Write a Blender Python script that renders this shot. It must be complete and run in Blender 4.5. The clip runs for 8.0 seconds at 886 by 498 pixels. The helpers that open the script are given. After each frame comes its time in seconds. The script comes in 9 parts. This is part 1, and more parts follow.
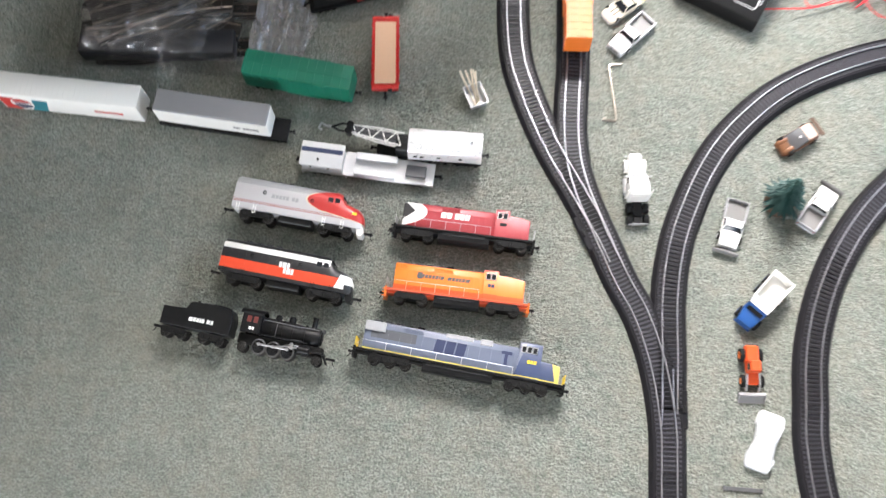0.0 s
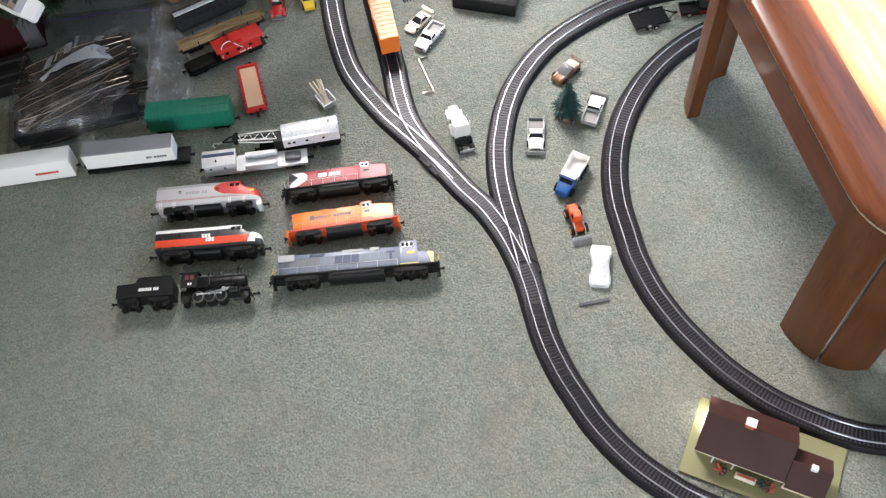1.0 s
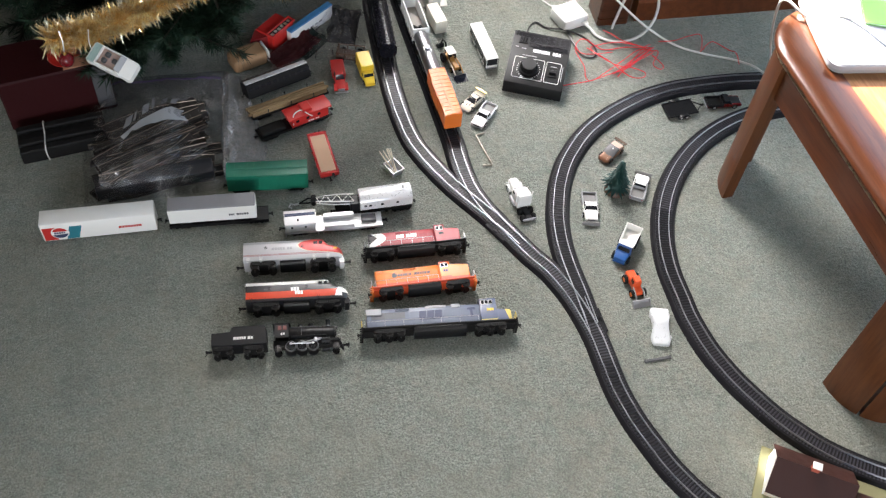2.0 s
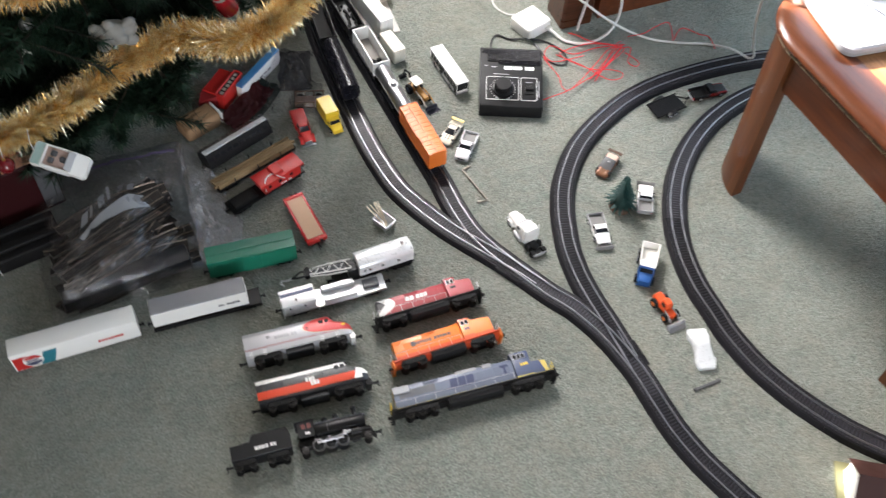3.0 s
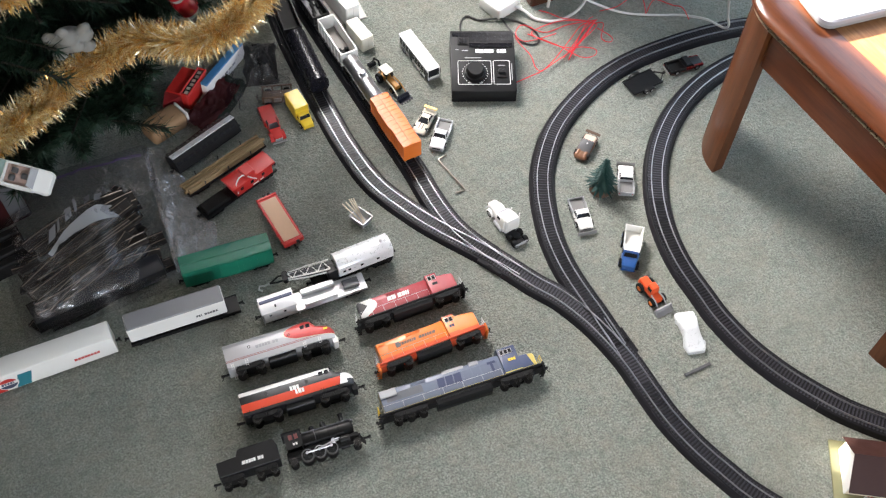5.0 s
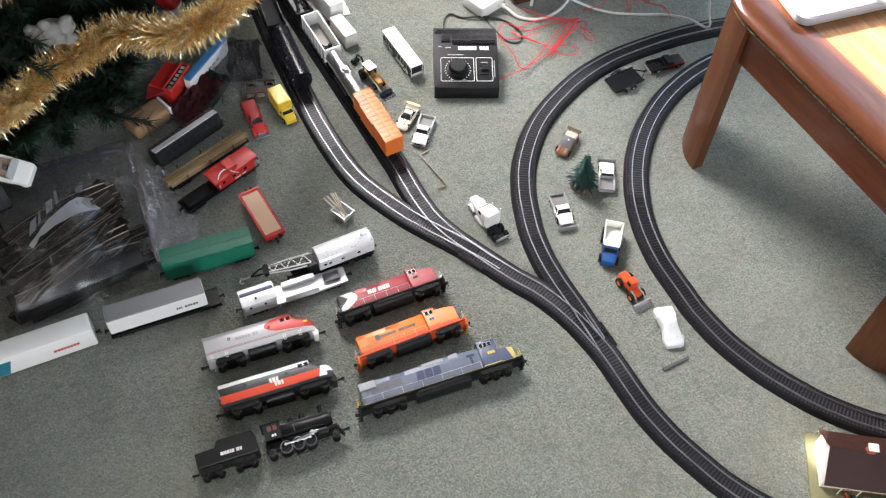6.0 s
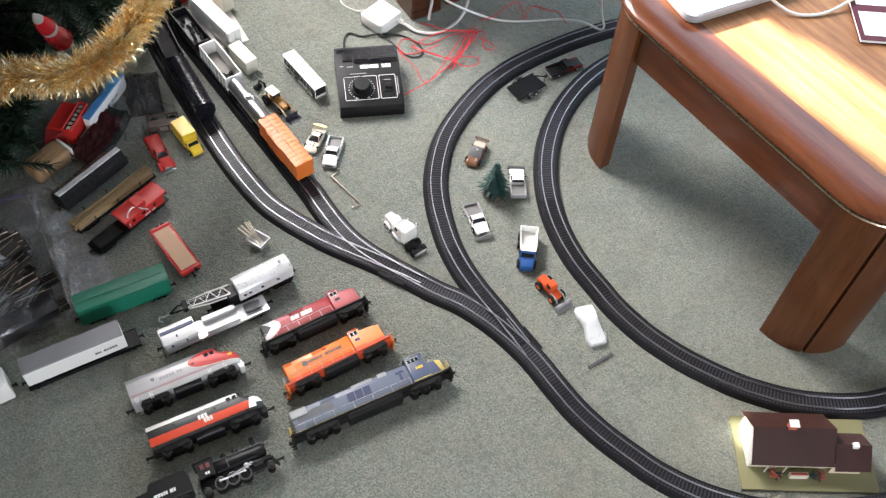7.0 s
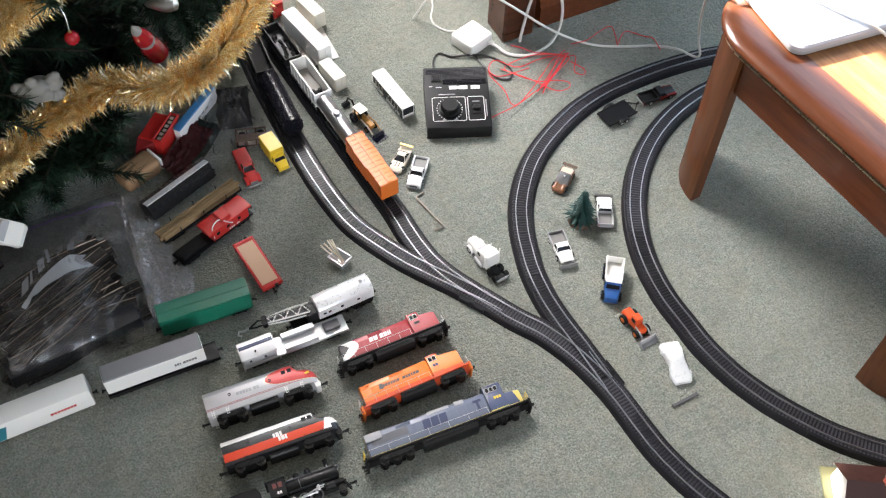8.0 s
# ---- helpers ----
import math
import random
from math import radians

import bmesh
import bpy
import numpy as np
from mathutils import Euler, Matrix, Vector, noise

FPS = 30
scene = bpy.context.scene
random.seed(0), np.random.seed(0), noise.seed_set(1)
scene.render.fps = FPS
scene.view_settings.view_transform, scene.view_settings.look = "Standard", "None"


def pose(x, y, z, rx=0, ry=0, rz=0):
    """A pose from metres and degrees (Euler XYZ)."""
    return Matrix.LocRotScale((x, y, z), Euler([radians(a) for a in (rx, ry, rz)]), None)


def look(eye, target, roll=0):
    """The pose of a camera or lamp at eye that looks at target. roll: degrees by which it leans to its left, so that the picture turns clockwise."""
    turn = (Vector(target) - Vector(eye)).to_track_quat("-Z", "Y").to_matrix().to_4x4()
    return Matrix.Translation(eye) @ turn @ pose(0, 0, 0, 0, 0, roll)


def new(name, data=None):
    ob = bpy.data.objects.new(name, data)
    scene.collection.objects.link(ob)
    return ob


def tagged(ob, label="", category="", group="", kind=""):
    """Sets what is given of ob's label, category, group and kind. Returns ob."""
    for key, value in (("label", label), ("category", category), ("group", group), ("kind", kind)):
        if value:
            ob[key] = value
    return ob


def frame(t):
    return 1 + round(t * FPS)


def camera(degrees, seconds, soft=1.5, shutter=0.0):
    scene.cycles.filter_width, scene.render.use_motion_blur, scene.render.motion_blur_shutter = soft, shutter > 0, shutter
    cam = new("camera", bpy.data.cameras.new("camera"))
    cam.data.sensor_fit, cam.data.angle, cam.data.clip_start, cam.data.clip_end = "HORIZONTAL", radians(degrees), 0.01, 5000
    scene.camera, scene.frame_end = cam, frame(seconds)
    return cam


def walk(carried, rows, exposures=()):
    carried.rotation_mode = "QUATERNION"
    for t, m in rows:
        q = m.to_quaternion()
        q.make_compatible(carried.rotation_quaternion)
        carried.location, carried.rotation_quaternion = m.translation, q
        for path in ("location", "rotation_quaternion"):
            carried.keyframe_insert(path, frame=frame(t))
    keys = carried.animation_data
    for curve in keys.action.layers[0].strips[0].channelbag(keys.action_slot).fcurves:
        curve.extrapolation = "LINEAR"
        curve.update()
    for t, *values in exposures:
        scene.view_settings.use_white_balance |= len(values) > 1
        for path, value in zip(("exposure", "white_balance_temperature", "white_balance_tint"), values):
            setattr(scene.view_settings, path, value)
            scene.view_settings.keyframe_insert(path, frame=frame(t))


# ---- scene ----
cam = camera(49.0, 8.0, soft=1.25, shutter=0.3)
PATH = [
    (0, (0.0439, 0.0430, 1.1110), (0.0014, 0.6050, -0.8080), -1.71),
    (0.5, (0.0154, -0.2299, 1.2474), (0.1167, 0.6728, -0.5344), 1.45),
    (1, (0.0621, -0.4956, 1.2262), (0.2187, 0.5353, -0.4805), -4.66),
    (1.5, (-0.0543, -0.5379, 1.2819), (0.2022, 0.5716, -0.3622), 1.28),
    (1.7, (-0.1373, -0.5356, 1.2957), (0.1757, 0.6054, -0.3168), 3.47),
    (2.8, (-0.3452, -0.3868, 1.2386), (0.2872, 0.6562, -0.3464), 8.04),
    (3, (-0.3082, -0.3214, 1.2428), (0.2439, 0.7224, -0.3714), 3.37),
    (3.5, (-0.2806, -0.2681, 1.2362), (0.1987, 0.7795, -0.3986), -0.87),
    (4, (-0.2980, -0.2628, 1.2406), (0.2275, 0.7259, -0.4166), -0.21),
    (4.5, (-0.2868, -0.2669, 1.2458), (0.2664, 0.7030, -0.4135), 1.59),
    (6, (-0.2785, -0.2936, 1.2390), (0.3059, 0.6770, -0.4091), 3.17),
    (6.5, (-0.2512, -0.3188, 1.2541), (0.4210, 0.5934, -0.3940), 4.00),
    (7, (-0.2775, -0.2903, 1.2488), (0.4581, 0.6072, -0.3801), 4.97),
    (7.5, (-0.2950, -0.2688, 1.2297), (0.3871, 0.7116, -0.3745), 3.05),
    (8, (-0.2782, -0.2601, 1.2344), (0.3496, 0.7415, -0.3789), 1.71),]
walk(cam, [(t, look(eye, target, roll)) for t, eye, target, roll in PATH], [(0.0, 4.20), (0.5, 4.00), (1.0, 3.83), (1.5, 3.64), (3.0, 3.66), (4.5, 3.70), (8.0, 3.65)])

# ---- light ----
SUN_FROM = Vector((-0.08, 0.87, 0.48)).normalized()
world = bpy.data.worlds.new("sky")
scene.world = world
world.use_nodes = True
wn = world.node_tree.nodes
sky = wn.new("ShaderNodeTexSky")
sky.sky_type = "NISHITA"
sky.sun_disc = False
sky.sun_elevation = math.asin(SUN_FROM.z)
sky.sun_rotation = math.atan2(SUN_FROM.x, SUN_FROM.y)
wn["Background"].inputs["Strength"].default_value = 0.05
world.node_tree.links.new(sky.outputs["Color"], wn["Background"].inputs["Color"])

sun_data = bpy.data.lights.new("sun", "SUN")
sun_data.energy, sun_data.angle, sun_data.color = 5.0, radians(0.6), (1.0, 0.955, 0.86)
sun = new("sun", sun_data)
sun.matrix_world = look(SUN_FROM * 6, (0, 0, 0))


def panel_light(name, eye, target, wide, high, watts, color, spread=180):
    data = bpy.data.lights.new(name, "AREA")
    data.shape, data.size, data.size_y = "RECTANGLE", wide, high
    data.energy, data.color, data.spread = watts, color, radians(spread)
    ob = new(name, data)
    ob.matrix_world = look(eye, target)
    return ob


panel_light("north_window_light", (0.12, 2.15, 1.55), (0.40, 0.30, 0.0), 1.10, 1.2, 13.6, (1.0, 0.957, 0.952), 150)
# Cool east lamp is an added fill for the carpet under the table.
panel_light("east_fill_light", (1.39, 0.60, 0.55), (0.1, 0.40, 0.08), 1.2, 0.86, 0.75, (0.76, 0.91, 1.0))
# Low south lamp is an added fill to brighten the garland and tree front.
panel_light("south_fill_light", (-0.7, -2.56, 0.95), (-0.6, 1.0, 0.30), 1.2, 0.6, 4.2, (0.97, 0.96, 0.96))
scene.view_settings.exposure = 3.68


# ---- materials ----
class Nodes:
    """A short way to write node trees."""

    def __init__(self, name):
        self.mat = bpy.data.materials.new(name)
        self.mat.use_nodes = True
        self.tree = self.mat.node_tree
        self.bsdf = self.tree.nodes["Principled BSDF"]
        self.coord = self.tree.nodes.new("ShaderNodeTexCoord")

    def link(self, a, b):
        self.tree.links.new(a, b)

    def put(self, sock, value):
        if isinstance(value, bpy.types.NodeSocket):
            self.link(value, sock)
        else:
            sock.default_value = value

    def math(self, op, a, b=0.0, clamp=False):
        n = self.tree.nodes.new("ShaderNodeMath")
        n.operation, n.use_clamp = op, clamp
        self.put(n.inputs[0], a)
        self.put(n.inputs[1], b)
        return n.outputs[0]

    def xyz(self):
        n = self.tree.nodes.new("ShaderNodeSeparateXYZ")
        self.link(self.coord.outputs["Object"], n.inputs[0])
        return n.outputs[0], n.outputs[1], n.outputs[2]

    def above(self, a, b):
        return self.math("GREATER_THAN", a, b)

    def both(self, a, b):
        return self.math("MULTIPLY", a, b)

    def mix(self, fac, a, b):
        n = self.tree.nodes.new("ShaderNodeMix")
        n.data_type = "RGBA"
        self.put(n.inputs[0], fac)
        self.put(n.inputs[6], a if isinstance(a, bpy.types.NodeSocket) else (*a[:3], 1))
        self.put(n.inputs[7], b if isinstance(b, bpy.types.NodeSocket) else (*b[:3], 1))
        return n.outputs[2]

    def noise(self, scale, detail=3.0, rough=0.55, stretch=(1, 1, 1), space="Object"):
        m = self.tree.nodes.new("ShaderNodeMapping")
        m.inputs["Scale"].default_value = stretch
        self.link(self.coord.outputs[space], m.inputs[0])
        n = self.tree.nodes.new("ShaderNodeTexNoise")
        n.inputs["Scale"].default_value, n.inputs["Detail"].default_value, n.inputs["Roughness"].default_value = scale, detail, rough
        self.link(m.outputs[0], n.inputs["Vector"])
        return n.outputs[0]

    def ramp(self, fac, stops):
        n = self.tree.nodes.new("ShaderNodeValToRGB")
        el = n.color_ramp.elements
        while len(el) < len(stops):
            el.new(0.5)
        for e, (p, c) in zip(el, stops):
            e.position, e.color = p, (*c[:3], 1)
        self.link(fac, n.inputs[0])
        return n.outputs[0]

    def bump(self, height, strength, distance):
        n = self.tree.nodes.new("ShaderNodeBump")
        n.inputs["Strength"].default_value, n.inputs["Distance"].default_value = strength, distance
        self.link(height, n.inputs["Height"])
        self.link(n.outputs[0], self.bsdf.inputs["Normal"])

    def done(self, color=None, rough=0.5, metal=0.0, **more):
        if color is not None:
            self.put(self.bsdf.inputs["Base Color"], color if isinstance(color, bpy.types.NodeSocket) else (*color[:3], 1))
        self.put(self.bsdf.inputs["Roughness"], rough)
        self.bsdf.inputs["Metallic"].default_value = metal
        for key, value in more.items():
            self.put(self.bsdf.inputs[key.replace("_", " ")], value)
        return self.mat


def bright(color):
    return isinstance(color, bpy.types.NodeSocket) or max(color[:3]) > 0.1


def worn(n, color, amount=0.25, scale=120):
    """A paint colour with dust and handling marks at two scales."""
    dust = n.math("MULTIPLY", n.math("SUBTRACT", n.noise(scale, 4, 0.6), 0.42, True), amount * 2.4, True)
    marks = n.math("MULTIPLY", n.math("SUBTRACT", n.noise(scale * 6, 3, 0.6), 0.5, True), amount * 1.6, True)
    c = color if isinstance(color, bpy.types.NodeSocket) else (*color[:3], 1)
    dark = n.mix(0.5, c, (0.03, 0.027, 0.024))
    pale = n.mix(0.05, n.mix(0.12, c, n.mix(0.5, c, (0.9, 0.88, 0.84))), (0.30, 0.29, 0.26)) if bright(color) else n.mix(0.035, c, (0.5, 0.48, 0.44))
    return n.mix(marks, n.mix(dust, c, pale), dark)


def paint(name, color, rough=0.42, metal=0.0, amount=0.25, scale=120, **more):
    n = Nodes(name)
    r = n.math("ADD", n.math("MULTIPLY", n.noise(scale * 2), 0.25), rough - 0.12)
    n.bump(n.noise(900, 3), 0.12, 0.0004)
    return n.done(worn(n, color, amount, scale), r, metal, **more)


def carpet_material():
    """Cut pile: bright and dark tufts a few millimetres wide, soft nap shading and traffic marks."""
    n = Nodes("carpet_pile")
    big = n.noise(2.6, 4, 0.6)
    nap = n.noise(17, 5, 0.68)
    clump = n.noise(95, 3, 0.6)
    tuft = n.noise(360, 2, 0.7)
    fibre = n.noise(900, 2, 0.6)
    base = n.ramp(tuft, [(0.35, (0.135, 0.150, 0.128)), (0.50, (0.248, 0.262, 0.230)), (0.65, (0.375, 0.386, 0.345))])
    knot = n.noise(150, 4, 0.65)
    tint = n.noise(46, 3, 0.6)
    base = n.mix(n.math("MULTIPLY", n.math("SUBTRACT", fibre, 0.50, True), 1.0, True), base, (0.48, 0.48, 0.43))
    base = n.mix(n.math("MULTIPLY", n.math("SUBTRACT", knot, 0.50, True), 4.0, True), base, n.mix(0.55, base, (0.100, 0.118, 0.098)))
    base = n.mix(n.math("MULTIPLY", n.math("SUBTRACT", tint, 0.50, True), 4.5, True), base, n.mix(0.40, base, (0.315, 0.285, 0.235)))
    base = n.mix(n.math("MULTIPLY", n.math("SUBTRACT", 0.47, tint, True), 4.5, True), base, n.mix(0.40, base, (0.180, 0.245, 0.205)))
    worn_patch = n.noise(7.5, 4, 0.62)
    base = n.mix(n.math("MULTIPLY", n.math("SUBTRACT", worn_patch, 0.46, True), 3.0, True), base, n.mix(0.45, base, (0.290, 0.262, 0.205)))
    base = n.mix(n.math("MULTIPLY", n.math("SUBTRACT", clump, 0.48, True), 3.4, True), base, n.mix(0.55, base, (0.115, 0.138, 0.115)))
    base = n.mix(n.math("MULTIPLY", n.math("SUBTRACT", nap, 0.47, True), 3.2, True), base, n.mix(0.5, base, (0.115, 0.134, 0.118)))
    base = n.mix(n.math("MULTIPLY", n.math("SUBTRACT", big, 0.45, True), 1.6, True), base, n.mix(0.35, base, (0.40, 0.40, 0.33)))
    h = n.math("ADD", n.math("MULTIPLY", tuft, 0.7), n.math("ADD", n.math("MULTIPLY", fibre, 0.25), n.math("ADD", n.math("MULTIPLY", clump, 1.1), n.math("MULTIPLY", knot, -1.1))))
    n.bump(h, 0.90, 0.007)
    return n.done(base, 0.95, 0.0, Sheen_Weight=0.12, Specular_IOR_Level=0.1)


def wood_material(name, dark, light, along=1, scale=1.0, rough=0.28, coat=0.5):
    n = Nodes(name)
    stretch = [14.0 * scale, 14.0 * scale, 14.0 * scale]
    stretch[along] = 1.1 * scale
    grain = n.noise(4.5, 6, 0.62, tuple(stretch))
    pores = n.noise(24, 3, 0.6, tuple(stretch))
    blotch = n.noise(5 * scale, 3)
    c = n.ramp(grain, [(0.30, dark), (0.52, tuple((a + b) / 2 for a, b in zip(dark, light))), (0.72, light)])
    c = n.mix(n.math("MULTIPLY", n.math("SUBTRACT", pores, 0.5, True), 1.6, True), c, tuple(a * 0.45 for a in dark))
    c = n.mix(n.math("MULTIPLY", n.math("SUBTRACT", blotch, 0.45, True), 0.8, True), c, tuple(a * 0.7 for a in dark))
    n.bump(pores, 0.08, 0.0006)
    return n.done(c, n.math("ADD", n.math("MULTIPLY", grain, 0.2), rough - 0.08), 0.0, Coat_Weight=coat, Coat_Roughness=0.12, Specular_IOR_Level=0.18)


def metal_material(name, color, rough=0.3, amount=0.2, scale=90):
    n = Nodes(name)
    return n.done(worn(n, color, amount, scale), n.math("ADD", n.math("MULTIPLY", n.noise(scale * 3), 0.3), rough - 0.1), 1.0)


def plastic_film(name="clear_bag_film", haze_base=0.018, glint_streak=0.22, gloss=0.055):
    """Clear bag film: mostly see-through, with bumped glossy creases and crease highlights painted as pale streaks."""
    n = Nodes(name)
    t = n.tree.nodes.new("ShaderNodeBsdfTransparent")
    g = n.tree.nodes.new("ShaderNodeBsdfGlossy")
    d = n.tree.nodes.new("ShaderNodeBsdfDiffuse")
    t.inputs["Color"].default_value = (0.80, 0.80, 0.82, 1)
    g.inputs["Roughness"].default_value = 0.10
    d.inputs["Color"].default_value = (0.56, 0.52, 0.51, 1)
    ridge = lambda v: n.math("ABSOLUTE", n.math("SUBTRACT", v, 0.5))
    crease = ridge(n.noise(14, 4, 0.6))
    fold = ridge(n.noise(20, 4, 0.62, (1.0, 3.0, 1.0)))
    bump = n.tree.nodes.new("ShaderNodeBump")
    bump.inputs["Strength"].default_value, bump.inputs["Distance"].default_value = 0.8, 0.014
    n.link(n.math("ADD", crease, n.math("MULTIPLY", fold, 0.8)), bump.inputs["Height"])
    n.link(bump.outputs[0], g.inputs["Normal"])
    m1 = n.tree.nodes.new("ShaderNodeMixShader")
    m2 = n.tree.nodes.new("ShaderNodeMixShader")
    # Thin pale lines paint in the highlights along creases.
    streak = n.math("MULTIPLY", n.math("SUBTRACT", 0.022, n.math("ABSOLUTE", n.math("SUBTRACT", n.noise(11, 5, 0.6, (1.4, 1.0, 1.0)), 0.5)), True), 16.0, True)
    haze = n.math("ADD", n.math("MULTIPLY", streak, glint_streak), haze_base)
    n.link(haze, m1.inputs[0])
    n.link(t.outputs[0], m1.inputs[1])
    n.link(d.outputs[0], m1.inputs[2])
    m2.inputs[0].default_value = gloss
    n.link(m1.outputs[0], m2.inputs[1])
    n.link(g.outputs[0], m2.inputs[2])
    n.link(m2.outputs[0], n.tree.nodes["Material Output"].inputs["Surface"])
    return n.mat


def santa_fe_livery():
    """Silver sides with fluting lines, a red nose swept back over the cab, and a thin trim line."""
    n = Nodes("silver_red_livery")
    x, y, z = n.xyz()
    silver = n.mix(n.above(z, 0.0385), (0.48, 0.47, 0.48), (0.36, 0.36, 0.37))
    line = n.both(n.above(z, 0.0182), n.math("LESS_THAN", z, 0.0192))
    line = n.math("ADD", line, n.both(n.above(z, 0.0200), n.math("LESS_THAN", z, 0.0208)), True)
    silver = n.mix(n.math("MULTIPLY", line, 0.8), silver, (0.30, 0.05, 0.04))
    lift = n.math("SUBTRACT", z, 0.0335)
    swoop = n.math("ADD", n.math("MULTIPLY", n.math("MULTIPLY", lift, lift), 160.0), 0.006)
    red = n.both(n.above(x, swoop), n.above(z, n.math("SUBTRACT", 0.0262, n.math("MULTIPLY", x, 0.12))))
    edge = n.both(n.above(x, n.math("SUBTRACT", swoop, 0.002)), n.above(z, n.math("SUBTRACT", 0.0252, n.math("MULTIPLY", x, 0.12))))
    c = n.mix(red, n.mix(edge, silver, (0.62, 0.55, 0.40)), (0.46, 0.030, 0.028))
    n.bump(n.noise(700, 3), 0.1, 0.0004)
    return n.done(worn(n, c, 0.2), 0.36, 0.12)


def new_haven_livery():
    """White, black and red-orange bands along the side, and a white nose."""
    n = Nodes("banded_orange_livery")
    x, y, z = n.xyz()
    c = n.mix(n.above(z, 0.0262), (0.62, 0.060, 0.022), (0.014, 0.014, 0.016))
    band = n.both(n.above(z, 0.0365), n.math("LESS_THAN", z, 0.0428))
    c = n.mix(n.both(band, n.math("LESS_THAN", x, 0.046)), c, (0.78, 0.77, 0.74))
    slant = n.math("ADD", n.math("MULTIPLY", n.math("SUBTRACT", z, 0.02), 0.35), 0.0565)
    nose = n.both(n.above(x, slant), n.math("LESS_THAN", z, 0.0300))
    c = n.mix(nose, c, (0.80, 0.79, 0.76))
    c = n.mix(n.both(n.above(x, 0.066), n.math("LESS_THAN", z, 0.0205)), c, (0.02, 0.02, 0.022))
    c = n.mix(n.math("LESS_THAN", z, 0.0152), c, (0.014, 0.014, 0.016))
    return n.done(worn(n, c, 0.15), 0.36)


def cp_livery():
    """Red hood with a white rear panel that carries a dark wedge."""
    n = Nodes("red_hood_livery")
    x, y, z = n.xyz()
    red = (0.33, 0.022, 0.032)
    arc = n.math("ADD", n.math("MULTIPLY", n.math("POWER", n.math("ABSOLUTE", n.math("SUBTRACT", z, 0.031)), 2.0), -95.0), -0.046)
    c = n.mix(n.math("LESS_THAN", x, arc), red, (0.80, 0.79, 0.77))
    wedge = n.math("SUBTRACT", -0.060, n.math("MULTIPLY", n.math("ABSOLUTE", n.math("SUBTRACT", z, 0.0315)), 1.35))
    c = n.mix(n.math("LESS_THAN", x, wedge), c, (0.035, 0.033, 0.036))
    c = n.mix(n.math("LESS_THAN", z, 0.0138), c, (0.03, 0.028, 0.03))
    return n.done(worn(n, c, 0.2), 0.4)


def chessie_livery():
    """Yellow-orange hood, vermilion sill and a dark blue roof."""
    n = Nodes("orange_hood_livery")
    x, y, z = n.xyz()
    c = n.mix(n.above(z, 0.0192), (0.66, 0.085, 0.018), (0.74, 0.19, 0.022))
    c = n.mix(n.above(z, 0.0420), c, (0.50, 0.055, 0.016))
    return n.done(worn(n, c, 0.16), 0.36)


def csx_livery():
    """Grey hood, blue cab with a slanted edge, yellow ends."""
    n = Nodes("grey_blue_livery")
    x, y, z = n.xyz()
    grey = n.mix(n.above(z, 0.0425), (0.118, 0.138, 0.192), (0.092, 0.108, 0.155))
    grille = n.both(n.both(n.above(x, -0.104), n.math("LESS_THAN", x, -0.052)), n.both(n.above(z, 0.0270), n.math("LESS_THAN", z, 0.0370)))
    grey = n.mix(grille, grey, (0.085, 0.090, 0.102))
    slant = n.math("ADD", 0.0625, n.math("MULTIPLY", n.math("SUBTRACT", z, 0.018), 0.30))
    c = n.mix(n.above(x, slant), grey, (0.022, 0.040, 0.105))
    nose = n.math("SUBTRACT", 0.1075, n.math("MULTIPLY", n.math("SUBTRACT", z, 0.018), 0.28))
    c = n.mix(n.above(x, nose), c, (0.56, 0.43, 0.10))
    c = n.mix(n.math("LESS_THAN", x, -0.1115), c, (0.66, 0.48, 0.04))
    stripe = n.both(n.above(z, 0.0146), n.math("LESS_THAN", z, 0.0158))
    c = n.mix(stripe, c, (0.66, 0.52, 0.08))
    return n.done(worn(n, c, 0.14), 0.4)


CARPET = carpet_material()
WALL = paint("wall_paint", (0.32, 0.30, 0.27), 0.8, 0, 0.1, 4)
CEIL = paint("ceiling_paint", (0.62, 0.61, 0.58), 0.85, 0, 0.06, 3)
WHITE_TRIM = paint("white_trim", (0.78, 0.78, 0.76), 0.5, 0, 0.1, 12)
WOOD = wood_material("cherry_stained_wood", (0.074, 0.021, 0.0080), (0.140, 0.041, 0.0140), 1, 1.0, 0.30, 0.4)
WOOD_LEG = wood_material("cherry_stained_leg", (0.070, 0.0235, 0.0085), (0.132, 0.047, 0.0165), 2, 1.0, 0.36, 0.25)
WOOD_TOP = wood_material("oak_table_top", (0.165, 0.068, 0.026), (0.37, 0.185, 0.080), 1, 1.4, 0.50, 0.05)
WOOD_DARK = wood_material("dark_cabinet_wood", (0.036, 0.012, 0.006), (0.095, 0.032, 0.014), 0)
BRASS = metal_material("worn_brass", (0.66, 0.56, 0.40), 0.25)
BLACK = paint("black_plastic", (0.0065, 0.0065, 0.0072), 0.40, 0, 0.20, Specular_IOR_Level=0.22)
GLOSS_BLACK = paint("glossy_black_plastic", (0.007, 0.007, 0.011), 0.24, 0, 0.08, Specular_IOR_Level=0.30)
BLACK_MATT = paint("black_underframe", (0.0075, 0.0072, 0.0072), 0.62, 0, 0.2, Specular_IOR_Level=0.18)
ROADBED = paint("charcoal_roadbed", (0.0130, 0.0124, 0.0148), 0.44, 0, 0.18, 60, Specular_IOR_Level=0.11)
TIE = paint("brown_black_ties", (0.0115, 0.0110, 0.0135), 0.36, 0, 0.25, 200, Specular_IOR_Level=0.24)
BALLAST = paint("grey_ballast_strip", (0.046, 0.045, 0.058), 0.55, 0, 0.3, 300)
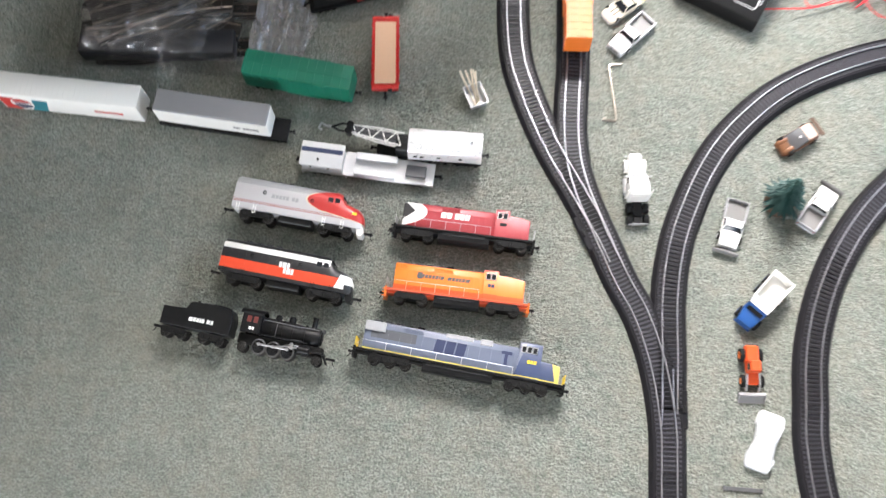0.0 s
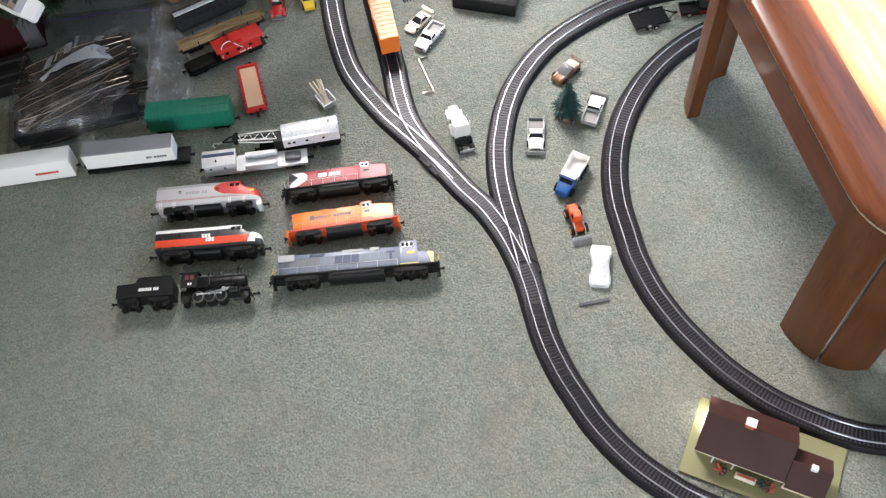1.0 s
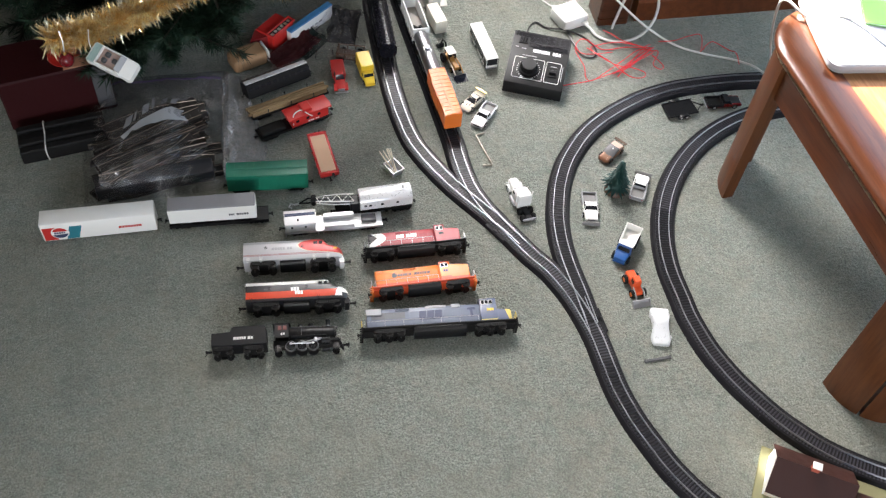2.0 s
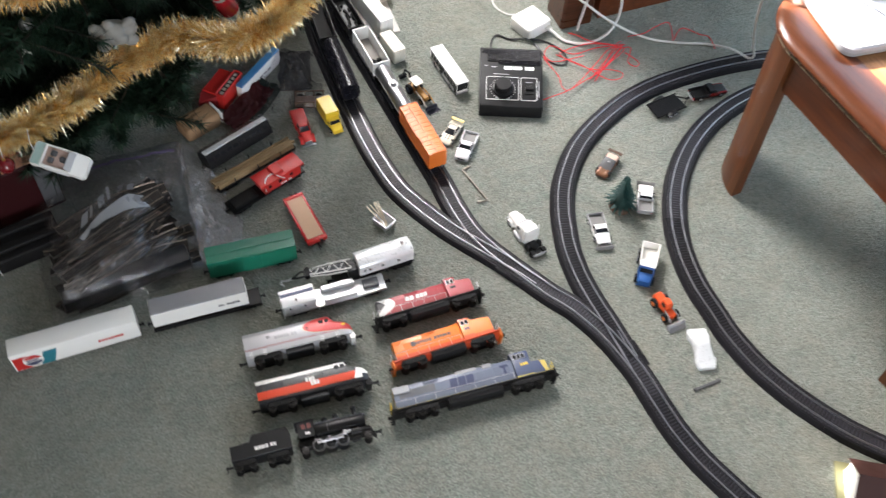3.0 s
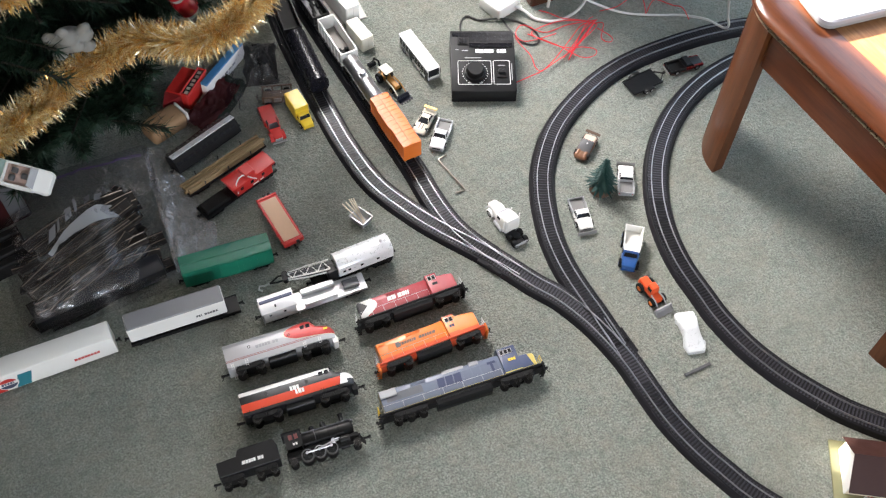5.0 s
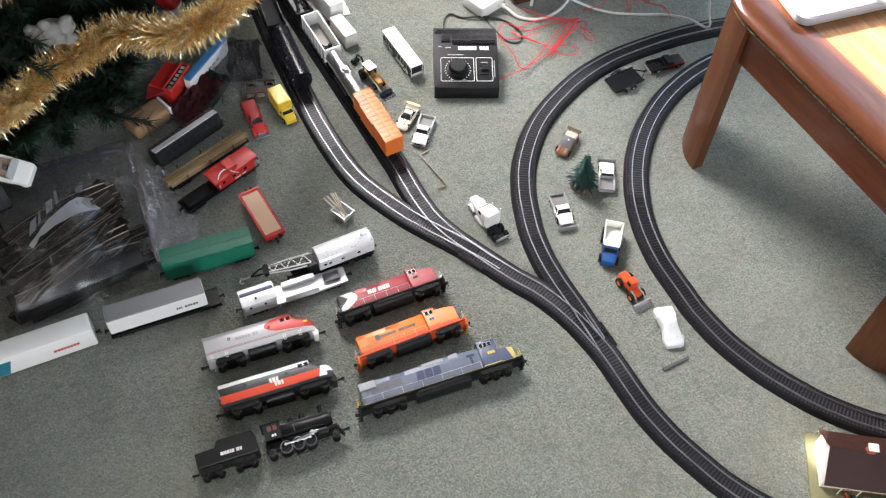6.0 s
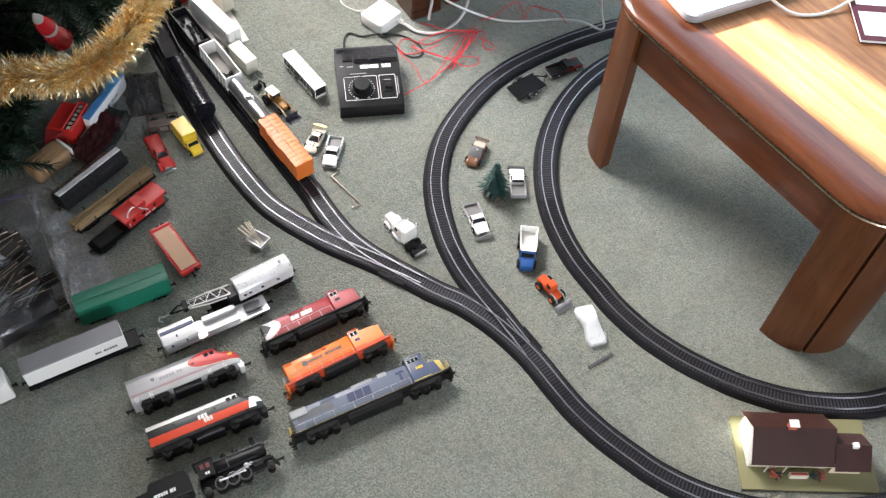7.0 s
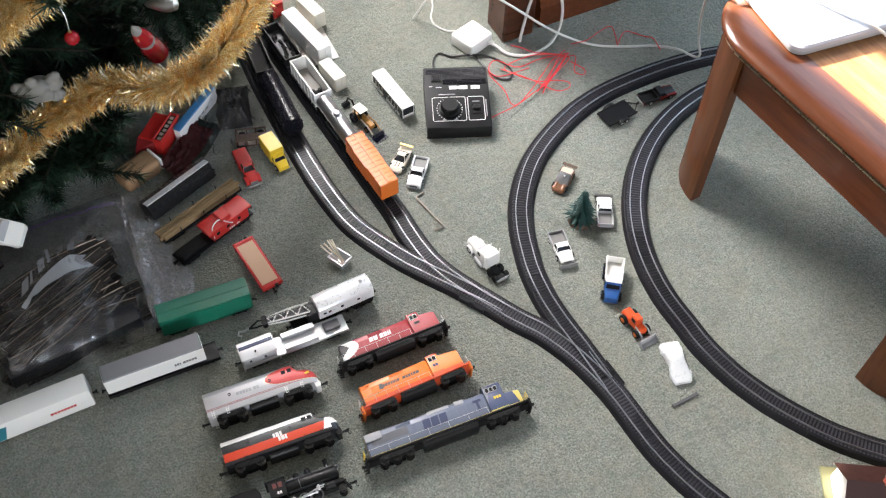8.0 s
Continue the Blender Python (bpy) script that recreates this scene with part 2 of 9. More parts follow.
RAIL = metal_material("nickel_rail", (0.46, 0.46, 0.49), 0.34, 0.25)
STEEL = metal_material("bright_steel", (0.62, 0.62, 0.62), 0.25, 0.15)
CHROME = metal_material("silver_plating", (0.46, 0.46, 0.48), 0.30, 0.15)
WHEEL = paint("dark_wheel_metal", (0.045, 0.043, 0.042), 0.30, 0.7, 0.3, Specular_IOR_Level=0.3)
WHITE = paint("white_plastic", (0.78, 0.77, 0.74), 0.4, 0, 0.10)
IVORY = paint("ivory_plastic", (0.72, 0.68, 0.58), 0.45, 0, 0.14)
DULL_GREY = paint("dull_grey_paint", (0.17, 0.165, 0.16), 0.5, 0, 0.2)
GREY = paint("grey_plastic", (0.33, 0.33, 0.34), 0.45, 0, 0.18)
MIDGREY = paint("dark_grey_plastic", (0.075, 0.075, 0.080), 0.48, 0, 0.2)
SILVER = paint("silver_painted_plastic", (0.58, 0.58, 0.59), 0.36, 0.25, 0.18)
RED = paint("red_plastic", (0.48, 0.022, 0.018), 0.36, 0, 0.12, Specular_IOR_Level=0.3)
DARKRED = paint("dark_red_paper", (0.026, 0.003, 0.004), 0.55, 0, 0.1, Specular_IOR_Level=0.2)
ORANGE = paint("orange_plastic", (0.72, 0.17, 0.022), 0.42, 0, 0.14)
YELLOW = paint("yellow_plastic", (0.76, 0.52, 0.035), 0.38, 0, 0.12)
GREEN = paint("green_plastic", (0.006, 0.150, 0.090), 0.4, 0, 0.14)
BLUE = paint("blue_plastic", (0.012, 0.075, 0.26), 0.36, 0, 0.15)
NAVY = paint("navy_paint", (0.024, 0.034, 0.085), 0.4, 0, 0.1)
TEAL = paint("teal_paint", (0.02, 0.17, 0.22), 0.42, 0, 0.1)
TAN = paint("tan_card_deck", (0.58, 0.36, 0.23), 0.6, 0, 0.2, 60)
BROWN = paint("brown_plastic", (0.085, 0.045, 0.025), 0.5, 0, 0.25)
TYRE_STEEL = metal_material("dull_wheel_steel", (0.20, 0.20, 0.205), 0.35, 0.25)
KEY_STEEL = metal_material("tarnished_steel", (0.30, 0.27, 0.23), 0.32, 0.3)
ROSE = paint("pinkish_white_paint", (0.62, 0.42, 0.34), 0.4, 0, 0.12)
BUGGY = paint("copper_orange_paint", (0.15, 0.060, 0.024), 0.35, 0.2, 0.3)
GOLD = metal_material("gold_paint", (0.62, 0.45, 0.16), 0.3)
CREAM = paint("cream_paint", (0.62, 0.56, 0.45), 0.4, 0, 0.2)
GLASS_DARK = paint("dark_window_plastic", (0.014, 0.015, 0.018), 0.15, 0, 0.08, Specular_IOR_Level=0.25)
RUBBER = paint("tyre_rubber", (0.008, 0.008, 0.008), 0.7, 0, 0.2, Specular_IOR_Level=0.2)
CLOUDY = paint("cloudy_clear_plastic", (0.84, 0.86, 0.88), 0.3, 0, 0.03, 120, Transmission_Weight=0.12, Alpha=0.80)
ROOF_BROWN = paint("brown_roof_plastic", (0.042, 0.017, 0.014), 0.42, 0, 0.22, 40, Specular_IOR_Level=0.15)
HOUSE_WALL = paint("cream_house_wall", (0.66, 0.58, 0.44), 0.6, 0, 0.15)
HOUSE_BASE = paint("olive_base_card", (0.20, 0.19, 0.095), 0.7, 0, 0.25, 40)
BRICK_RED = paint("brick_red_plastic", (0.46, 0.10, 0.06), 0.6, 0, 0.2)
PAPER = paint("white_paper", (0.80, 0.80, 0.78), 0.7, 0, 0.04, 20)
LIME = paint("lime_green_card", (0.16, 0.62, 0.05), 0.4, 0, 0.05)
MAROON = paint("maroon_cover", (0.070, 0.007, 0.016), 0.55, 0, 0.12, Specular_IOR_Level=0.2)
LID = paint("pale_grey_lid", (0.40, 0.40, 0.44), 0.5, 0, 0.05, 20)
WIRE_RED = paint("red_wire_insulation", (0.66, 0.022, 0.030), 0.4, 0, 0.08)
WIRE_WHITE = paint("white_cable_jacket", (0.62, 0.61, 0.58), 0.4, 0, 0.08)
WIRE_BLACK = paint("black_cable_jacket", (0.02, 0.02, 0.02), 0.4, 0, 0.1)
NEEDLE = paint("tree_needles", (0.010, 0.026, 0.014), 0.6, 0, 0.25, 30, Specular_IOR_Level=0.2)
NEEDLE_TOY = paint("toy_tree_foliage", (0.010, 0.050, 0.044), 0.6, 0, 0.25, 200)
BARK = paint("tree_bark", (0.020, 0.016, 0.010), 0.8, 0, 0.3, 40)
TINSEL = paint("gold_tinsel", (0.82, 0.51, 0.17), 0.22, 0.8, 0.1)
# Paler copy of the gold tinsel: the strands' highlights put into colour.
TINSEL_GLINT = paint("glint_gold_tinsel", (0.98, 0.86, 0.58), 0.16, 0.8, 0.05)
CARD = paint("brown_cardboard", (0.31, 0.18, 0.092), 0.75, 0, 0.2, 40)
WOODEN = wood_material("pale_wood", (0.22, 0.145, 0.075), (0.41, 0.285, 0.155), 0, 6, 0.6, 0.0)
FILM = plastic_film("clear_bag_film", 0.026, 0.55, 0.065)
FILM_THIN = plastic_film("thin_clear_film", 0.004, 0.18, 0.030)
FILM_FLAP = plastic_film("crumpled_bag_film", 0.18, 0.80, 0.13)
BRIGHT_SILVER = paint("bright_silver_paint", (0.76, 0.76, 0.77), 0.3, 0.3, 0.15)
SANTA_RED = paint("ornament_red", (0.36, 0.010, 0.018), 0.2, 0.1, 0.08)
# White felt with the tree's shade put into its grey base colour.
FUR = paint("shaded_white_felt", (0.24, 0.23, 0.21), 0.9, 0, 0.2, 60)
SKIN = paint("printed_peach", (0.52, 0.25, 0.16), 0.6, 0, 0.1)
PICKS = paint("matchstick_wood", (0.76, 0.66, 0.52), 0.7, 0, 0.1)
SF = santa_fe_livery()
NH = new_haven_livery()
CP = cp_livery()
CH = chessie_livery()
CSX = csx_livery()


# ---- mesh helpers ----
def part(name, bm, material, parent=None, label="", sharp=32):
    """Links a bmesh as one mesh object under a thing or a part."""
    me = bpy.data.meshes.new(name)
    bm.normal_update()
    bm.to_mesh(me)
    bm.free()
    for m in material if isinstance(material, (list, tuple)) else (material,):
        me.materials.append(m)
    me.polygons.foreach_set("use_smooth", [True] * len(me.polygons))
    me.set_sharp_from_angle(angle=radians(sharp))
    ob = new(name, me)
    if parent is not None:
        ob.parent = parent
    if label:
        ob["label"] = label
    return ob


def thing(name, m, label, category, group="", kind=""):
    ob = new(name)
    ob.empty_display_size = 0.02
    ob.matrix_world = m
    return tagged(ob, label, category, group, kind)


def whole(name, bm, material, m, label, category, group="", kind="", sharp=32):
    ob = part(name, bm, material, None, "", sharp)
    ob.matrix_world = m
    return tagged(ob, label, category, group, kind)


def at(x, y, z=0.0, turn=0.0):
    return pose(x, y, z, 0, 0, turn)


def box(bm, x0, x1, y0, y1, z0, z1, bev=0.0, mi=0, seg=1, m=None):
    vs = [bm.verts.new((x, y, z)) for x in (x0, x1) for y in (y0, y1) for z in (z0, z1)]
    fs = [bm.faces.new([vs[i] for i in q]) for q in ((0, 1, 3, 2), (4, 6, 7, 5), (0, 4, 5, 1), (2, 3, 7, 6), (0, 2, 6, 4), (1, 5, 7, 3))]
    for f in fs:
        f.material_index = mi
    if m is not None:
        bmesh.ops.transform(bm, matrix=m, verts=vs)
    if bev:
        es = list({e for f in fs for e in f.edges})
        bmesh.ops.bevel(bm, geom=es, offset=bev, segments=seg, profile=0.5, affect="EDGES", material=mi)
    return bm


def loft(bm, sections, mi=0, caps=True, closed=True):
    rings = [[bm.verts.new(p) for p in s] for s in sections]
    n = len(rings[0])
    for a, b in zip(rings, rings[1:]):
        for i in range(n if closed else n - 1):
            j = (i + 1) % n
            f = bm.faces.new((a[i], a[j], b[j], b[i]))
            f.material_index = mi
    if caps and closed:
        bm.faces.new(list(reversed(rings[0]))).material_index = mi
        bm.faces.new(rings[-1]).material_index = mi
    return bm


def rod(bm, p0, p1, r0, r1=None, n=10, mi=0, caps=True):
    p0, p1 = Vector(p0), Vector(p1)
    r1 = r0 if r1 is None else r1
    q = (p1 - p0).to_track_quat("Z", "Y")
    u, v = q @ Vector((1, 0, 0)), q @ Vector((0, 1, 0))
    ring = lambda p, r: [p + u * (r * math.cos(2 * math.pi * i / n)) + v * (r * math.sin(2 * math.pi * i / n)) for i in range(n)]
    return loft(bm, [ring(p0, r0), ring(p1, r1)], mi, caps)


def tube(bm, pts, r, n=6, mi=0):
    pts = [Vector(p) for p in pts]
    secs = []
    side = None
    for i, p in enumerate(pts):
        d = (pts[min(i + 1, len(pts) - 1)] - pts[max(i - 1, 0)]).normalized()
        if side is None:
            side = d.orthogonal().normalized()
        side = (side - d * side.dot(d)).normalized()
        up = d.cross(side)
        secs.append([p + side * (r * math.cos(2 * math.pi * k / n)) + up * (r * math.sin(2 * math.pi * k / n)) for k in range(n)])
    return loft(bm, secs, mi)


def lathe(bm, profile, n=16, mi=0, m=None):
    """Turns (radius, height) pairs round z."""
    m = m or Matrix()
    secs = [[m @ Vector((max(r, 1e-5) * math.cos(2 * math.pi * k / n), max(r, 1e-5) * math.sin(2 * math.pi * k / n), z)) for k in range(n)] for r, z in profile]
    return loft(bm, secs, mi)


def extrude(bm, outline, a, b, axis="y", mi=0):
    """A flat outline pushed along an axis from a to b. Outline pairs are (x, z) for y, (y, z) for x, (x, y) for z."""
    place = {"y": lambda p, t: (p[0], t, p[1]), "x": lambda p, t: (t, p[0], p[1]), "z": lambda p, t: (p[0], p[1], t)}[axis]
    return loft(bm, [[place(p, a) for p in outline], [place(p, b) for p in outline]], mi)


def smooth_line(ctrl, step):
    """Catmull-Rom through the control points, cut into even steps."""
    c = [Vector(p) for p in ctrl]
    c = [c[0] * 2 - c[1]] + c + [c[-1] * 2 - c[-2]]
    fine = []
    for i in range(1, len(c) - 2):
        p0, p1, p2, p3 = c[i - 1 : i + 3]
        for k in range(40):
            t = k / 40
            fine.append(0.5 * ((2 * p1) + (p2 - p0) * t + (2 * p0 - 5 * p1 + 4 * p2 - p3) * t * t + (3 * p1 - p0 - 3 * p2 + p3) * t**3))
    fine.append(c[-2])
    out, left = [fine[0]], step
    for a, b in zip(fine, fine[1:]):
        d = (b - a).length
        while d >= left:
            a = a + (b - a) * (left / d)
            d -= left
            out.append(a.copy())
            left = step
        left -= d
    return out


# ---- the room ----
ROOM = (-2.2, 1.43, -2.6, 2.2, 2.4)
X0, X1, Y0, Y1, ZC = ROOM


def floor_mesh():
    bm = bmesh.new()
    box(bm, X0 - 0.15, X1 + 0.15, Y0 - 0.15, Y1 + 0.15, -0.12, 0.0)
    return bm


whole("floor", floor_mesh(), CARPET, Matrix(), "sage green cut-pile carpet with faint tracks and tufts", "carpet", kind="structure")


def wall_mesh(a0, a1, z1, openings, fixed0, fixed1, along):
    """A wall with thickness whose openings go through it."""
    bm = bmesh.new()
    cuts = sorted(openings)
    put = lambda u0, u1, z0, zt: box(bm, *((u0, u1, fixed0, fixed1) if along == "x" else (fixed0, fixed1, u0, u1)), z0, zt)
    at_u = a0
    for u0, u1, z0, zt in cuts:
        put(at_u, u0, 0.0, z1)
        put(u0, u1, 0.0, z0)
        put(u0, u1, zt, z1)
        at_u = u1
    put(at_u, a1, 0.0, z1)
    return bm


N_OPEN = [(-0.52, 0.68, 0.80, 2.20)]
# Gaps are projected back from the sun patches on table and gable.
SUN_GAPS = [(0.224, 0.240, 1.328, 1.362), (0.468, 0.563, 1.300, 1.660), (0.563, 0.579, 1.490, 1.660)]
# Unseen east opening, added and sized to let in fill from the sky.
E_FILL_OPEN = (-0.05, 1.25, 0.03, 1.95)
whole("wall_north", wall_mesh(X0, X1, ZC, N_OPEN, Y1, Y1 + 0.14, "x"), WALL, Matrix(), "beige painted plaster wall with a window", "wall", kind="structure")
whole("wall_east", wall_mesh(Y0, Y1, ZC, [E_FILL_OPEN], X1, X1 + 0.14, "y"), WALL, Matrix(), "beige painted plaster wall with a window", "wall", kind="structure")
# The south opening is unseen, added behind the fill lamp.
whole("wall_south", wall_mesh(X0, X1, ZC, [(-1.3, 0.5, 0.6, 2.0)], Y0 - 0.14, Y0, "x"), WALL, Matrix(), "beige painted plaster wall with a window", "wall", kind="structure")
whole("wall_west", wall_mesh(Y0, Y1, ZC, [], X0 - 0.14, X0, "y"), WALL, Matrix(), "beige painted plaster wall", "wall", kind="structure")
bm = bmesh.new()
box(bm, X0 - 0.15, X1 + 0.15, Y0 - 0.15, Y1 + 0.15, ZC, ZC + 0.1)
whole("ceiling", bm, CEIL, Matrix(), "plain white ceiling", "ceiling", kind="structure")


def window_blind():
    """An unseen closed blind, added in the north window, with a few narrow gaps that shape the sun patches."""
    bm = bmesh.new()
    x, x_end, z0, z1 = N_OPEN[0]
    put = lambda a, b, c, d: box(bm, a, b, Y1 + 0.112, Y1 + 0.118, c, d)
    for u0, u1, a, b in SUN_GAPS:
        put(x, u0, z0, z1)
        put(u0, u1, z0, a)
        put(u0, u1, b, z1)
        x = u1
    put(x, x_end, z0, z1)
    return bm


whole("window_blind", window_blind(), WHITE_TRIM, Matrix(), "unseen white blind added to shape the sun patches", "blind", kind="structure")
# The second frame, on the south wall, is unseen and added with the fill lamp.
for i, (along, fixed, u0, u1, z0, z1) in enumerate((("x", Y1 + 0.02, *N_OPEN[0]), ("x", Y0 - 0.10, -1.3, 0.5, 0.6, 2.0))):
    bm = bmesh.new()
    for a, b, c, d in ((u0, u0 + 0.05, z0, z1), (u1 - 0.05, u1, z0, z1), (u0 + 0.05, u1 - 0.05, z0, z0 + 0.05), (u0 + 0.05, u1 - 0.05, z1 - 0.05, z1), ((u0 + u1) / 2 - 0.12, (u0 + u1) / 2 - 0.08, z0 + 0.05, z1 - 0.05)):
        box(bm, a, b, fixed + 0.03, fixed + 0.08, c, d, 0.004)
    whole("window_%d" % (i + 1), bm, WHITE_TRIM, Matrix(), "white painted window frame with two lights", "window", kind="structure")
bm = bmesh.new()
for a, b, c, d in ((E_FILL_OPEN[0], E_FILL_OPEN[0] + 0.05, *E_FILL_OPEN[2:]), (E_FILL_OPEN[1] - 0.05, E_FILL_OPEN[1], *E_FILL_OPEN[2:]), (E_FILL_OPEN[0] + 0.05, E_FILL_OPEN[1] - 0.05, E_FILL_OPEN[2], E_FILL_OPEN[2] + 0.05), (E_FILL_OPEN[0] + 0.05, E_FILL_OPEN[1] - 0.05, E_FILL_OPEN[3] - 0.05, E_FILL_OPEN[3]), (0.58, 0.62, E_FILL_OPEN[2] + 0.05, E_FILL_OPEN[3] - 0.05)):
    box(bm, X1 + 0.04, X1 + 0.09, a, b, c, d, 0.004)
whole("window_3", bm, WHITE_TRIM, Matrix(), "white painted frame added round the unseen east opening", "window", kind="structure")
bm = bmesh.new()
for a in ((X0, X1, Y1 - 0.015, Y1), (X0, X1, Y0, Y0 + 0.015)):
    box(bm, *a, 0.0, 0.09, 0.003)
for a in ((X0, X0 + 0.015, Y0 + 0.016, Y1 - 0.016), (X1 - 0.015, X1, Y0 + 0.016, Y1 - 0.016)):
    box(bm, *a, 0.0, 0.09, 0.003)
whole("baseboard", bm, WHITE_TRIM, Matrix(), "white painted skirting board", "baseboard", kind="structure")


# ---- model railway track ----
RAIL_TOP = 0.0125
GAUGE = 0.0172
track_count = [0]


def track_section(pts, label, rails=(1, -1), bed=(0.0214, 0.0168), skip_ties=False, group="model track sections"):
    """One clip-together section: roadbed with sloped shoulders, ties and two rails."""
    mid = pts[len(pts) // 2]
    loc = [Vector((p.x - mid.x, p.y - mid.y)) for p in pts]
    nrm = []
    for i in range(len(loc)):
        d = (loc[min(i + 1, len(loc) - 1)] - loc[max(i - 1, 0)]).normalized()
        nrm.append(Vector((-d.y, d.x)))
    root = thing("track_section", at(mid.x, mid.y), label, "model track", group)
    lift = 0.0004 * (track_count[0] % 3)
    track_count[0] += 1
    bm = bmesh.new()
    wide, narrow = bed
    prof = [(wide, 0.0), (wide - 0.0006, 0.0018), (narrow + 0.0012, 0.0072 + lift), (narrow, 0.0080 + lift), (-narrow, 0.0080 + lift), (-narrow - 0.0012, 0.0072 + lift), (-wide + 0.0006, 0.0018), (-wide, 0.0)]
    loft(bm, [[(*(p + n * o), z) for o, z in prof] for p, n in zip(loc, nrm)])
    part("roadbed", bm, ROADBED, root, "charcoal plastic roadbed with sloped shoulders")
    if not skip_ties:
        bm = bmesh.new()
        prof = [(0.0140, 0.0079 + lift), (0.0140, 0.0084 + lift), (-0.0140, 0.0084 + lift), (-0.0140, 0.0079 + lift)]
        loft(bm, [[(*(p + n * o), z) for o, z in prof] for p, n in zip(loc, nrm)])
        part("ballast_strip", bm, BALLAST, root, "grey moulded ballast between the ties")
        bm = bmesh.new()
        for p, n in list(zip(loc, nrm))[1:]:
            d = Vector((n.y, -n.x))
            for o0, o1 in ((-0.0142, 0.0142),):
                c = [p + n * o0 - d * 0.0013, p + n * o1 - d * 0.0013, p + n * o1 + d * 0.0013, p + n * o0 + d * 0.0013]
                loft(bm, [[(*q, 0.0080 + lift) for q in c], [(*q, 0.0100) for q in c]])
        tagged(part("tie", bm, TIE, root), kind="stuff")
    for s in rails:
        bm = bmesh.new()
        o = s * GAUGE / 2
        prof = [(-0.0009, 0.0098), (0.0009, 0.0098), (0.0004, 0.0104), (0.0004, 0.0113), (0.0004, 0.0116), (0.0004, RAIL_TOP), (-0.0004, RAIL_TOP), (-0.0004, 0.0116), (-0.0004, 0.0113), (-0.0004, 0.0104)]
        loft(bm, [[(*(p + n * (o + q)), z) for q, z in prof] for p, n in zip(loc, nrm)])
        part("rail", bm, RAIL, root, "bright nickel rail")
    return root


def track_line(ctrl, label, cut=0.205, step=0.0051):
    pts = smooth_line([Vector(p) for p in ctrl], step)
    per = int(cut / step)
    for i in range(0, len(pts) - 1, per):
        seg = pts[i : i + per + 1]
        if len(seg) > 3:
            track_section(seg, label)


MAIN = [(0.1513, 1.3016), (0.1248, 1.1102), (0.1090, 0.9800), (0.0990, 0.8405), (0.0943, 0.7570), (0.0943, 0.6900), (0.0995, 0.6270), (0.1125, 0.5800), (0.1365, 0.5210), (0.1590, 0.4780), (0.1790, 0.4435), (0.2015, 0.4020), (0.2285, 0.3410), (0.2510, 0.2990), (0.2660, 0.2570), (0.2740, 0.2235), (0.2790, 0.1900), (0.2816, 0.1600), (0.2815, 0.1300), (0.2810, 0.1000), (0.2815, 0.0650), (0.2855, 0.0310), (0.2915, 0.0000), (0.3030, -0.0410), (0.3117, -0.0688), (0.3265, -0.1018), (0.3467, -0.1358), (0.3720, -0.1680), (0.4010, -0.1980), (0.4610, -0.2430), (0.5400, -0.2840), (0.6450, -0.3170), (0.7820, -0.3310)]
SIDING = [(0.1721, 1.3420), (0.1693, 1.0394), (0.1704, 0.7703), (0.1717, 0.6200), (0.1697, 0.5705), (0.1692, 0.5270), (0.1725, 0.4880), (0.1830, 0.4480), (0.1995, 0.4070)]
LOOP = [(0.2826, 0.1850), (0.2846, 0.2480), (0.2845, 0.2740), (0.2853, 0.3105), (0.2890, 0.3505), (0.2980, 0.3940), (0.3105, 0.4300), (0.3300, 0.4745), (0.3600, 0.5220), (0.4070, 0.5710), (0.4537, 0.6033), (0.5158, 0.6320), (0.5754, 0.6505), (0.6422, 0.6593), (0.7344, 0.6570), (0.8093, 0.6478), (0.8694, 0.6340), (0.9715, 0.5967), (1.0745, 0.5328)]
INNER = [(0.8070 + 0.3628 * math.cos(radians(a)), 0.2066 + 0.3628 * math.sin(radians(a))) for a in range(55, 185, 9)] + [(0.4425, 0.1600), (0.4480, 0.1060), (0.4580, 0.0660), (0.4715, 0.0280), (0.4990, -0.0290), (0.5233, -0.0660), (0.5490, -0.0975), (0.5800, -0.1260), (0.6167, -0.1530), (0.6567, -0.1738), (0.7200, -0.1930), (0.8000, -0.1990), (0.8900, -0.1930)]
track_line(MAIN, "black roadbed model track with bright rails on carpet")
track_line(SIDING, "siding of black roadbed model track on carpet")
track_line(LOOP, "curved black roadbed model track joining the main line")
track_line(INNER, "curved black roadbed model track looping round the table")


def turnout_detail(x, y, turn, label):
    """The switch machine blister, points and check rails of a turnout."""
    root = thing("turnout_mechanism", at(x, y, 0, turn), label, "switch machine", "turnouts")
    bm = bmesh.new()
    box(bm, -0.022, 0.022, 0.0150, 0.0225, 0.0, 0.0085, 0.001)
    part("housing", bm, ROADBED, root)
    bm = bmesh.new()
    box(bm, -0.004, 0.004, 0.0165, 0.0205, 0.0085, 0.0118, 0.0006)
    part("switch_lever", bm, BLACK, root, "small black switch lever")
    for s in (1, -1):
        bm = bmesh.new()
        tube(bm, [(-0.045, s * 0.0062, 0.0120), (-0.015, s * 0.0058, 0.0120), (0.020, s * 0.0080, 0.0120)], 0.0007, 5)
        part("point_rail", bm, RAIL, root)
    bm = bmesh.new()
    box(bm, -0.001, 0.002, -0.010, 0.016, 0.0085, 0.0100, 0.0004)
    part("throw_bar", bm, BLACK, root)
    return root


turnout_detail(0.2020, 0.4010, 116, "black switch machine moulded beside turnout rails")
turnout_detail(0.2812, 0.1900, 270, "black switch machine moulded beside turnout rails")


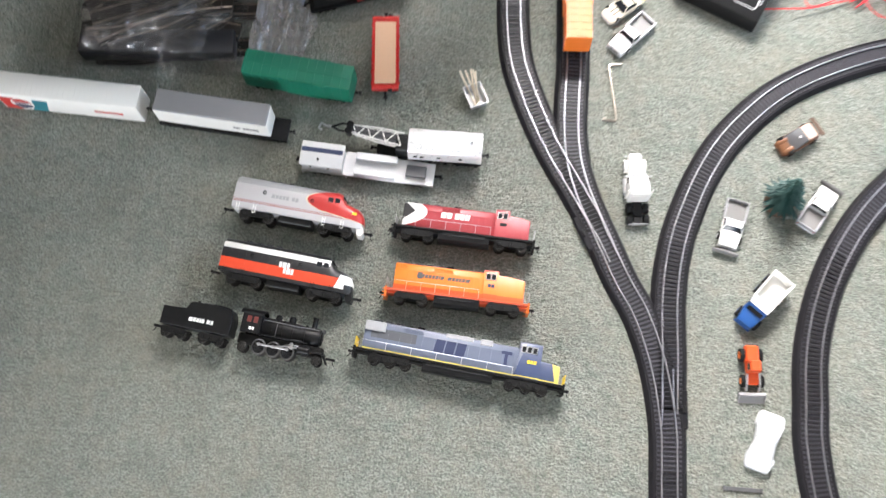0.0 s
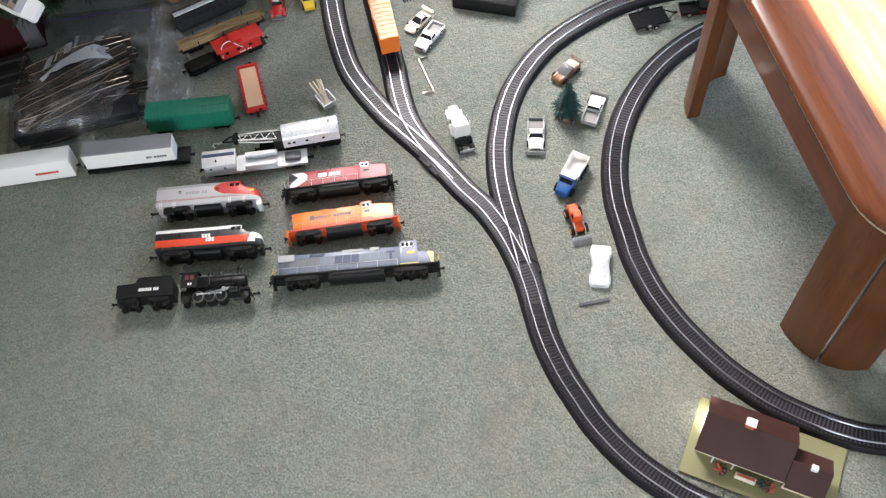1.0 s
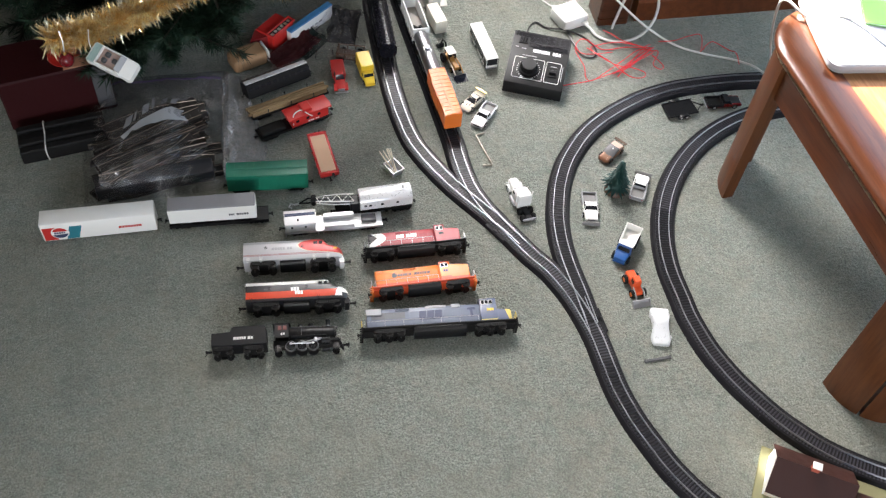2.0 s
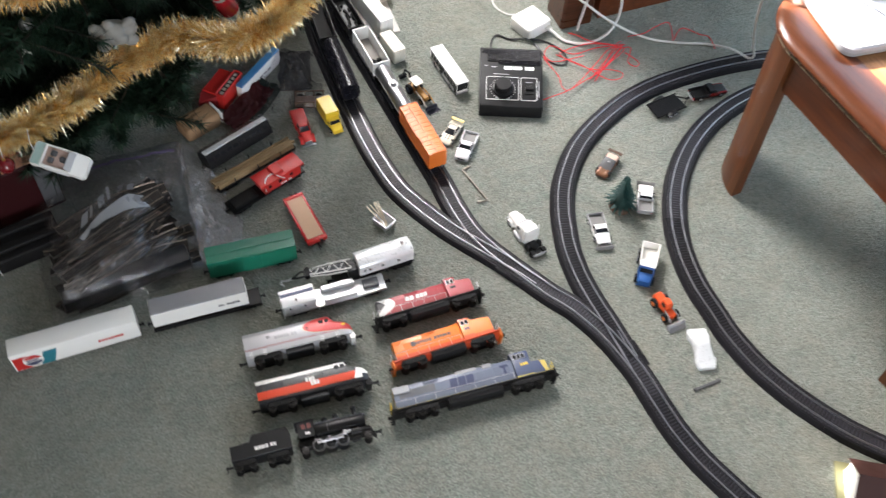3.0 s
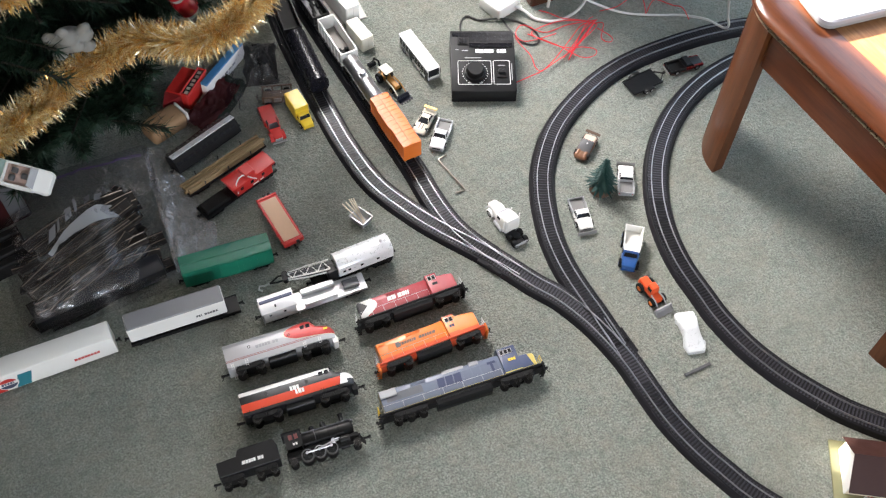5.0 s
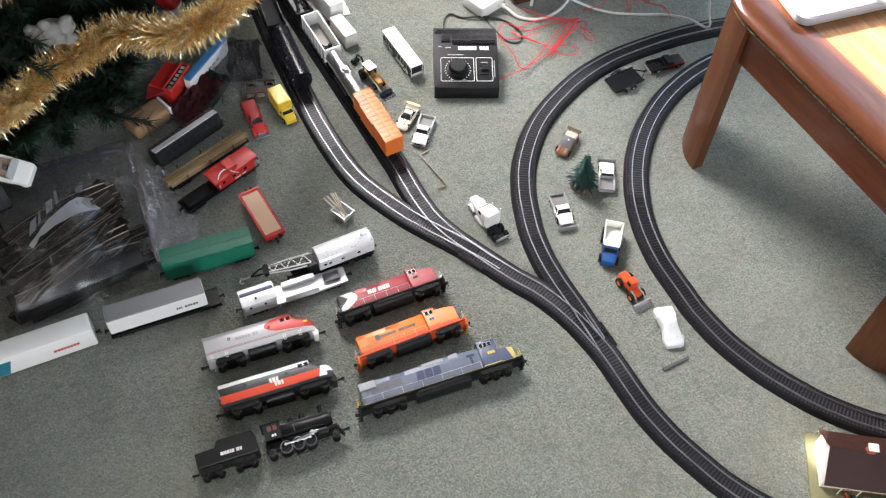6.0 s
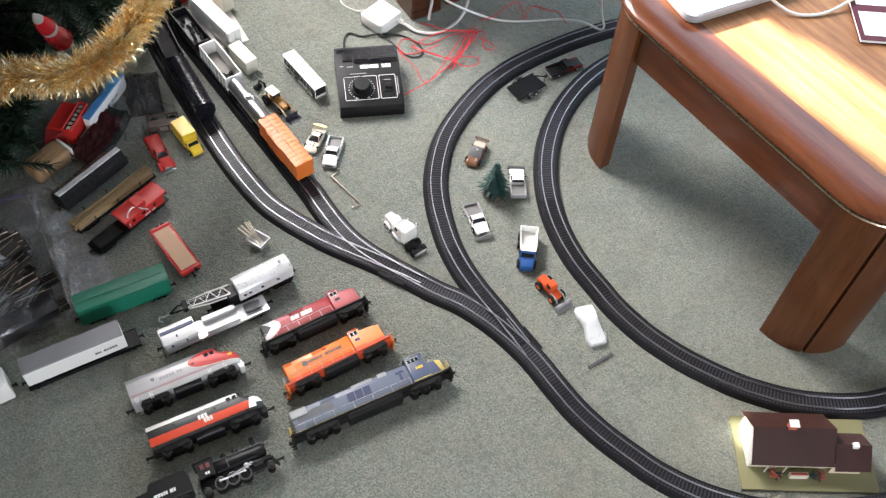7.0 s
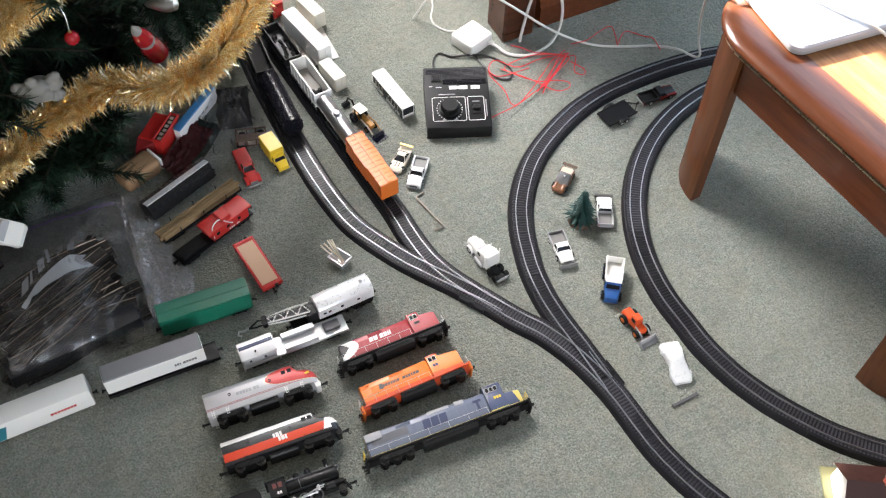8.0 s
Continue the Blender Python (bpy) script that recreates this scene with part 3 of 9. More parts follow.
# ---- the coffee table ----
def coffee_table():
    root = thing("coffee_table", at(0.6015, 0.011, 0, -0.4), "cherry-stained wooden coffee table with rounded edges and brass trim", "table")
    wide, deep, r = 0.376, 0.42, 0.09
    top_z, apron0, apron1 = 0.338, 0.243, 0.3110
    # each leg is a quarter round of two staves with a groove between them
    for cx, cy, start in ((r, 0.0, 180), (r, wide, 90), (deep, wide, 0), (deep, 0.0, 270)):
        leg = None
        for k in range(2):
            bm = bmesh.new()
            a0, a1 = start + k * 45 + (1.5 if k else 0), start + (k + 1) * 45 - (0 if k else 1.5)
            arc = [radians(a0 + (a1 - a0) * i / 8) for i in range(9)]
            inner = r - 0.020
            ring = [(cx + r * math.cos(a), cy + r * math.sin(a)) for a in arc] + [(cx + inner * math.cos(a), cy + inner * math.sin(a)) for a in reversed(arc)]
            loft(bm, [[(*p, z) for p in ring] for z in (0.0, 0.003, apron1)])
            if leg is None:
                leg = part("leg", bm, WOOD_LEG, root)
            else:
                part("stave", bm, WOOD_LEG, leg)
    bm = bmesh.new()
    box(bm, 0.008, 0.030, 0.0012, wide - 0.0012, apron0, apron1, 0.0015)
    part("apron", bm, WOOD, root)
    bm = bmesh.new()
    box(bm, deep + r - 0.030, deep + r - 0.008, 0.0012, wide - 0.0012, apron0, apron1, 0.0015)
    part("apron", bm, WOOD, root)
    for y0, y1 in ((-r + 0.008, -r + 0.030), (wide + r - 0.030, wide + r - 0.008)):
        bm = bmesh.new()
        box(bm, r + 0.0012, deep - 0.0012, y0, y1, apron0, apron1, 0.0015)
        part("apron", bm, WOOD, root)

    def outline(grow):
        pts = []
        for cx, cy, start in ((r, 0.0, 180), (deep, 0.0, 270), (deep, wide, 0), (r, wide, 90)):
            for i in range(13):
                a = radians(start + 90 * i / 12)
                pts.append((cx + (r + grow) * math.cos(a), cy + (r + grow) * math.sin(a)))
        return pts

    bm = bmesh.new()
    loft(bm, [[(*p, z) for p in outline(g)] for g, z in ((-0.004, 0.3126), (0.002, 0.3128), (0.0030, 0.3142), (0.002, 0.3157), (-0.004, 0.3160))], caps=False)
    part("trim_strip", bm, BRASS, root, "tarnished brass strip under the rounded edge")
    bm = bmesh.new()
    ctr = 0.3275
    prof = [(-0.060, 0.3167)] + [(-0.018 + 0.0275 * math.cos(radians(a)), ctr + 0.0108 * math.sin(radians(a))) for a in range(-80, 91, 17)] + [(-0.032, 0.3378), (-0.060, 0.3368)]
    loft(bm, [[(*p, z) for p in outline(g)] for g, z in prof], caps=False)
    part("edge_moulding", bm, WOOD, root, "rounded cherry-stained edge moulding")
    bm = bmesh.new()
    loft(bm, [[(*p, z) for p in outline(-0.058)] for z in (0.318, 0.3366)])
    part("tabletop", bm, WOOD_TOP, root, "glossy oak-grained table top")
    return root


coffee_table()


# ---- locomotives, which lie on their sides on the carpet ----
def lying(x, y, turn, lean=-87.0, z=0.0175):
    return pose(x, y - 0.004, z, lean, 0, turn) @ Matrix.Diagonal((1.0, 1.0, 1.10, 1.0))


def wheel(parent, x, y, r, flip, material=WHEEL):
    """A flanged wheel with a dished face; flip is the outward side."""
    bm = bmesh.new()
    m = Matrix.Translation((x, y, r)) @ Matrix.Rotation(radians(-90 * flip), 4, "X")
    lathe(bm, [(0.0008, 0.0), (r * 0.35, 0.0), (r * 0.40, -0.0006), (r * 0.74, -0.0007), (r * 0.80, 0.0001), (r, 0.0), (r, -0.0022), (r * 1.13, -0.0024), (r * 1.13, -0.0031), (0.0008, -0.0031)], 18, 0, m)
    return part("wheel", bm, material, parent)


def bogie(parent, xc, base, axles, r=0.0058, y=0.0105, shine=WHEEL):
    """A truck: side frames with boxes and springs, an axle for each pair of wheels."""
    bm = bmesh.new()
    half = base / 2
    for s in (1, -1):
        out = [(-half - 0.006, 0.0075), (-half - 0.003, 0.0105), (half + 0.003, 0.0105), (half + 0.006, 0.0075), (half + 0.003, 0.0048), (half * 0.3, 0.0038), (-half * 0.3, 0.0038), (-half - 0.003, 0.0048)]
        extrude(bm, [(xc + a, b) for a, b in out], s * (y + 0.0012), s * (y + 0.0030))
        for i in range(axles):
            ax = xc - half + base * i / (axles - 1)
            box(bm, ax - 0.0020, ax + 0.0020, min(s * (y + 0.003), s * (y + 0.0044)), max(s * (y + 0.003), s * (y + 0.0044)), 0.0040, 0.0080, 0.0005)
        for i in range(axles - 1):
            ax = xc - half + base * (i + 0.5) / (axles - 1)
            for dx in (-0.0014, 0.0014):
                rod(bm, (ax + dx, s * (y + 0.0034), 0.0042), (ax + dx, s * (y + 0.0034), 0.0078), 0.0009, n=6)
    box(bm, xc - half * 0.5, xc + half * 0.5, -y, y, 0.0065, 0.0105)
    frame_ob = part("truck", bm, BLACK_MATT, parent, "black truck frame with springs")
    for i in range(axles):
        ax = xc - half + base * i / (axles - 1)
        for s in (1, -1):
            wheel(frame_ob, ax, s * (y + 0.0006), r, s, shine)
        bm = bmesh.new()
        rod(bm, (ax, -y, r), (ax, y, r), 0.0010, n=6)
        part("axle", bm, WHEEL, frame_ob)
    return frame_ob


def coupler(parent, x, facing, z=0.0095, reach=0.008):
    """A hooked knuckle coupler with its uncoupling pin."""
    bm = bmesh.new()
    f = facing
    box(bm, min(x, x + f * reach * 0.6), max(x, x + f * reach * 0.6), -0.0014, 0.0014, z - 0.0012, z + 0.0012, 0.0003)
    x2 = x + f * reach
    pts = [(x + f * reach * 0.5, 0.0), (x2, -0.0026), (x2 + f * 0.0016, -0.0022), (x2 + f * 0.0006, 0.0006), (x2 + f * 0.0016, 0.0022), (x2 - f * 0.0012, 0.0022)]
    if f < 0:
        pts.reverse()
    extrude(bm, pts, z - 0.0013, z + 0.0013, "z")
    tube(bm, [(x2 - f * 0.001, 0.0, z - 0.001), (x2, 0.0, z - 0.0045), (x2 + f * 0.0022, 0.0, z - 0.006)], 0.0005, 5)
    return part("coupler", bm, BLACK, parent)


def bars(parent, name, x0, z0, y, widths, high, material, slant=0.0, gap=0.0008, label=""):
    """A row of plain blocks on a side face, for writing that is not spelled out."""
    bm = bmesh.new()
    x = x0
    for w in widths:
        if w > 0:
            ya, yb = (y - 0.00025, y) if y < 0 else (y, y + 0.00025)
            extrude(bm, [(x, z0), (x + w, z0), (x + w + slant * high, z0 + high), (x + slant * high, z0 + high)], ya, yb)
        x += abs(w) + gap
    return part(name, bm, material, parent, label)


def rail_line(parent, pts, posts, foot, r=0.00035, material=STEEL, name="handrail"):
    bm = bmesh.new()
    tube(bm, pts, r, 5)
    for p in posts:
        tube(bm, [p, (p[0], p[1], foot)], r, 5)
    return part(name, bm, material, parent)


def side_profile(w, z0, z1, crown=0.0):
    """Half-round-shouldered hood section, seen along the track."""
    s = 0.0022
    return [(-w, z0), (w, z0), (w, z1 - s), (w - s * 0.35, z1 - s * 0.35), (w - s, z1), (w * 0.4, z1 + crown), (-w * 0.4, z1 + crown), (-w + s, z1), (-w + s * 0.35, z1 - s * 0.35), (-w, z1 - s)]


def hood_body(bm, x0, x1, w, z0, z1, crown=0.0006, mi=0):
    return loft(bm, [[(x, a, b) for a, b in side_profile(w * k, z0, z0 + (z1 - z0) * h, crown)] for x, k, h in ((x0, 0.94, 0.975), (x0 + 0.0014, 1, 1), (x1 - 0.0014, 1, 1), (x1, 0.94, 0.975))], mi)


def door_ribs(parent, x0, x1, count, y, z0, z1, material):
    """Hood doors: low raised panels with latches."""
    step = (x1 - x0) / count
    for i in range(count):
        for s in (1, -1):
            bm = bmesh.new()
            a, b = sorted((s * y, s * (y + 0.0003)))
            box(bm, x0 + i * step + 0.0004, x0 + (i + 1) * step - 0.0004, a, b, z0, z1)
            part("hood_door", bm, material, parent)


def roof_fan(parent, x, z, r, material=MIDGREY):
    bm = bmesh.new()
    lathe(bm, [(r, 0), (r, 0.0012), (r * 0.86, 0.0018), (r * 0.8, 0.0010), (r * 0.2, 0.0010), (r * 0.15, 0.0016), (0.0001, 0.0016)], 16, 0, Matrix.Translation((x, 0, z)))
    return part("roof_fan", bm, material, parent)


def hood_locomotive(m, label, half, livery, trim, cab_x, cab_len, hood_top, cab_top, axles, bogie_x, base, nose_top, tank, detail):
    root = thing("diesel_locomotive", m, label, "model locomotive", "model locomotives lying on the carpet")
    w, deck = 0.0150, 0.0138
    bm = bmesh.new()
    box(bm, -half, half, -w, w, deck - 0.0022, deck, 0.0005)
    box(bm, -half, half, -0.010, 0.010, deck - 0.0048, deck - 0.0022)
    part("walkway", bm, trim, root)
    bm = bmesh.new()
    hood_body(bm, -half + 0.0075, cab_x, 0.0098, deck, hood_top)
    hood = part("long_hood", bm, livery, root)
    door_ribs(hood, -half + 0.022, cab_x - 0.004, 12, 0.0098, deck + 0.003, hood_top - 0.007, livery)
    for s in (1, -1):
        for x0, x1 in ((0.010, 0.021), (0.052, 0.074)):
            bm = bmesh.new()
            a, b = sorted((s * 0.0098, s * 0.0103))
            for k in range(5):
                z = hood_top - 0.0060 + k * 0.0009
                box(bm, -half + x0, -half + x1, a, b, z, z + 0.0005)
            part("grille", bm, livery, hood)
    for k in range(3):
        roof_fan(hood, -half + 0.020 + 0.013 * k, hood_top + 0.0004, 0.0052)
    bm = bmesh.new()
    box(bm, -half + 0.066, -half + 0.074, -0.003, 0.003, hood_top, hood_top + 0.003, 0.0006)
    part("exhaust_stack", bm, BLACK, hood)
    # cab with side windows
    bm = bmesh.new()
    cw = 0.0140
    loft(bm, [[(cab_x + dx, a * 1.0, b) for a, b in side_profile(cw, deck, cab_top + dz, 0.0012)] for dx, dz in ((0.0, -0.0006), (0.001, 0), (cab_len - 0.001, 0), (cab_len, -0.0006))])
    cab = part("cab", bm, livery, root)
    for s in (1, -1):
        for k in range(3 if cab_len > 0.022 else 2):
            bm = bmesh.new()
            wx = cab_x + 0.003 + k * 0.0062
            a, b = sorted((s * (cw - 0.0002), s * (cw + 0.0004)))
            box(bm, wx, wx + 0.0044, a, b, cab_top - 0.0100, cab_top - 0.0045, 0.0004)
            win = part("window", bm, GLASS_DARK, cab, "dark side window")
            bm = bmesh.new()
            a, b = sorted((s * cw, s * (cw + 0.0007)))
            for x0, x1, z0, z1 in ((wx - 0.0006, wx, cab_top - 0.0106, cab_top - 0.0039), (wx + 0.0044, wx + 0.0050, cab_top - 0.0106, cab_top - 0.0039), (wx, wx + 0.0044, cab_top - 0.0106, cab_top - 0.0100), (wx, wx + 0.0044, cab_top - 0.0045, cab_top - 0.0039)):
                box(bm, x0, x1, a, b, z0, z1)
            part("frame", bm, STEEL, win)
    bm = bmesh.new()
    x0 = cab_x + cab_len
    x1 = half - 0.0065
    loft(bm, [[(x, a * k, b) for a, b in side_profile(0.0100, deck, deck + (nose_top - deck) * h, 0.0004)] for x, k, h in ((x0, 1, 1), (x0 + (x1 - x0) * 0.55, 1, 0.97), (x1 - 0.001, 0.97, 0.9), (x1, 0.9, 0.84))])
    part("short_hood", bm, livery, root)
    bm = bmesh.new()
    t0, t1 = tank
    out = [(-0.0120, 0.0040), (-0.0090, 0.0022), (0.0090, 0.0022), (0.0120, 0.0040), (0.0130, 0.0118), (-0.0130, 0.0118)]
    extrude(bm, out, t0, t1, "x")
    box(bm, t0 + 0.004, t1 - 0.006, -0.0140, -0.0125, 0.0085, 0.0112, 0.0005)
    part("fuel_tank", bm, BLACK, root)
    for x in (-bogie_x, bogie_x):
        bogie(root, x, base, axles)
    for s in (1, -1):
        bm = bmesh.new()
        extrude(bm, [(-0.0140, 0.0040), (0.0140, 0.0040), (0.0150, 0.0150), (-0.0150, 0.0150)], s * half - 0.0012, s * half + 0.0012, "x")
        for y in (-0.013, 0.013):
            for z in (0.005, 0.0085, 0.012):
                box(bm, s * half - 0.004, s * half + 0.001, y - 0.002, y + 0.002, z, z + 0.0006)
        part("pilot", bm, detail if detail is not GREY else BLACK, root)
        coupler(root, s * (half + 0.0005), s, reach=0.0055)
        rail_line(root, [(s * half, -0.0135, 0.0245), (s * half, -0.004, 0.0245), (s * half, 0.004, 0.0245), (s * half, 0.0135, 0.0245)], [(s * half, y, 0.0245) for y in (-0.0135, -0.0045, 0.0045, 0.0135)], deck, 0.0005, YELLOW if livery is CSX else STEEL)
    for s in (1, -1):
        y = s * 0.0146
        xs = [-half + 0.006 + (cab_x + half - 0.010) * k / 6 for k in range(7)]
        rail_line(root, [(xs[0] - 0.003, y, deck + 0.004)] + [(x, y, deck + 0.0088) for x in xs], [(x, y, deck + 0.0088) for x in xs], deck, 0.0003)
    return root


red_diesel = hood_locomotive(lying(0.0425, 0.3699, -5.0), "red model diesel locomotive with white rear panel lying on carpet", 0.0815, CP, BLACK_MATT, 0.034, 0.0165, 0.0405, 0.0438, 2, 0.055, 0.026, 0.0392, (-0.030, 0.030), BLACK_MATT)
bars(red_diesel, "lettering", -0.030, 0.0275, -0.0102, (0.006, 0.006, -0.002, 0.0055, 0.005, 0.0022, 0.0022), 0.0062, WHITE, 0.15, label="white lettering blocks")
bars(red_diesel, "number_panel", 0.040, 0.0255, -0.0144, (0.008,), 0.0034, BLACK, label="black number panel")

orange_diesel = hood_locomotive(lying(0.0375, 0.2940, -4.6), "orange and yellow model diesel locomotive lying on carpet", 0.0820, CH, paint("vermilion_walkway", (0.58, 0.07, 0.018), 0.4, 0, 0.15), 0.028, 0.0170, 0.0425, 0.0450, 2, 0.053, 0.026, 0.0415, (-0.026, 0.026), ORANGE)
bars(orange_diesel, "lettering", -0.049, 0.0290, -0.0102, (0.0085, 0.0032, 0.0034, 0.003, 0.003, 0.0015, 0.0034, -0.003, 0.0045, 0.0032, 0.003, 0.0026, 0.0034, 0.0048), 0.0036, MIDGREY, 0.3, label="dark lettering blocks")
bars(orange_diesel, "emblem", -0.0478, 0.0275, -0.0104, (0.0055,), 0.0070, MIDGREY, label="dark emblem block")
bars(orange_diesel, "number_panel", 0.0335, 0.0265, -0.0144, (0.0032, 0.0032), 0.0034, NAVY)

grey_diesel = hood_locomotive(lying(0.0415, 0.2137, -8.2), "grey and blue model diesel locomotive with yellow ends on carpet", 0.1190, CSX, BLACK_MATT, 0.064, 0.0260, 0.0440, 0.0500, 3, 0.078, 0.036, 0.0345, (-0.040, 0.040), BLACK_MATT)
bars(grey_diesel, "lettering", -0.031, 0.0235, -0.0102, (0.0105, 0.0105, 0.0105), 0.0135, NAVY, 0.12, 0.0016, "dark blue lettering blocks")
bars(grey_diesel, "lettering", 0.049, 0.0235, -0.0102, (0.0036,), 0.0120, NAVY)
bars(grey_diesel, "lettering", 0.045, 0.0345, -0.0103, (0.0120,), 0.0032, NAVY)
bars(grey_diesel, "number_panel", 0.0745, 0.0290, -0.0144, (0.003, 0.003, 0.003), 0.0036, YELLOW)
bm = bmesh.new()
for s in (1, -1):
    a, b = sorted((s * 0.0098, s * 0.0128))
    box(bm, -0.112, -0.088, a, b, 0.0335, 0.0435, 0.0008)
part("radiator_wing", bm, GREY, grey_diesel, "grey radiator section at the rear")
bm = bmesh.new()
box(bm, 0.020, 0.034, -0.0105, 0.0105, 0.0395, 0.0455, 0.0006)
box(bm, -0.020, 0.012, -0.0102, 0.0102, 0.0405, 0.0450, 0.0006)
part("roof_housing", bm, GREY, grey_diesel, "grey equipment housings on the hood")


def cab_unit(m, label, livery, lettering):
    """A streamlined cab unit with a rounded nose, portholes, ladders and two trucks."""
    root = thing("diesel_locomotive", m, label, "model locomotive", "model locomotives lying on the carpet")
    prof = [(-0.0158, 0.0112), (0.0158, 0.0112), (0.0165, 0.0132), (0.0165, 0.0365), (0.0150, 0.0415), (0.0110, 0.0455), (0.0055, 0.0475), (-0.0055, 0.0475), (-0.0110, 0.0455), (-0.0150, 0.0415), (-0.0165, 0.0365), (-0.0165, 0.0132)]
    secs = []
    for x, k, top in ((-0.0805, 0.985, 0.0468), (-0.0795, 1, 0.0475), (-0.04, 1, 0.0475), (0.0, 1, 0.0475), (0.040, 1, 0.0475), (0.0450, 1, 0.0462), (0.0500, 1, 0.0395), (0.0525, 0.99, 0.0365), (0.0600, 0.965, 0.0350), (0.0665, 0.90, 0.0328), (0.0715, 0.78, 0.0295), (0.0745, 0.60, 0.0255), (0.0757, 0.40, 0.0220)):
        secs.append([(x, a * k, 0.0112 + (b - 0.0112) * (top - 0.0112) / 0.0363) for a, b in prof])
    bm = bmesh.new()
    loft(bm, secs)
    body = part("body", bm, livery, root)
    # windscreen, side windows, portholes, headlight
    for s in (1, -1):
        bm = bmesh.new()
        loft(bm, [[(0.0458, s * 0.0012, 0.0448), (0.0458, s * 0.0100, 0.0432), (0.0494, s * 0.0125, 0.0392), (0.0496, s * 0.0012, 0.0402)], [(0.0466, s * 0.0012, 0.0454), (0.0466, s * 0.0102, 0.0437), (0.0502, s * 0.0127, 0.0396), (0.0504, s * 0.0012, 0.0407)]])
        part("windscreen", bm, GLASS_DARK, body)
        for x0, x1 in ((0.0300, 0.0365), (0.0385, 0.0445)):
            bm = bmesh.new()
            a, b = sorted((s * 0.0148, s * 0.0168))
            box(bm, x0, x1, a, b, 0.0338, 0.0392, 0.0005)
            part("window", bm, GLASS_DARK, body, "dark cab window")
        for x in (-0.045, 0.012):
            bm = bmesh.new()
            lathe(bm, [(0.0022, 0), (0.0022, 0.0006), (0.0016, 0.0006), (0.0014, 0.0002), (0.0001, 0.0002)], 14, 0, Matrix.Translation((x, s * 0.0163, 0.0318)) @ Matrix.Rotation(radians(-90 * s), 4, "X"))
            part("porthole", bm, BLACK, body)
        for x in (-0.073, -0.053, 0.030, 0.052):
            bm = bmesh.new()
            for dx in (-0.0016, 0.0016):
                tube(bm, [(x + dx, s * 0.0170, 0.0165), (x + dx, s * 0.0170, 0.0075)], 0.0004, 5)
            for z in (0.0080, 0.0110, 0.0140):
                tube(bm, [(x - 0.0016, s * 0.0170, z), (x + 0.0016, s * 0.0170, z)], 0.0004, 5)
            part("step_ladder", bm, WHITE if livery is SF else BLACK, body)
        for x in [-0.070 + 0.009 * k for k in range(9)]:
            bm = bmesh.new()
            a, b = sorted((s * 0.0164, s * 0.0167))
            box(bm, x, x + 0.0004, a, b, 0.0215, 0.0365)
            part("panel_seam", bm, livery, body)
    bm = bmesh.new()
    lathe(bm, [(0.0026, 0), (0.0026, 0.0014), (0.0020, 0.0018), (0.0001, 0.0012)], 14, 0, Matrix.Translation((0.0708, 0, 0.0285)) @ Matrix.Rotation(radians(72), 4, "Y"))
    part("headlight", bm, CHROME, body)
    for k in range(4):
        roof_fan(body, -0.055 + 0.012 * k, 0.0473, 0.0048, MIDGREY)
    bm = bmesh.new()
    box(bm, -0.024, 0.016, -0.0120, 0.0120, 0.0040, 0.0132, 0.0012)
    part("fuel_tank", bm, BLACK, root)
    bm = bmesh.new()
    extrude(bm, [(0.0700, 0.0045), (0.0762, 0.0045), (0.0775, 0.0090), (0.0755, 0.0140), (0.0680, 0.0140)], -0.0105, 0.0105)
    part("pilot", bm, WHITE if livery is SF else BLACK, root)
    for x in (-0.050, 0.044):
        bogie(root, x, 0.028, 2, 0.0060, 0.0112)
    coupler(root, 0.0770, 1, 0.0095, 0.009)
    coupler(root, -0.0805, -1, 0.0095, 0.010)
    lettering(root)
    return root


def sf_marks(root):
    bars(root, "lettering", -0.036, 0.0270, -0.0169, (0.0040, 0.0035, 0.0035, 0.0030, 0.0035, -0.002, 0.0035, 0.0035), 0.0042, GREY, label="faint grey lettering blocks")
    bars(root, "nose_emblem", 0.0610, 0.0245, -0.0160, (0.0060,), 0.0028, YELLOW, label="small yellow emblem")


def nh_marks(root):
    bars(root, "lettering", -0.012, 0.0255, -0.0169, (0.0032, 0.0045, 0.0032), 0.0058, WHITE, label="white block emblem")
    bars(root, "lettering", -0.006, 0.0195, -0.0169, (0.0030, 0.0045, 0.0030), 0.0058, WHITE)


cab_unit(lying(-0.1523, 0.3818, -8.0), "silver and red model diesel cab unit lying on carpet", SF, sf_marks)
cab_unit(lying(-0.1597, 0.3036, -8.7), "white, black and orange model cab unit lying on carpet", NH, nh_marks)


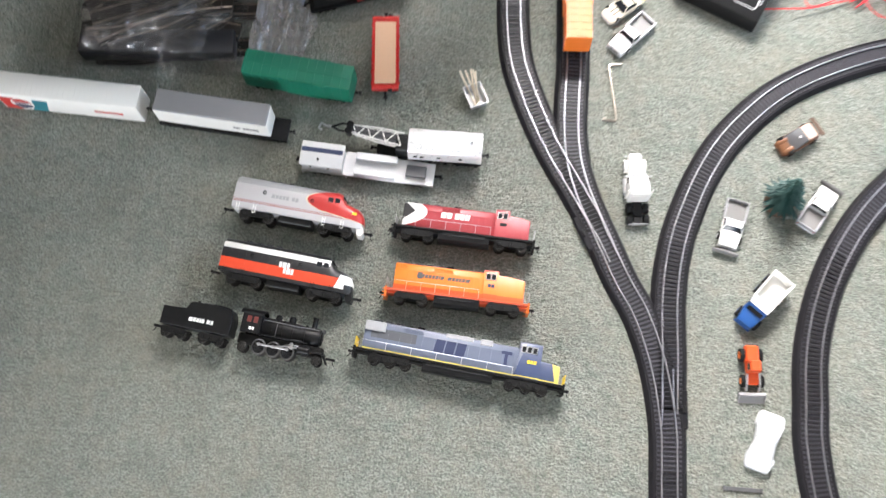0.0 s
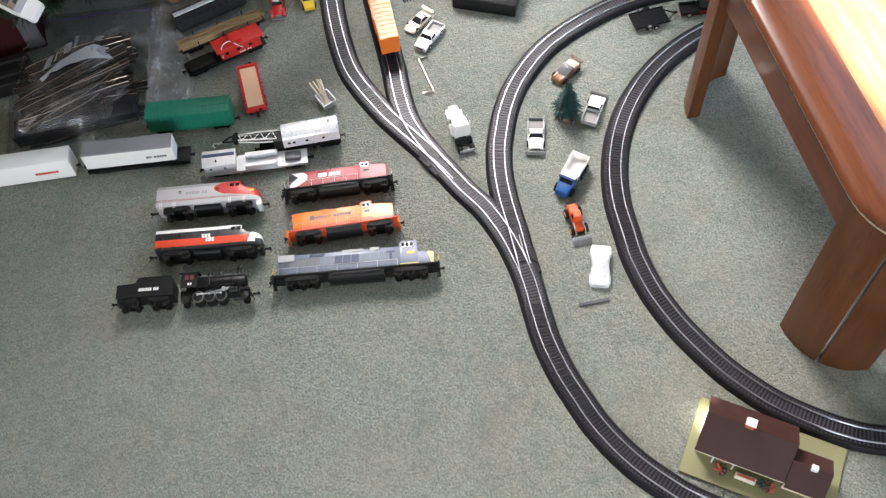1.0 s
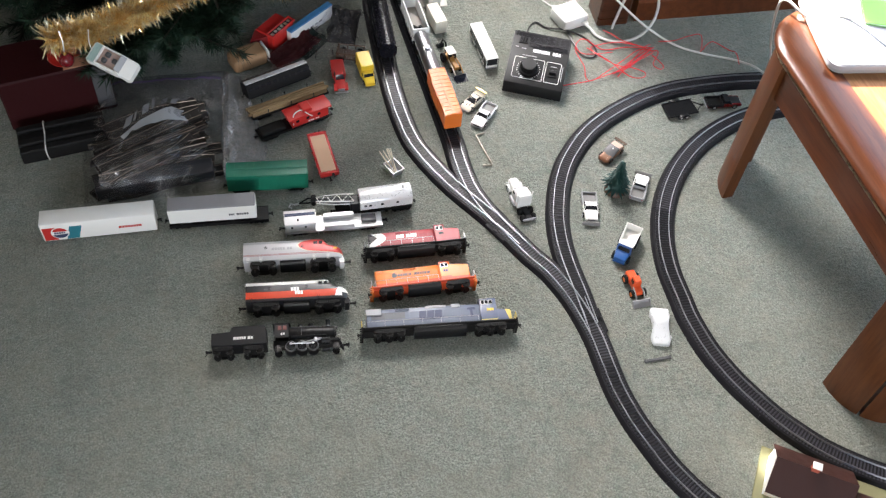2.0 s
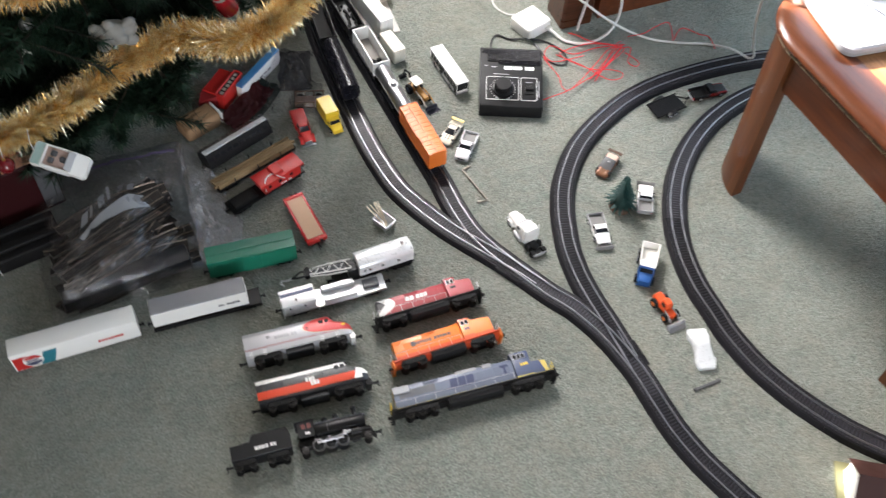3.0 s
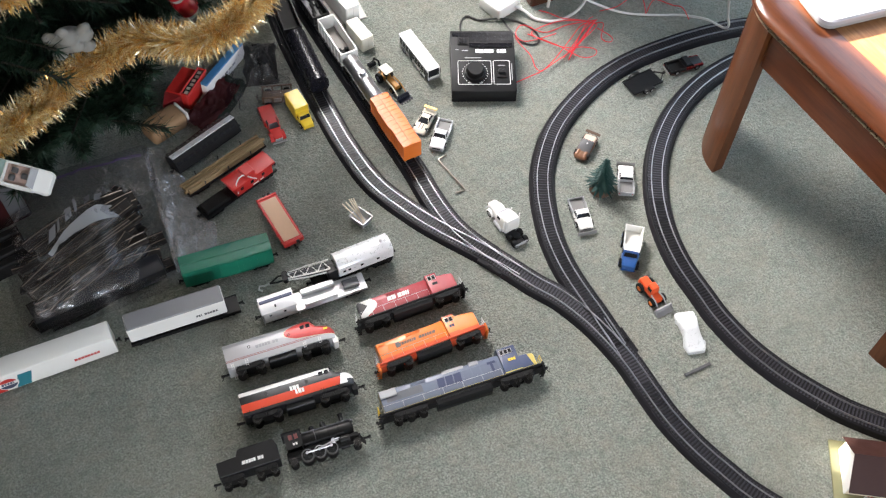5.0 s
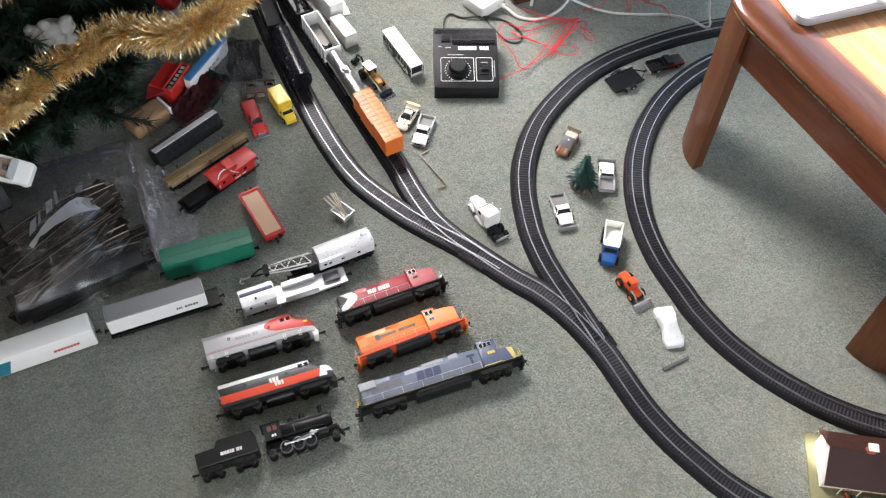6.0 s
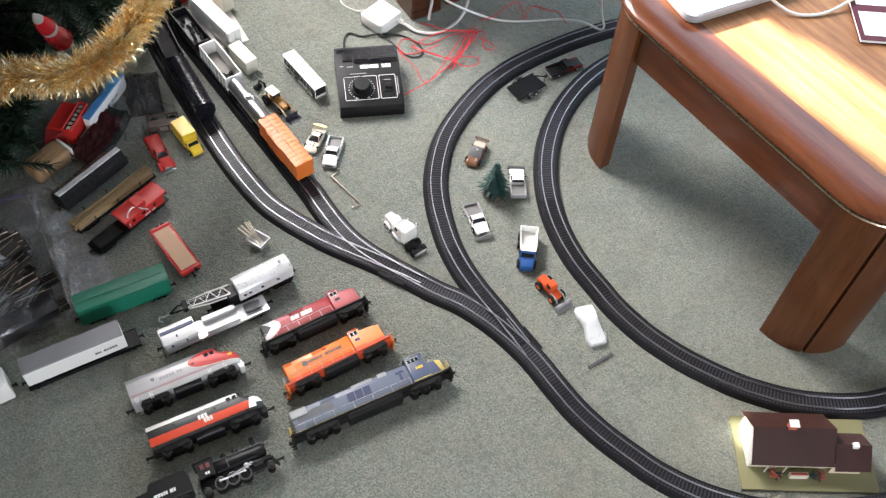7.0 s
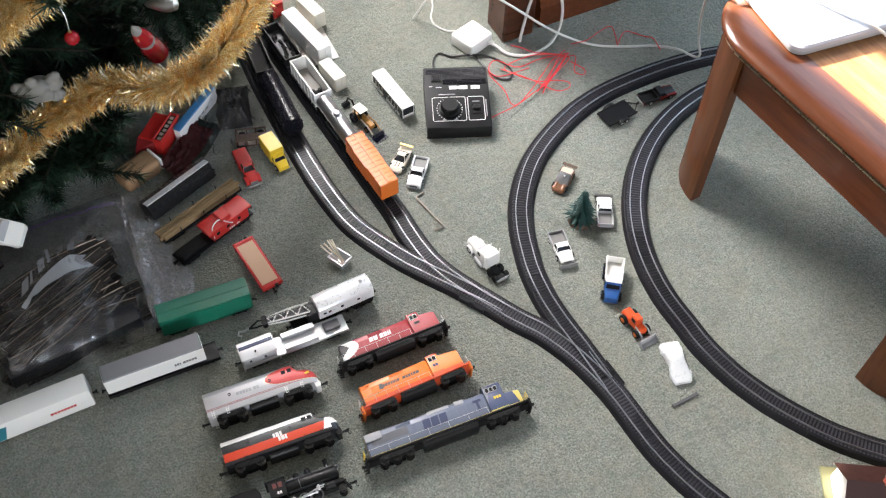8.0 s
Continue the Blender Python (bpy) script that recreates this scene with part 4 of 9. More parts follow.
def steam_locomotive(m):
    root = thing("steam_locomotive", m, "black model steam locomotive with silver side rods lying on carpet", "model locomotive", "model locomotives lying on the carpet")
    bm = bmesh.new()
    lathe(bm, [(0.0001, 0.0), (0.0100, 0.0), (0.0112, 0.002), (0.0112, 0.030), (0.0100, 0.052), (0.0100, 0.066), (0.0092, 0.068), (0.0001, 0.0685)], 24, 0, Matrix.Translation((0.018, 0, 0.0285)) @ Matrix.Rotation(radians(90), 4, "Y"))
    boiler = part("boiler", bm, BLACK, root)
    for x in (0.030, 0.042, 0.054, 0.068):
        bm = bmesh.new()
        lathe(bm, [(0.0114, -0.0007), (0.0116, -0.0007), (0.0116, 0.0007), (0.0114, 0.0007)], 24, 0, Matrix.Translation((x, 0, 0.0285)) @ Matrix.Rotation(radians(90), 4, "Y"))
        part("boiler_band", bm, BLACK_MATT, boiler)
    for x, r, h, name in ((0.034, 0.0040, 0.0070, "sand_dome"), (0.050, 0.0042, 0.0080, "steam_dome"), (0.076, 0.0030, 0.0115, "smokestack")):
        bm = bmesh.new()
        lathe(bm, [(r * 1.4, 0), (r, 0.002), (r, h * 0.75), (r * (1.25 if name == "smokestack" else 0.7), h), (0.0001, h)], 14, 0, Matrix.Translation((x, 0, 0.0375)))
        part(name, bm, BLACK, boiler)
    bm = bmesh.new()
    lathe(bm, [(0.0022, 0), (0.0022, 0.0032), (0.0015, 0.0036), (0.0001, 0.003)], 12, 0, Matrix.Translation((0.0865, 0, 0.0365)) @ Matrix.Rotation(radians(90), 4, "Y"))
    part("headlight", bm, MIDGREY, boiler)
    bm = bmesh.new()
    lathe(bm, [(0.0070, 0), (0.0070, 0.001), (0.0030, 0.0018), (0.0001, 0.002)], 18, 0, Matrix.Translation((0.0864, 0, 0.0285)) @ Matrix.Rotation(radians(90), 4, "Y"))
    part("smokebox_door", bm, BLACK_MATT, boiler)
    for s in (1, -1):
        bm = bmesh.new()
        tube(bm, [(0.020, s * 0.0105, 0.036), (0.050, s * 0.0108, 0.0355), (0.084, s * 0.0098, 0.036)], 0.0005, 5)
        tube(bm, [(0.036, s * 0.0100, 0.036), (0.036, s * 0.0115, 0.028), (0.036, s * 0.0120, 0.020)], 0.0005, 5)
        part("boiler_pipe", bm, MIDGREY, boiler)
        bm = bmesh.new()
        a, b = sorted((s * 0.0092, s * 0.0150))
        box(bm, 0.020, 0.074, a, b, 0.0198, 0.0208, 0.0003)
        part("running_board", bm, BLACK, root)
        bm = bmesh.new()
        rod(bm, (0.066, s * 0.0125, 0.0125), (0.078, s * 0.0125, 0.0125), 0.0042, n=14)
        part("cylinder", bm, BLACK, root)
        for k in range(3):
            x = 0.020 + 0.0165 * k
            r = 0.0078
            bm = bmesh.new()
            mm = Matrix.Translation((x, s * 0.0100, r)) @ Matrix.Rotation(radians(-90 * s), 4, "X")
            lathe(bm, [(r, -0.0028), (r * 1.1, -0.0030), (r * 1.1, -0.0024), (r, -0.0022), (r, 0.0), (r * 0.90, 0.0002), (r * 0.87, -0.0010), (0.0012, -0.0010), (0.0001, -0.0010)], 22, 0, mm)
            drive = part("drive_wheel", bm, TYRE_STEEL, root, "drive wheel with bright rim and dark spokes")
            bm = bmesh.new()
            for i in range(10):
                a = 2 * math.pi * i / 10
                rod(bm, (x, s * 0.0096, r), (x + r * 0.8 * math.cos(a), s * 0.0096, r + r * 0.8 * math.sin(a)), 0.0007, n=5)
            box(bm, x - 0.0018, x + 0.0018, *sorted((s * 0.0092, s * 0.0104)), r - 0.0018, r + 0.0018, 0.0006)
            box(bm, x - 0.0040, x + 0.0040, *sorted((s * 0.0094, s * 0.0100)), r - 0.0060, r - 0.0030, 0.0006)
            part("spokes", bm, BLACK, drive)
            bm = bmesh.new()
            lathe(bm, [(r * 0.86, -0.0009), (r * 0.86, -0.0006), (0.0001, -0.0006)], 20, 0, mm)
            part("wheel_back", bm, BLACK_MATT, drive)
        bm = bmesh.new()
        box(bm, 0.018, 0.055, *sorted((s * 0.0112, s * 0.0122)), 0.0092, 0.0112, 0.0004)
        for k in range(3):
            x = 0.020 + 0.0165 * k
            rod(bm, (x, s * 0.0110, 0.0102), (x, s * 0.0128, 0.0102), 0.0018, n=10)
        part("side_rod", bm, CHROME, root, "polished side rod")
        bm = bmesh.new()
        tube(bm, [(0.0365, s * 0.0132, 0.0102), (0.0500, s * 0.0134, 0.0128), (0.064, s * 0.0132, 0.0135)], 0.0009, 6)
        box(bm, 0.054, 0.066, *sorted((s * 0.0126, s * 0.0138)), 0.0150, 0.0164, 0.0003)
        box(bm, 0.0555, 0.0590, *sorted((s * 0.0124, s * 0.0140)), 0.0112, 0.0180, 0.0004)
        part("main_rod", bm, CHROME, root, "polished main rod and crosshead")
        wheel(root, 0.087, s * 0.0100, 0.0050, s)
        wheel(root, 0.001, s * 0.0100, 0.0050, s)
    bm = bmesh.new()
    cab_out = [(-0.004, 0.0195), (0.0180, 0.0195), (0.0180, 0.0410), (-0.004, 0.0410)]
    extrude(bm, cab_out, -0.0148, -0.0138)
    extrude(bm, cab_out, 0.0138, 0.0148)
    extrude(bm, [(-0.0138, 0.0195), (0.0138, 0.0195), (0.0138, 0.0405), (-0.0138, 0.0405)], 0.0168, 0.0180, "x")
    cab = part("cab", bm, BLACK, root)
    bm = bmesh.new()
    arc = [(0.0162 * math.sin(radians(a)), 0.0372 + 0.0085 * math.cos(radians(a))) for a in range(-72, 73, 12)]
    extrude(bm, arc + [(p[0] * 0.96, p[1] - 0.0010) for p in reversed(arc)], -0.007, 0.0195, "x")
    part("cab_roof", bm, BLACK, cab)
    for s in (1, -1):
        for x in (0.0015, 0.0090):
            bm = bmesh.new()
            box(bm, x, x + 0.0052, *sorted((s * 0.0146, s * 0.0152)), 0.0305, 0.0370, 0.0003)
            part("window", bm, paint("red_window_trim", (0.12, 0.02, 0.015), 0.4), cab, "dark window with red sash")
        bars(cab, "number_panel", 0.0055, 0.0230, s * 0.0149, (0.0026, 0.0026), 0.0030, WHITE)
    bm = bmesh.new()
    box(bm, -0.006, 0.092, -0.0060, 0.0060, 0.0085, 0.0190, 0.0006)
    box(bm, 0.080, 0.094, -0.0125, 0.0125, 0.0120, 0.0140, 0.0004)
    part("engine_frame", bm, BLACK_MATT, root)
    bm = bmesh.new()
    for k in range(7):
        y = -0.0105 + 0.0035 * k
        tube(bm, [(0.0925, y, 0.0125), (0.0985, y * 0.55, 0.0035)], 0.0006, 5)
    box(bm, 0.0915, 0.0935, -0.013, 0.013, 0.0112, 0.0135, 0.0004)
    part("cowcatcher", bm, BLACK, root)
    coupler(root, 0.0965, 1, 0.0095, 0.009)
    # tender
    bm = bmesh.new()
    extrude(bm, [(-0.0960, 0.0120), (-0.0150, 0.0120), (-0.0150, 0.0310), (-0.0180, 0.0385), (-0.0200, 0.0400), (-0.0640, 0.0400), (-0.0670, 0.0380), (-0.0690, 0.0310), (-0.0960, 0.0310)], -0.0148, 0.0148)
    bmesh.ops.bevel(bm, geom=list(bm.edges), offset=0.0007, segments=1, affect="EDGES")
    tender = part("tender", bm, BLACK, root, "black coal tender")
    bm = bmesh.new()
    for i in range(60):
        x, y = random.uniform(-0.062, -0.024), random.uniform(-0.010, 0.010)
        box(bm, x, x + 0.003, y, y + 0.003, 0.0395, 0.0405 + random.random() * 0.002, 0.0006)
    tagged(part("coal", bm, BLACK_MATT, tender), kind="stuff")
    bars(tender, "lettering", -0.064, 0.0195, -0.0149, (0.0044, 0.0032, 0.0030, 0.0020, 0.0030, -0.0016, 0.0040, 0.0030), 0.0042, WHITE, 0.1, 0.0006, "small white lettering blocks")
    for x in (-0.079, -0.035):
        bogie(tender, x, 0.019, 2, 0.0050, 0.0105)
    coupler(root, -0.0960, -1)
    return root


steam_locomotive(lying(-0.2044, 0.2354, -8.7))


# ---- wagons ----
def boxcar_body(bm, half, w, z0, z1, peak=0.0016):
    s = 0.0006
    prof = [(-w, z0), (w, z0), (w, z1), (w + 0.0005, z1 + 0.0004), (0.0, z1 + peak), (-w - 0.0005, z1 + 0.0004), (-w, z1)]
    return loft(bm, [[(x, a, b) for a, b in prof] for x in (-half, half)])


def roof_ribs(parent, half, w, z1, peak, count, material):
    bm = bmesh.new()
    for i in range(count):
        x = -half + 0.002 + (2 * half - 0.004) * i / (count - 1)
        out = [(-w, z1 + 0.0004), (0, z1 + peak), (w, z1 + 0.0004), (w, z1 + 0.0011), (0, z1 + peak + 0.0007), (-w, z1 + 0.0011)]
        extrude(bm, out, x - 0.0006, x + 0.0006, "x")
    return part("roof_ribs", bm, material, parent)


def boxcar(m, label, half, material, z1=0.0475, w=0.0155, group="model wagons", door=True, panels=6):
    root = thing("boxcar", m, label, "model wagon", group)
    bm = bmesh.new()
    boxcar_body(bm, half, w, 0.0115, z1)
    body = part("body", bm, material, root)
    roof_ribs(body, half, w, z1, 0.0016, panels * 2 + 1, material)
    bm = bmesh.new()
    box(bm, -half * 0.98, half * 0.98, -0.0022, 0.0022, z1 + 0.0021, z1 + 0.0029)
    part("roof_walk", bm, material, body)
    for s in (1, -1):
        for i in range(panels * 2 + 1):
            x = -half + 0.0008 + (2 * half - 0.0016) * i / (panels * 2)
            if abs(x) > half * 0.24:
                bm = bmesh.new()
                box(bm, x - 0.0004, x + 0.0004, *sorted((s * w, s * (w + 0.0006))), 0.0120, z1)
                part("side_post", bm, material, body)
        if door:
            bm = bmesh.new()
            box(bm, -half * 0.21, half * 0.21, *sorted((s * (w + 0.0001), s * (w + 0.0012))), 0.0130, z1 - 0.0020, 0.0003)
            box(bm, -half * 0.21, half * 0.55, *sorted((s * (w + 0.0002), s * (w + 0.0018))), z1 - 0.0020, z1 - 0.0008)
            box(bm, -half * 0.21, half * 0.55, *sorted((s * (w + 0.0002), s * (w + 0.0014))), 0.0115, 0.0128)
            for k in (-0.1, 0.02, 0.12):
                box(bm, half * k, half * k + 0.0005, *sorted((s * (w + 0.001), s * (w + 0.0017))), 0.0135, z1 - 0.003)
            part("door", bm, material, body)
        for x in (-half + 0.003, half - 0.003):
            bm = bmesh.new()
            for k in range(6):
                z = 0.015 + k * (z1 - 0.020) / 5
                tube(bm, [(x - 0.0022, s * (w + 0.001), z), (x + 0.0022, s * (w + 0.001), z)], 0.0003, 4)
            part("ladder", bm, material, body)
    bm = bmesh.new()
    box(bm, -half + 0.002, half - 0.002, -0.0050, 0.0050, 0.0085, 0.0115)
    part("underframe", bm, BLACK_MATT, root)
    for x in (-half * 0.68, half * 0.68):
        bogie(root, x, 0.018, 2, 0.0050, 0.0102)
    for s in (1, -1):
        coupler(root, s * half, s, 0.0095, 0.007)
    return root


boxcar(at(-0.1656, 0.5726, 0, -8.0), "green ribbed model boxcar standing on carpet", 0.067, GREEN)
boxcar(at(0.1719, 0.6834, RAIL_TOP, 90.5), "orange model boxcar standing on track", 0.060, ORANGE, 0.0450, 0.0152, "model train on the siding")


def white_trailer(m):
    """A long smooth white van body with a printed emblem."""
    root = thing("toy_trailer", m, "long white model trailer body with red and teal emblem", "model trailer")
    half, w, z0, z1 = 0.0885, 0.0155, 0.004, 0.0455
    bm = bmesh.new()
    box(bm, -half, half, -w, w, z0, z1, 0.0022, 0, 2)
    body = part("body", bm, WHITE, root)
    bm = bmesh.new()
    for i in range(26):
        x = -half + 0.006 + i * (2 * half - 0.012) / 25
        box(bm, x, x + 0.0006, -w + 0.0015, w - 0.0015, z1 - 0.0001, z1 + 0.00015)
    part("roof_ribs", bm, WHITE, body)
    y = -w
    bars(body, "emblem_panel", -half + 0.0030, 0.0065, y, (0.0200,), 0.030, RED, 0.0, label="red printed panel")
    bars(body, "emblem_panel", -half + 0.0360, 0.0065, y, (0.0190,), 0.030, TEAL, 0.30, label="teal printed panel")
    bm = bmesh.new()
    lathe(bm, [(0.0001, 0.0004), (0.0140, 0.0004), (0.0140, 0.0), (0.0001, 0.0)], 28, 0, Matrix.Translation((-half + 0.0285, y, 0.0230)) @ Matrix.Rotation(radians(90), 4, "X"))
    ring = part("emblem_disc", bm, WHITE, body, "white disc emblem")
    for mat_, z0_, z1_ in ((RED, 0.0060, 0.0115), (NAVY, -0.0115, -0.0060)):
        bm = bmesh.new()
        pts = [(12.2e-3 * math.cos(radians(a)), 12.2e-3 * math.sin(radians(a))) for a in range(0, 360, 8)]
        pts = [p for p in pts if z0_ - 0.003 <= p[1] <= z1_ + 0.003]
        pts.sort(key=lambda p: math.atan2(p[1] - (z0_ + z1_) / 2, p[0]))
        extrude(bm, [(-half + 0.0285 + a, 0.0230 + b) for a, b in pts], y - 0.0007, y - 0.0004)
        part("emblem_band", bm, mat_, ring)
    bars(ring, "lettering", -half + 0.0195, 0.0210, y - 0.0004, (0.0030, 0.0028, 0.0028, 0.0028, 0.0020), 0.0042, NAVY)
    bars(body, "lettering", 0.030, 0.0200, y, (0.0042, 0.0036, 0.0040, 0.0032, 0.0038, 0.0036, 0.0034, 0.0040), 0.0050, RED, 0.1, label="red lettering blocks")
    bm = bmesh.new()
    box(bm, -half + 0.01, half - 0.01, -0.008, 0.008, 0.0, 0.004)
    part("underframe", bm, MIDGREY, root)
    coupler(root, half, 1, 0.012, 0.006)
    return root


white_trailer(at(-0.4424, 0.5357, 0, -4.2))


def piggyback(m):
    root = thing("flatcar", m, "black model flatcar standing on carpet", "model wagon", "model wagons")
    half = 0.080
    bm = bmesh.new()
    box(bm, -half, half, -0.0135, 0.0135, 0.0075, 0.0120, 0.0006)
    box(bm, -half, half, -0.0145, -0.0135, 0.0060, 0.0130)
    box(bm, -half, half, 0.0135, 0.0145, 0.0060, 0.0130)
    part("deck", bm, BLACK, root)
    for x in (-half * 0.74, half * 0.74):
        bogie(root, x, 0.018, 2, 0.0050, 0.0102)
    for s in (1, -1):
        coupler(root, s * half, s, 0.0095, 0.006)
    load = thing("trailer_van", m @ pose(-0.0085, 0, 0.0121), "white model trailer with grey roof loaded on a flatcar", "model trailer")
    bm = bmesh.new()
    h2 = 0.0700
    box(bm, -h2, h2, -0.0140, 0.0140, 0.0050, 0.0375, 0.0012)
    body = part("body", bm, WHITE, load)
    bm = bmesh.new()
    box(bm, -h2 + 0.0006, h2 - 0.0006, -0.0142, 0.0142, 0.0368, 0.0396, 0.0012)
    part("roof", bm, paint("van_roof_grey", (0.20, 0.20, 0.215), 0.45, 0, 0.2), load, "flat grey roof")
    bars(body, "lettering", 0.026, 0.0170, -0.0140, (0.0026, 0.0026, 0.0016, -0.002, 0.0036, 0.003, 0.003, 0.0034, 0.003), 0.0046, MIDGREY, label="grey lettering blocks")
    bm = bmesh.new()
    box(bm, -h2 + 0.004, h2 - 0.004, -0.006, 0.006, 0.0025, 0.0050)
    part("chassis", bm, BLACK_MATT, load)
    for x in (-0.052, -0.040):
        for s in (1, -1):
            bm = bmesh.new()
            rod(bm, (x, s * 0.0085, 0.0045), (x, s * 0.0125, 0.0045), 0.0045, n=14)
            part("wheel", bm, RUBBER, load)
    for s in (1, -1):
        bm = bmesh.new()
        box(bm, 0.030, 0.032, *sorted((s * 0.008, s * 0.010)), 0.0, 0.0050)
        part("landing_leg", bm, WHITE, load)
    return root


piggyback(at(-0.2553, 0.5163, 0, -6.4))


def red_flatcar(m):
    root = thing("flatcar", m, "red model flatcar with tan deck standing on carpet", "model wagon", "model wagons")
    half, w = 0.0500, 0.0160
    bm = bmesh.new()
    box(bm, -half, half, -w, w, 0.0105, 0.0165, 0.0006)
    for s in (1, -1):
        box(bm, -half, half, *sorted((s * w, s * (w + 0.0008))), 0.0125, 0.0180)
        box(bm, s * half - 0.004 if s > 0 else -half, half if s > 0 else -half + 0.004, -w, w, 0.0165, 0.0185, 0.0004)
        for k in range(6):
            x = -half + 0.010 + k * 0.016
            box(bm, x, x + 0.002, *sorted((s * w, s * (w + 0.0018))), 0.0125, 0.0160)
    part("body", bm, RED, root)
    bm = bmesh.new()
    box(bm, -half + 0.0075, half - 0.0075, -w + 0.0030, w - 0.0030, 0.0165, 0.0176)
    part("deck", bm, TAN, root, "tan deck board")
    for x in (-half * 0.70, half * 0.70):
        bogie(root, x, 0.017, 2, 0.0050, 0.0102)
    for s in (1, -1):
        coupler(root, s * half, s, 0.0095, 0.008)
        bm = bmesh.new()
        rod(bm, (s * (half + 0.0006), 0.006, 0.0165), (s * (half + 0.0026), 0.006, 0.0165), 0.0028, n=12)
        part("brake_wheel", bm, BLACK, root)
    return root


red_flatcar(at(-0.0640, 0.6156, 0, -87.0))


def crane_car(m):
    root = thing("crane_wagon", m, "silver model wrecking crane with lattice boom on carpet", "model wagon", "model wagons")
    bm = bmesh.new()
    box(bm, -0.066, 0.062, -0.0130, 0.0130, 0.0090, 0.0135, 0.0006)
    for k in range(7):
        for s in (1, -1):
            box(bm, -0.060 + k * 0.019, -0.056 + k * 0.019, *sorted((s * 0.0130, s * 0.0145)), 0.0070, 0.0135)
    part("deck", bm, BLACK_MATT, root)
    for x in (-0.046, 0.044):
        bogie(root, x, 0.022, 2, 0.0050, 0.0102)
    for s in (1, -1):
        coupler(root, 0.062 if s > 0 else -0.066, s, 0.0095, 0.007)
    bm = bmesh.new()
    lathe(bm, [(0.0145, 0), (0.0145, 0.0080), (0.0001, 0.0080)], 24, 0, Matrix.Translation((0.016, 0, 0.0135)))
    part("turntable", bm, BLACK, root)
    bm = bmesh.new()
    box(bm, -0.042, -0.020, -0.0110, 0.0110, 0.0135, 0.0330, 0.0012)
    part("boom_foot", bm, BLACK, root)
    # arched house
    bm = bmesh.new()
    arc = [(-0.0165, 0.0215), (0.0165, 0.0215), (0.0165, 0.0370)] + [(0.0165 * math.cos(radians(a)), 0.0370 + 0.0105 * math.sin(radians(a))) for a in range(10, 180, 10)] + [(-0.0165, 0.0370)]
    loft(bm, [[(x, a * k, 0.0215 + (b - 0.0215) * k) for a, b in arc] for x, k in ((-0.0265, 0.985), (-0.0255, 1), (0.0605, 1), (0.0615, 0.985))])
    house = part("crane_house", bm, BRIGHT_SILVER, root, "silver arched machinery house")
    for s in (1, -1):
        for x in (-0.020, -0.012, 0.008, 0.034):
            bm = bmesh.new()
            box(bm, x, x + 0.0045, *sorted((s * 0.0163, s * 0.0168)), 0.0290, 0.0335, 0.0003)
            part("window", bm, GLASS_DARK, house, "small dark window")
    bm = bmesh.new()
    rod(bm, (0.048, 0.0, 0.0465), (0.048, 0.0, 0.0560), 0.0026, n=14)
    part("chimney", bm, SILVER, house)
    # lattice boom with hook at its end
    boom = None
    base_p, tip_p = Vector((-0.034, 0.003, 0.0310)), Vector((-0.098, 0.016, 0.0240))
    d = (tip_p - base_p).normalized()
    side = d.cross(Vector((0, 0, 1))).normalized()
    up = side.cross(d)
    bm = bmesh.new()
    for a in (1, -1):
        for b in (1, -1):
            tube(bm, [base_p + side * 0.0082 * a + up * 0.0035 * b, base_p.lerp(tip_p, 0.5) + side * 0.0075 * a + up * 0.004 * b, tip_p + side * 0.0045 * a + up * 0.0020 * b], 0.0011, 6)
    boom = part("boom", bm, WHITE, root, "silver lattice boom")
    n = 7
    bm = bmesh.new()
    loft(bm, [[base_p + side * 0.0078 * a - up * h for a, h in ((1, 0.0046), (-1, 0.0046), (-1, 0.0008), (1, 0.0008))], [tip_p + side * 0.0044 * a - up * h for a, h in ((1, 0.0030), (-1, 0.0030), (-1, 0.0006), (1, 0.0006))]])
    part("boom_tray", bm, MIDGREY, boom, "dark grey tray under the lattice")
    for b in (1,):
        bm = bmesh.new()
        for i in range(n):
            p, q = base_p.lerp(tip_p, i / n), base_p.lerp(tip_p, (i + 1) / n)
            sgn = 1 if i % 2 else -1
            tube(bm, [p + side * 0.0076 * sgn + up * 0.0036 * b, q - side * 0.0070 * sgn + up * 0.0034 * b], 0.0009, 5)
        part("lattice", bm, WHITE, boom)
    bm = bmesh.new()
    tube(bm, [tip_p + side * 0.004, tip_p + d * 0.012 + side * 0.005, tip_p + d * 0.026 + Vector((0, 0, -0.006))], 0.0014, 6)
    tube(bm, [tip_p - side * 0.004, tip_p + d * 0.014 - side * 0.005, tip_p + d * 0.026 + Vector((0, 0, -0.006))], 0.0014, 6)
    part("boom_tip", bm, BLACK, boom)
    bm = bmesh.new()
    for off in (0.004, -0.004):
        rod(bm, tip_p + d * 0.002 + side * off - up * 0.004, tip_p + d * 0.002 + side * off + up * 0.005, 0.0045, n=14)
    part("sheave", bm, BLACK, boom)
    bm = bmesh.new()
    hook = [tip_p + d * 0.026 + Vector((0, 0, -0.006)), tip_p + d * 0.034 + Vector((0, 0.001, -0.010)), tip_p + d * 0.041 + Vector((0, 0.004, -0.012)), tip_p + d * 0.044 + Vector((0, -0.002, -0.012)), tip_p + d * 0.040 + Vector((0, -0.005, -0.012))]
    tube(bm, hook, 0.0016, 7)
    part("hook", bm, SILVER, boom)
    bm = bmesh.new()
    for off in (0.003, -0.003):
        tube(bm, [Vector((-0.024, off, 0.0390)), tip_p + side * off + up * 0.005], 0.0004, 4)
    part("hoist_cable", bm, BLACK, boom)
    return root


crane_car(at(-0.0004, 0.4882, 0, -2.0))


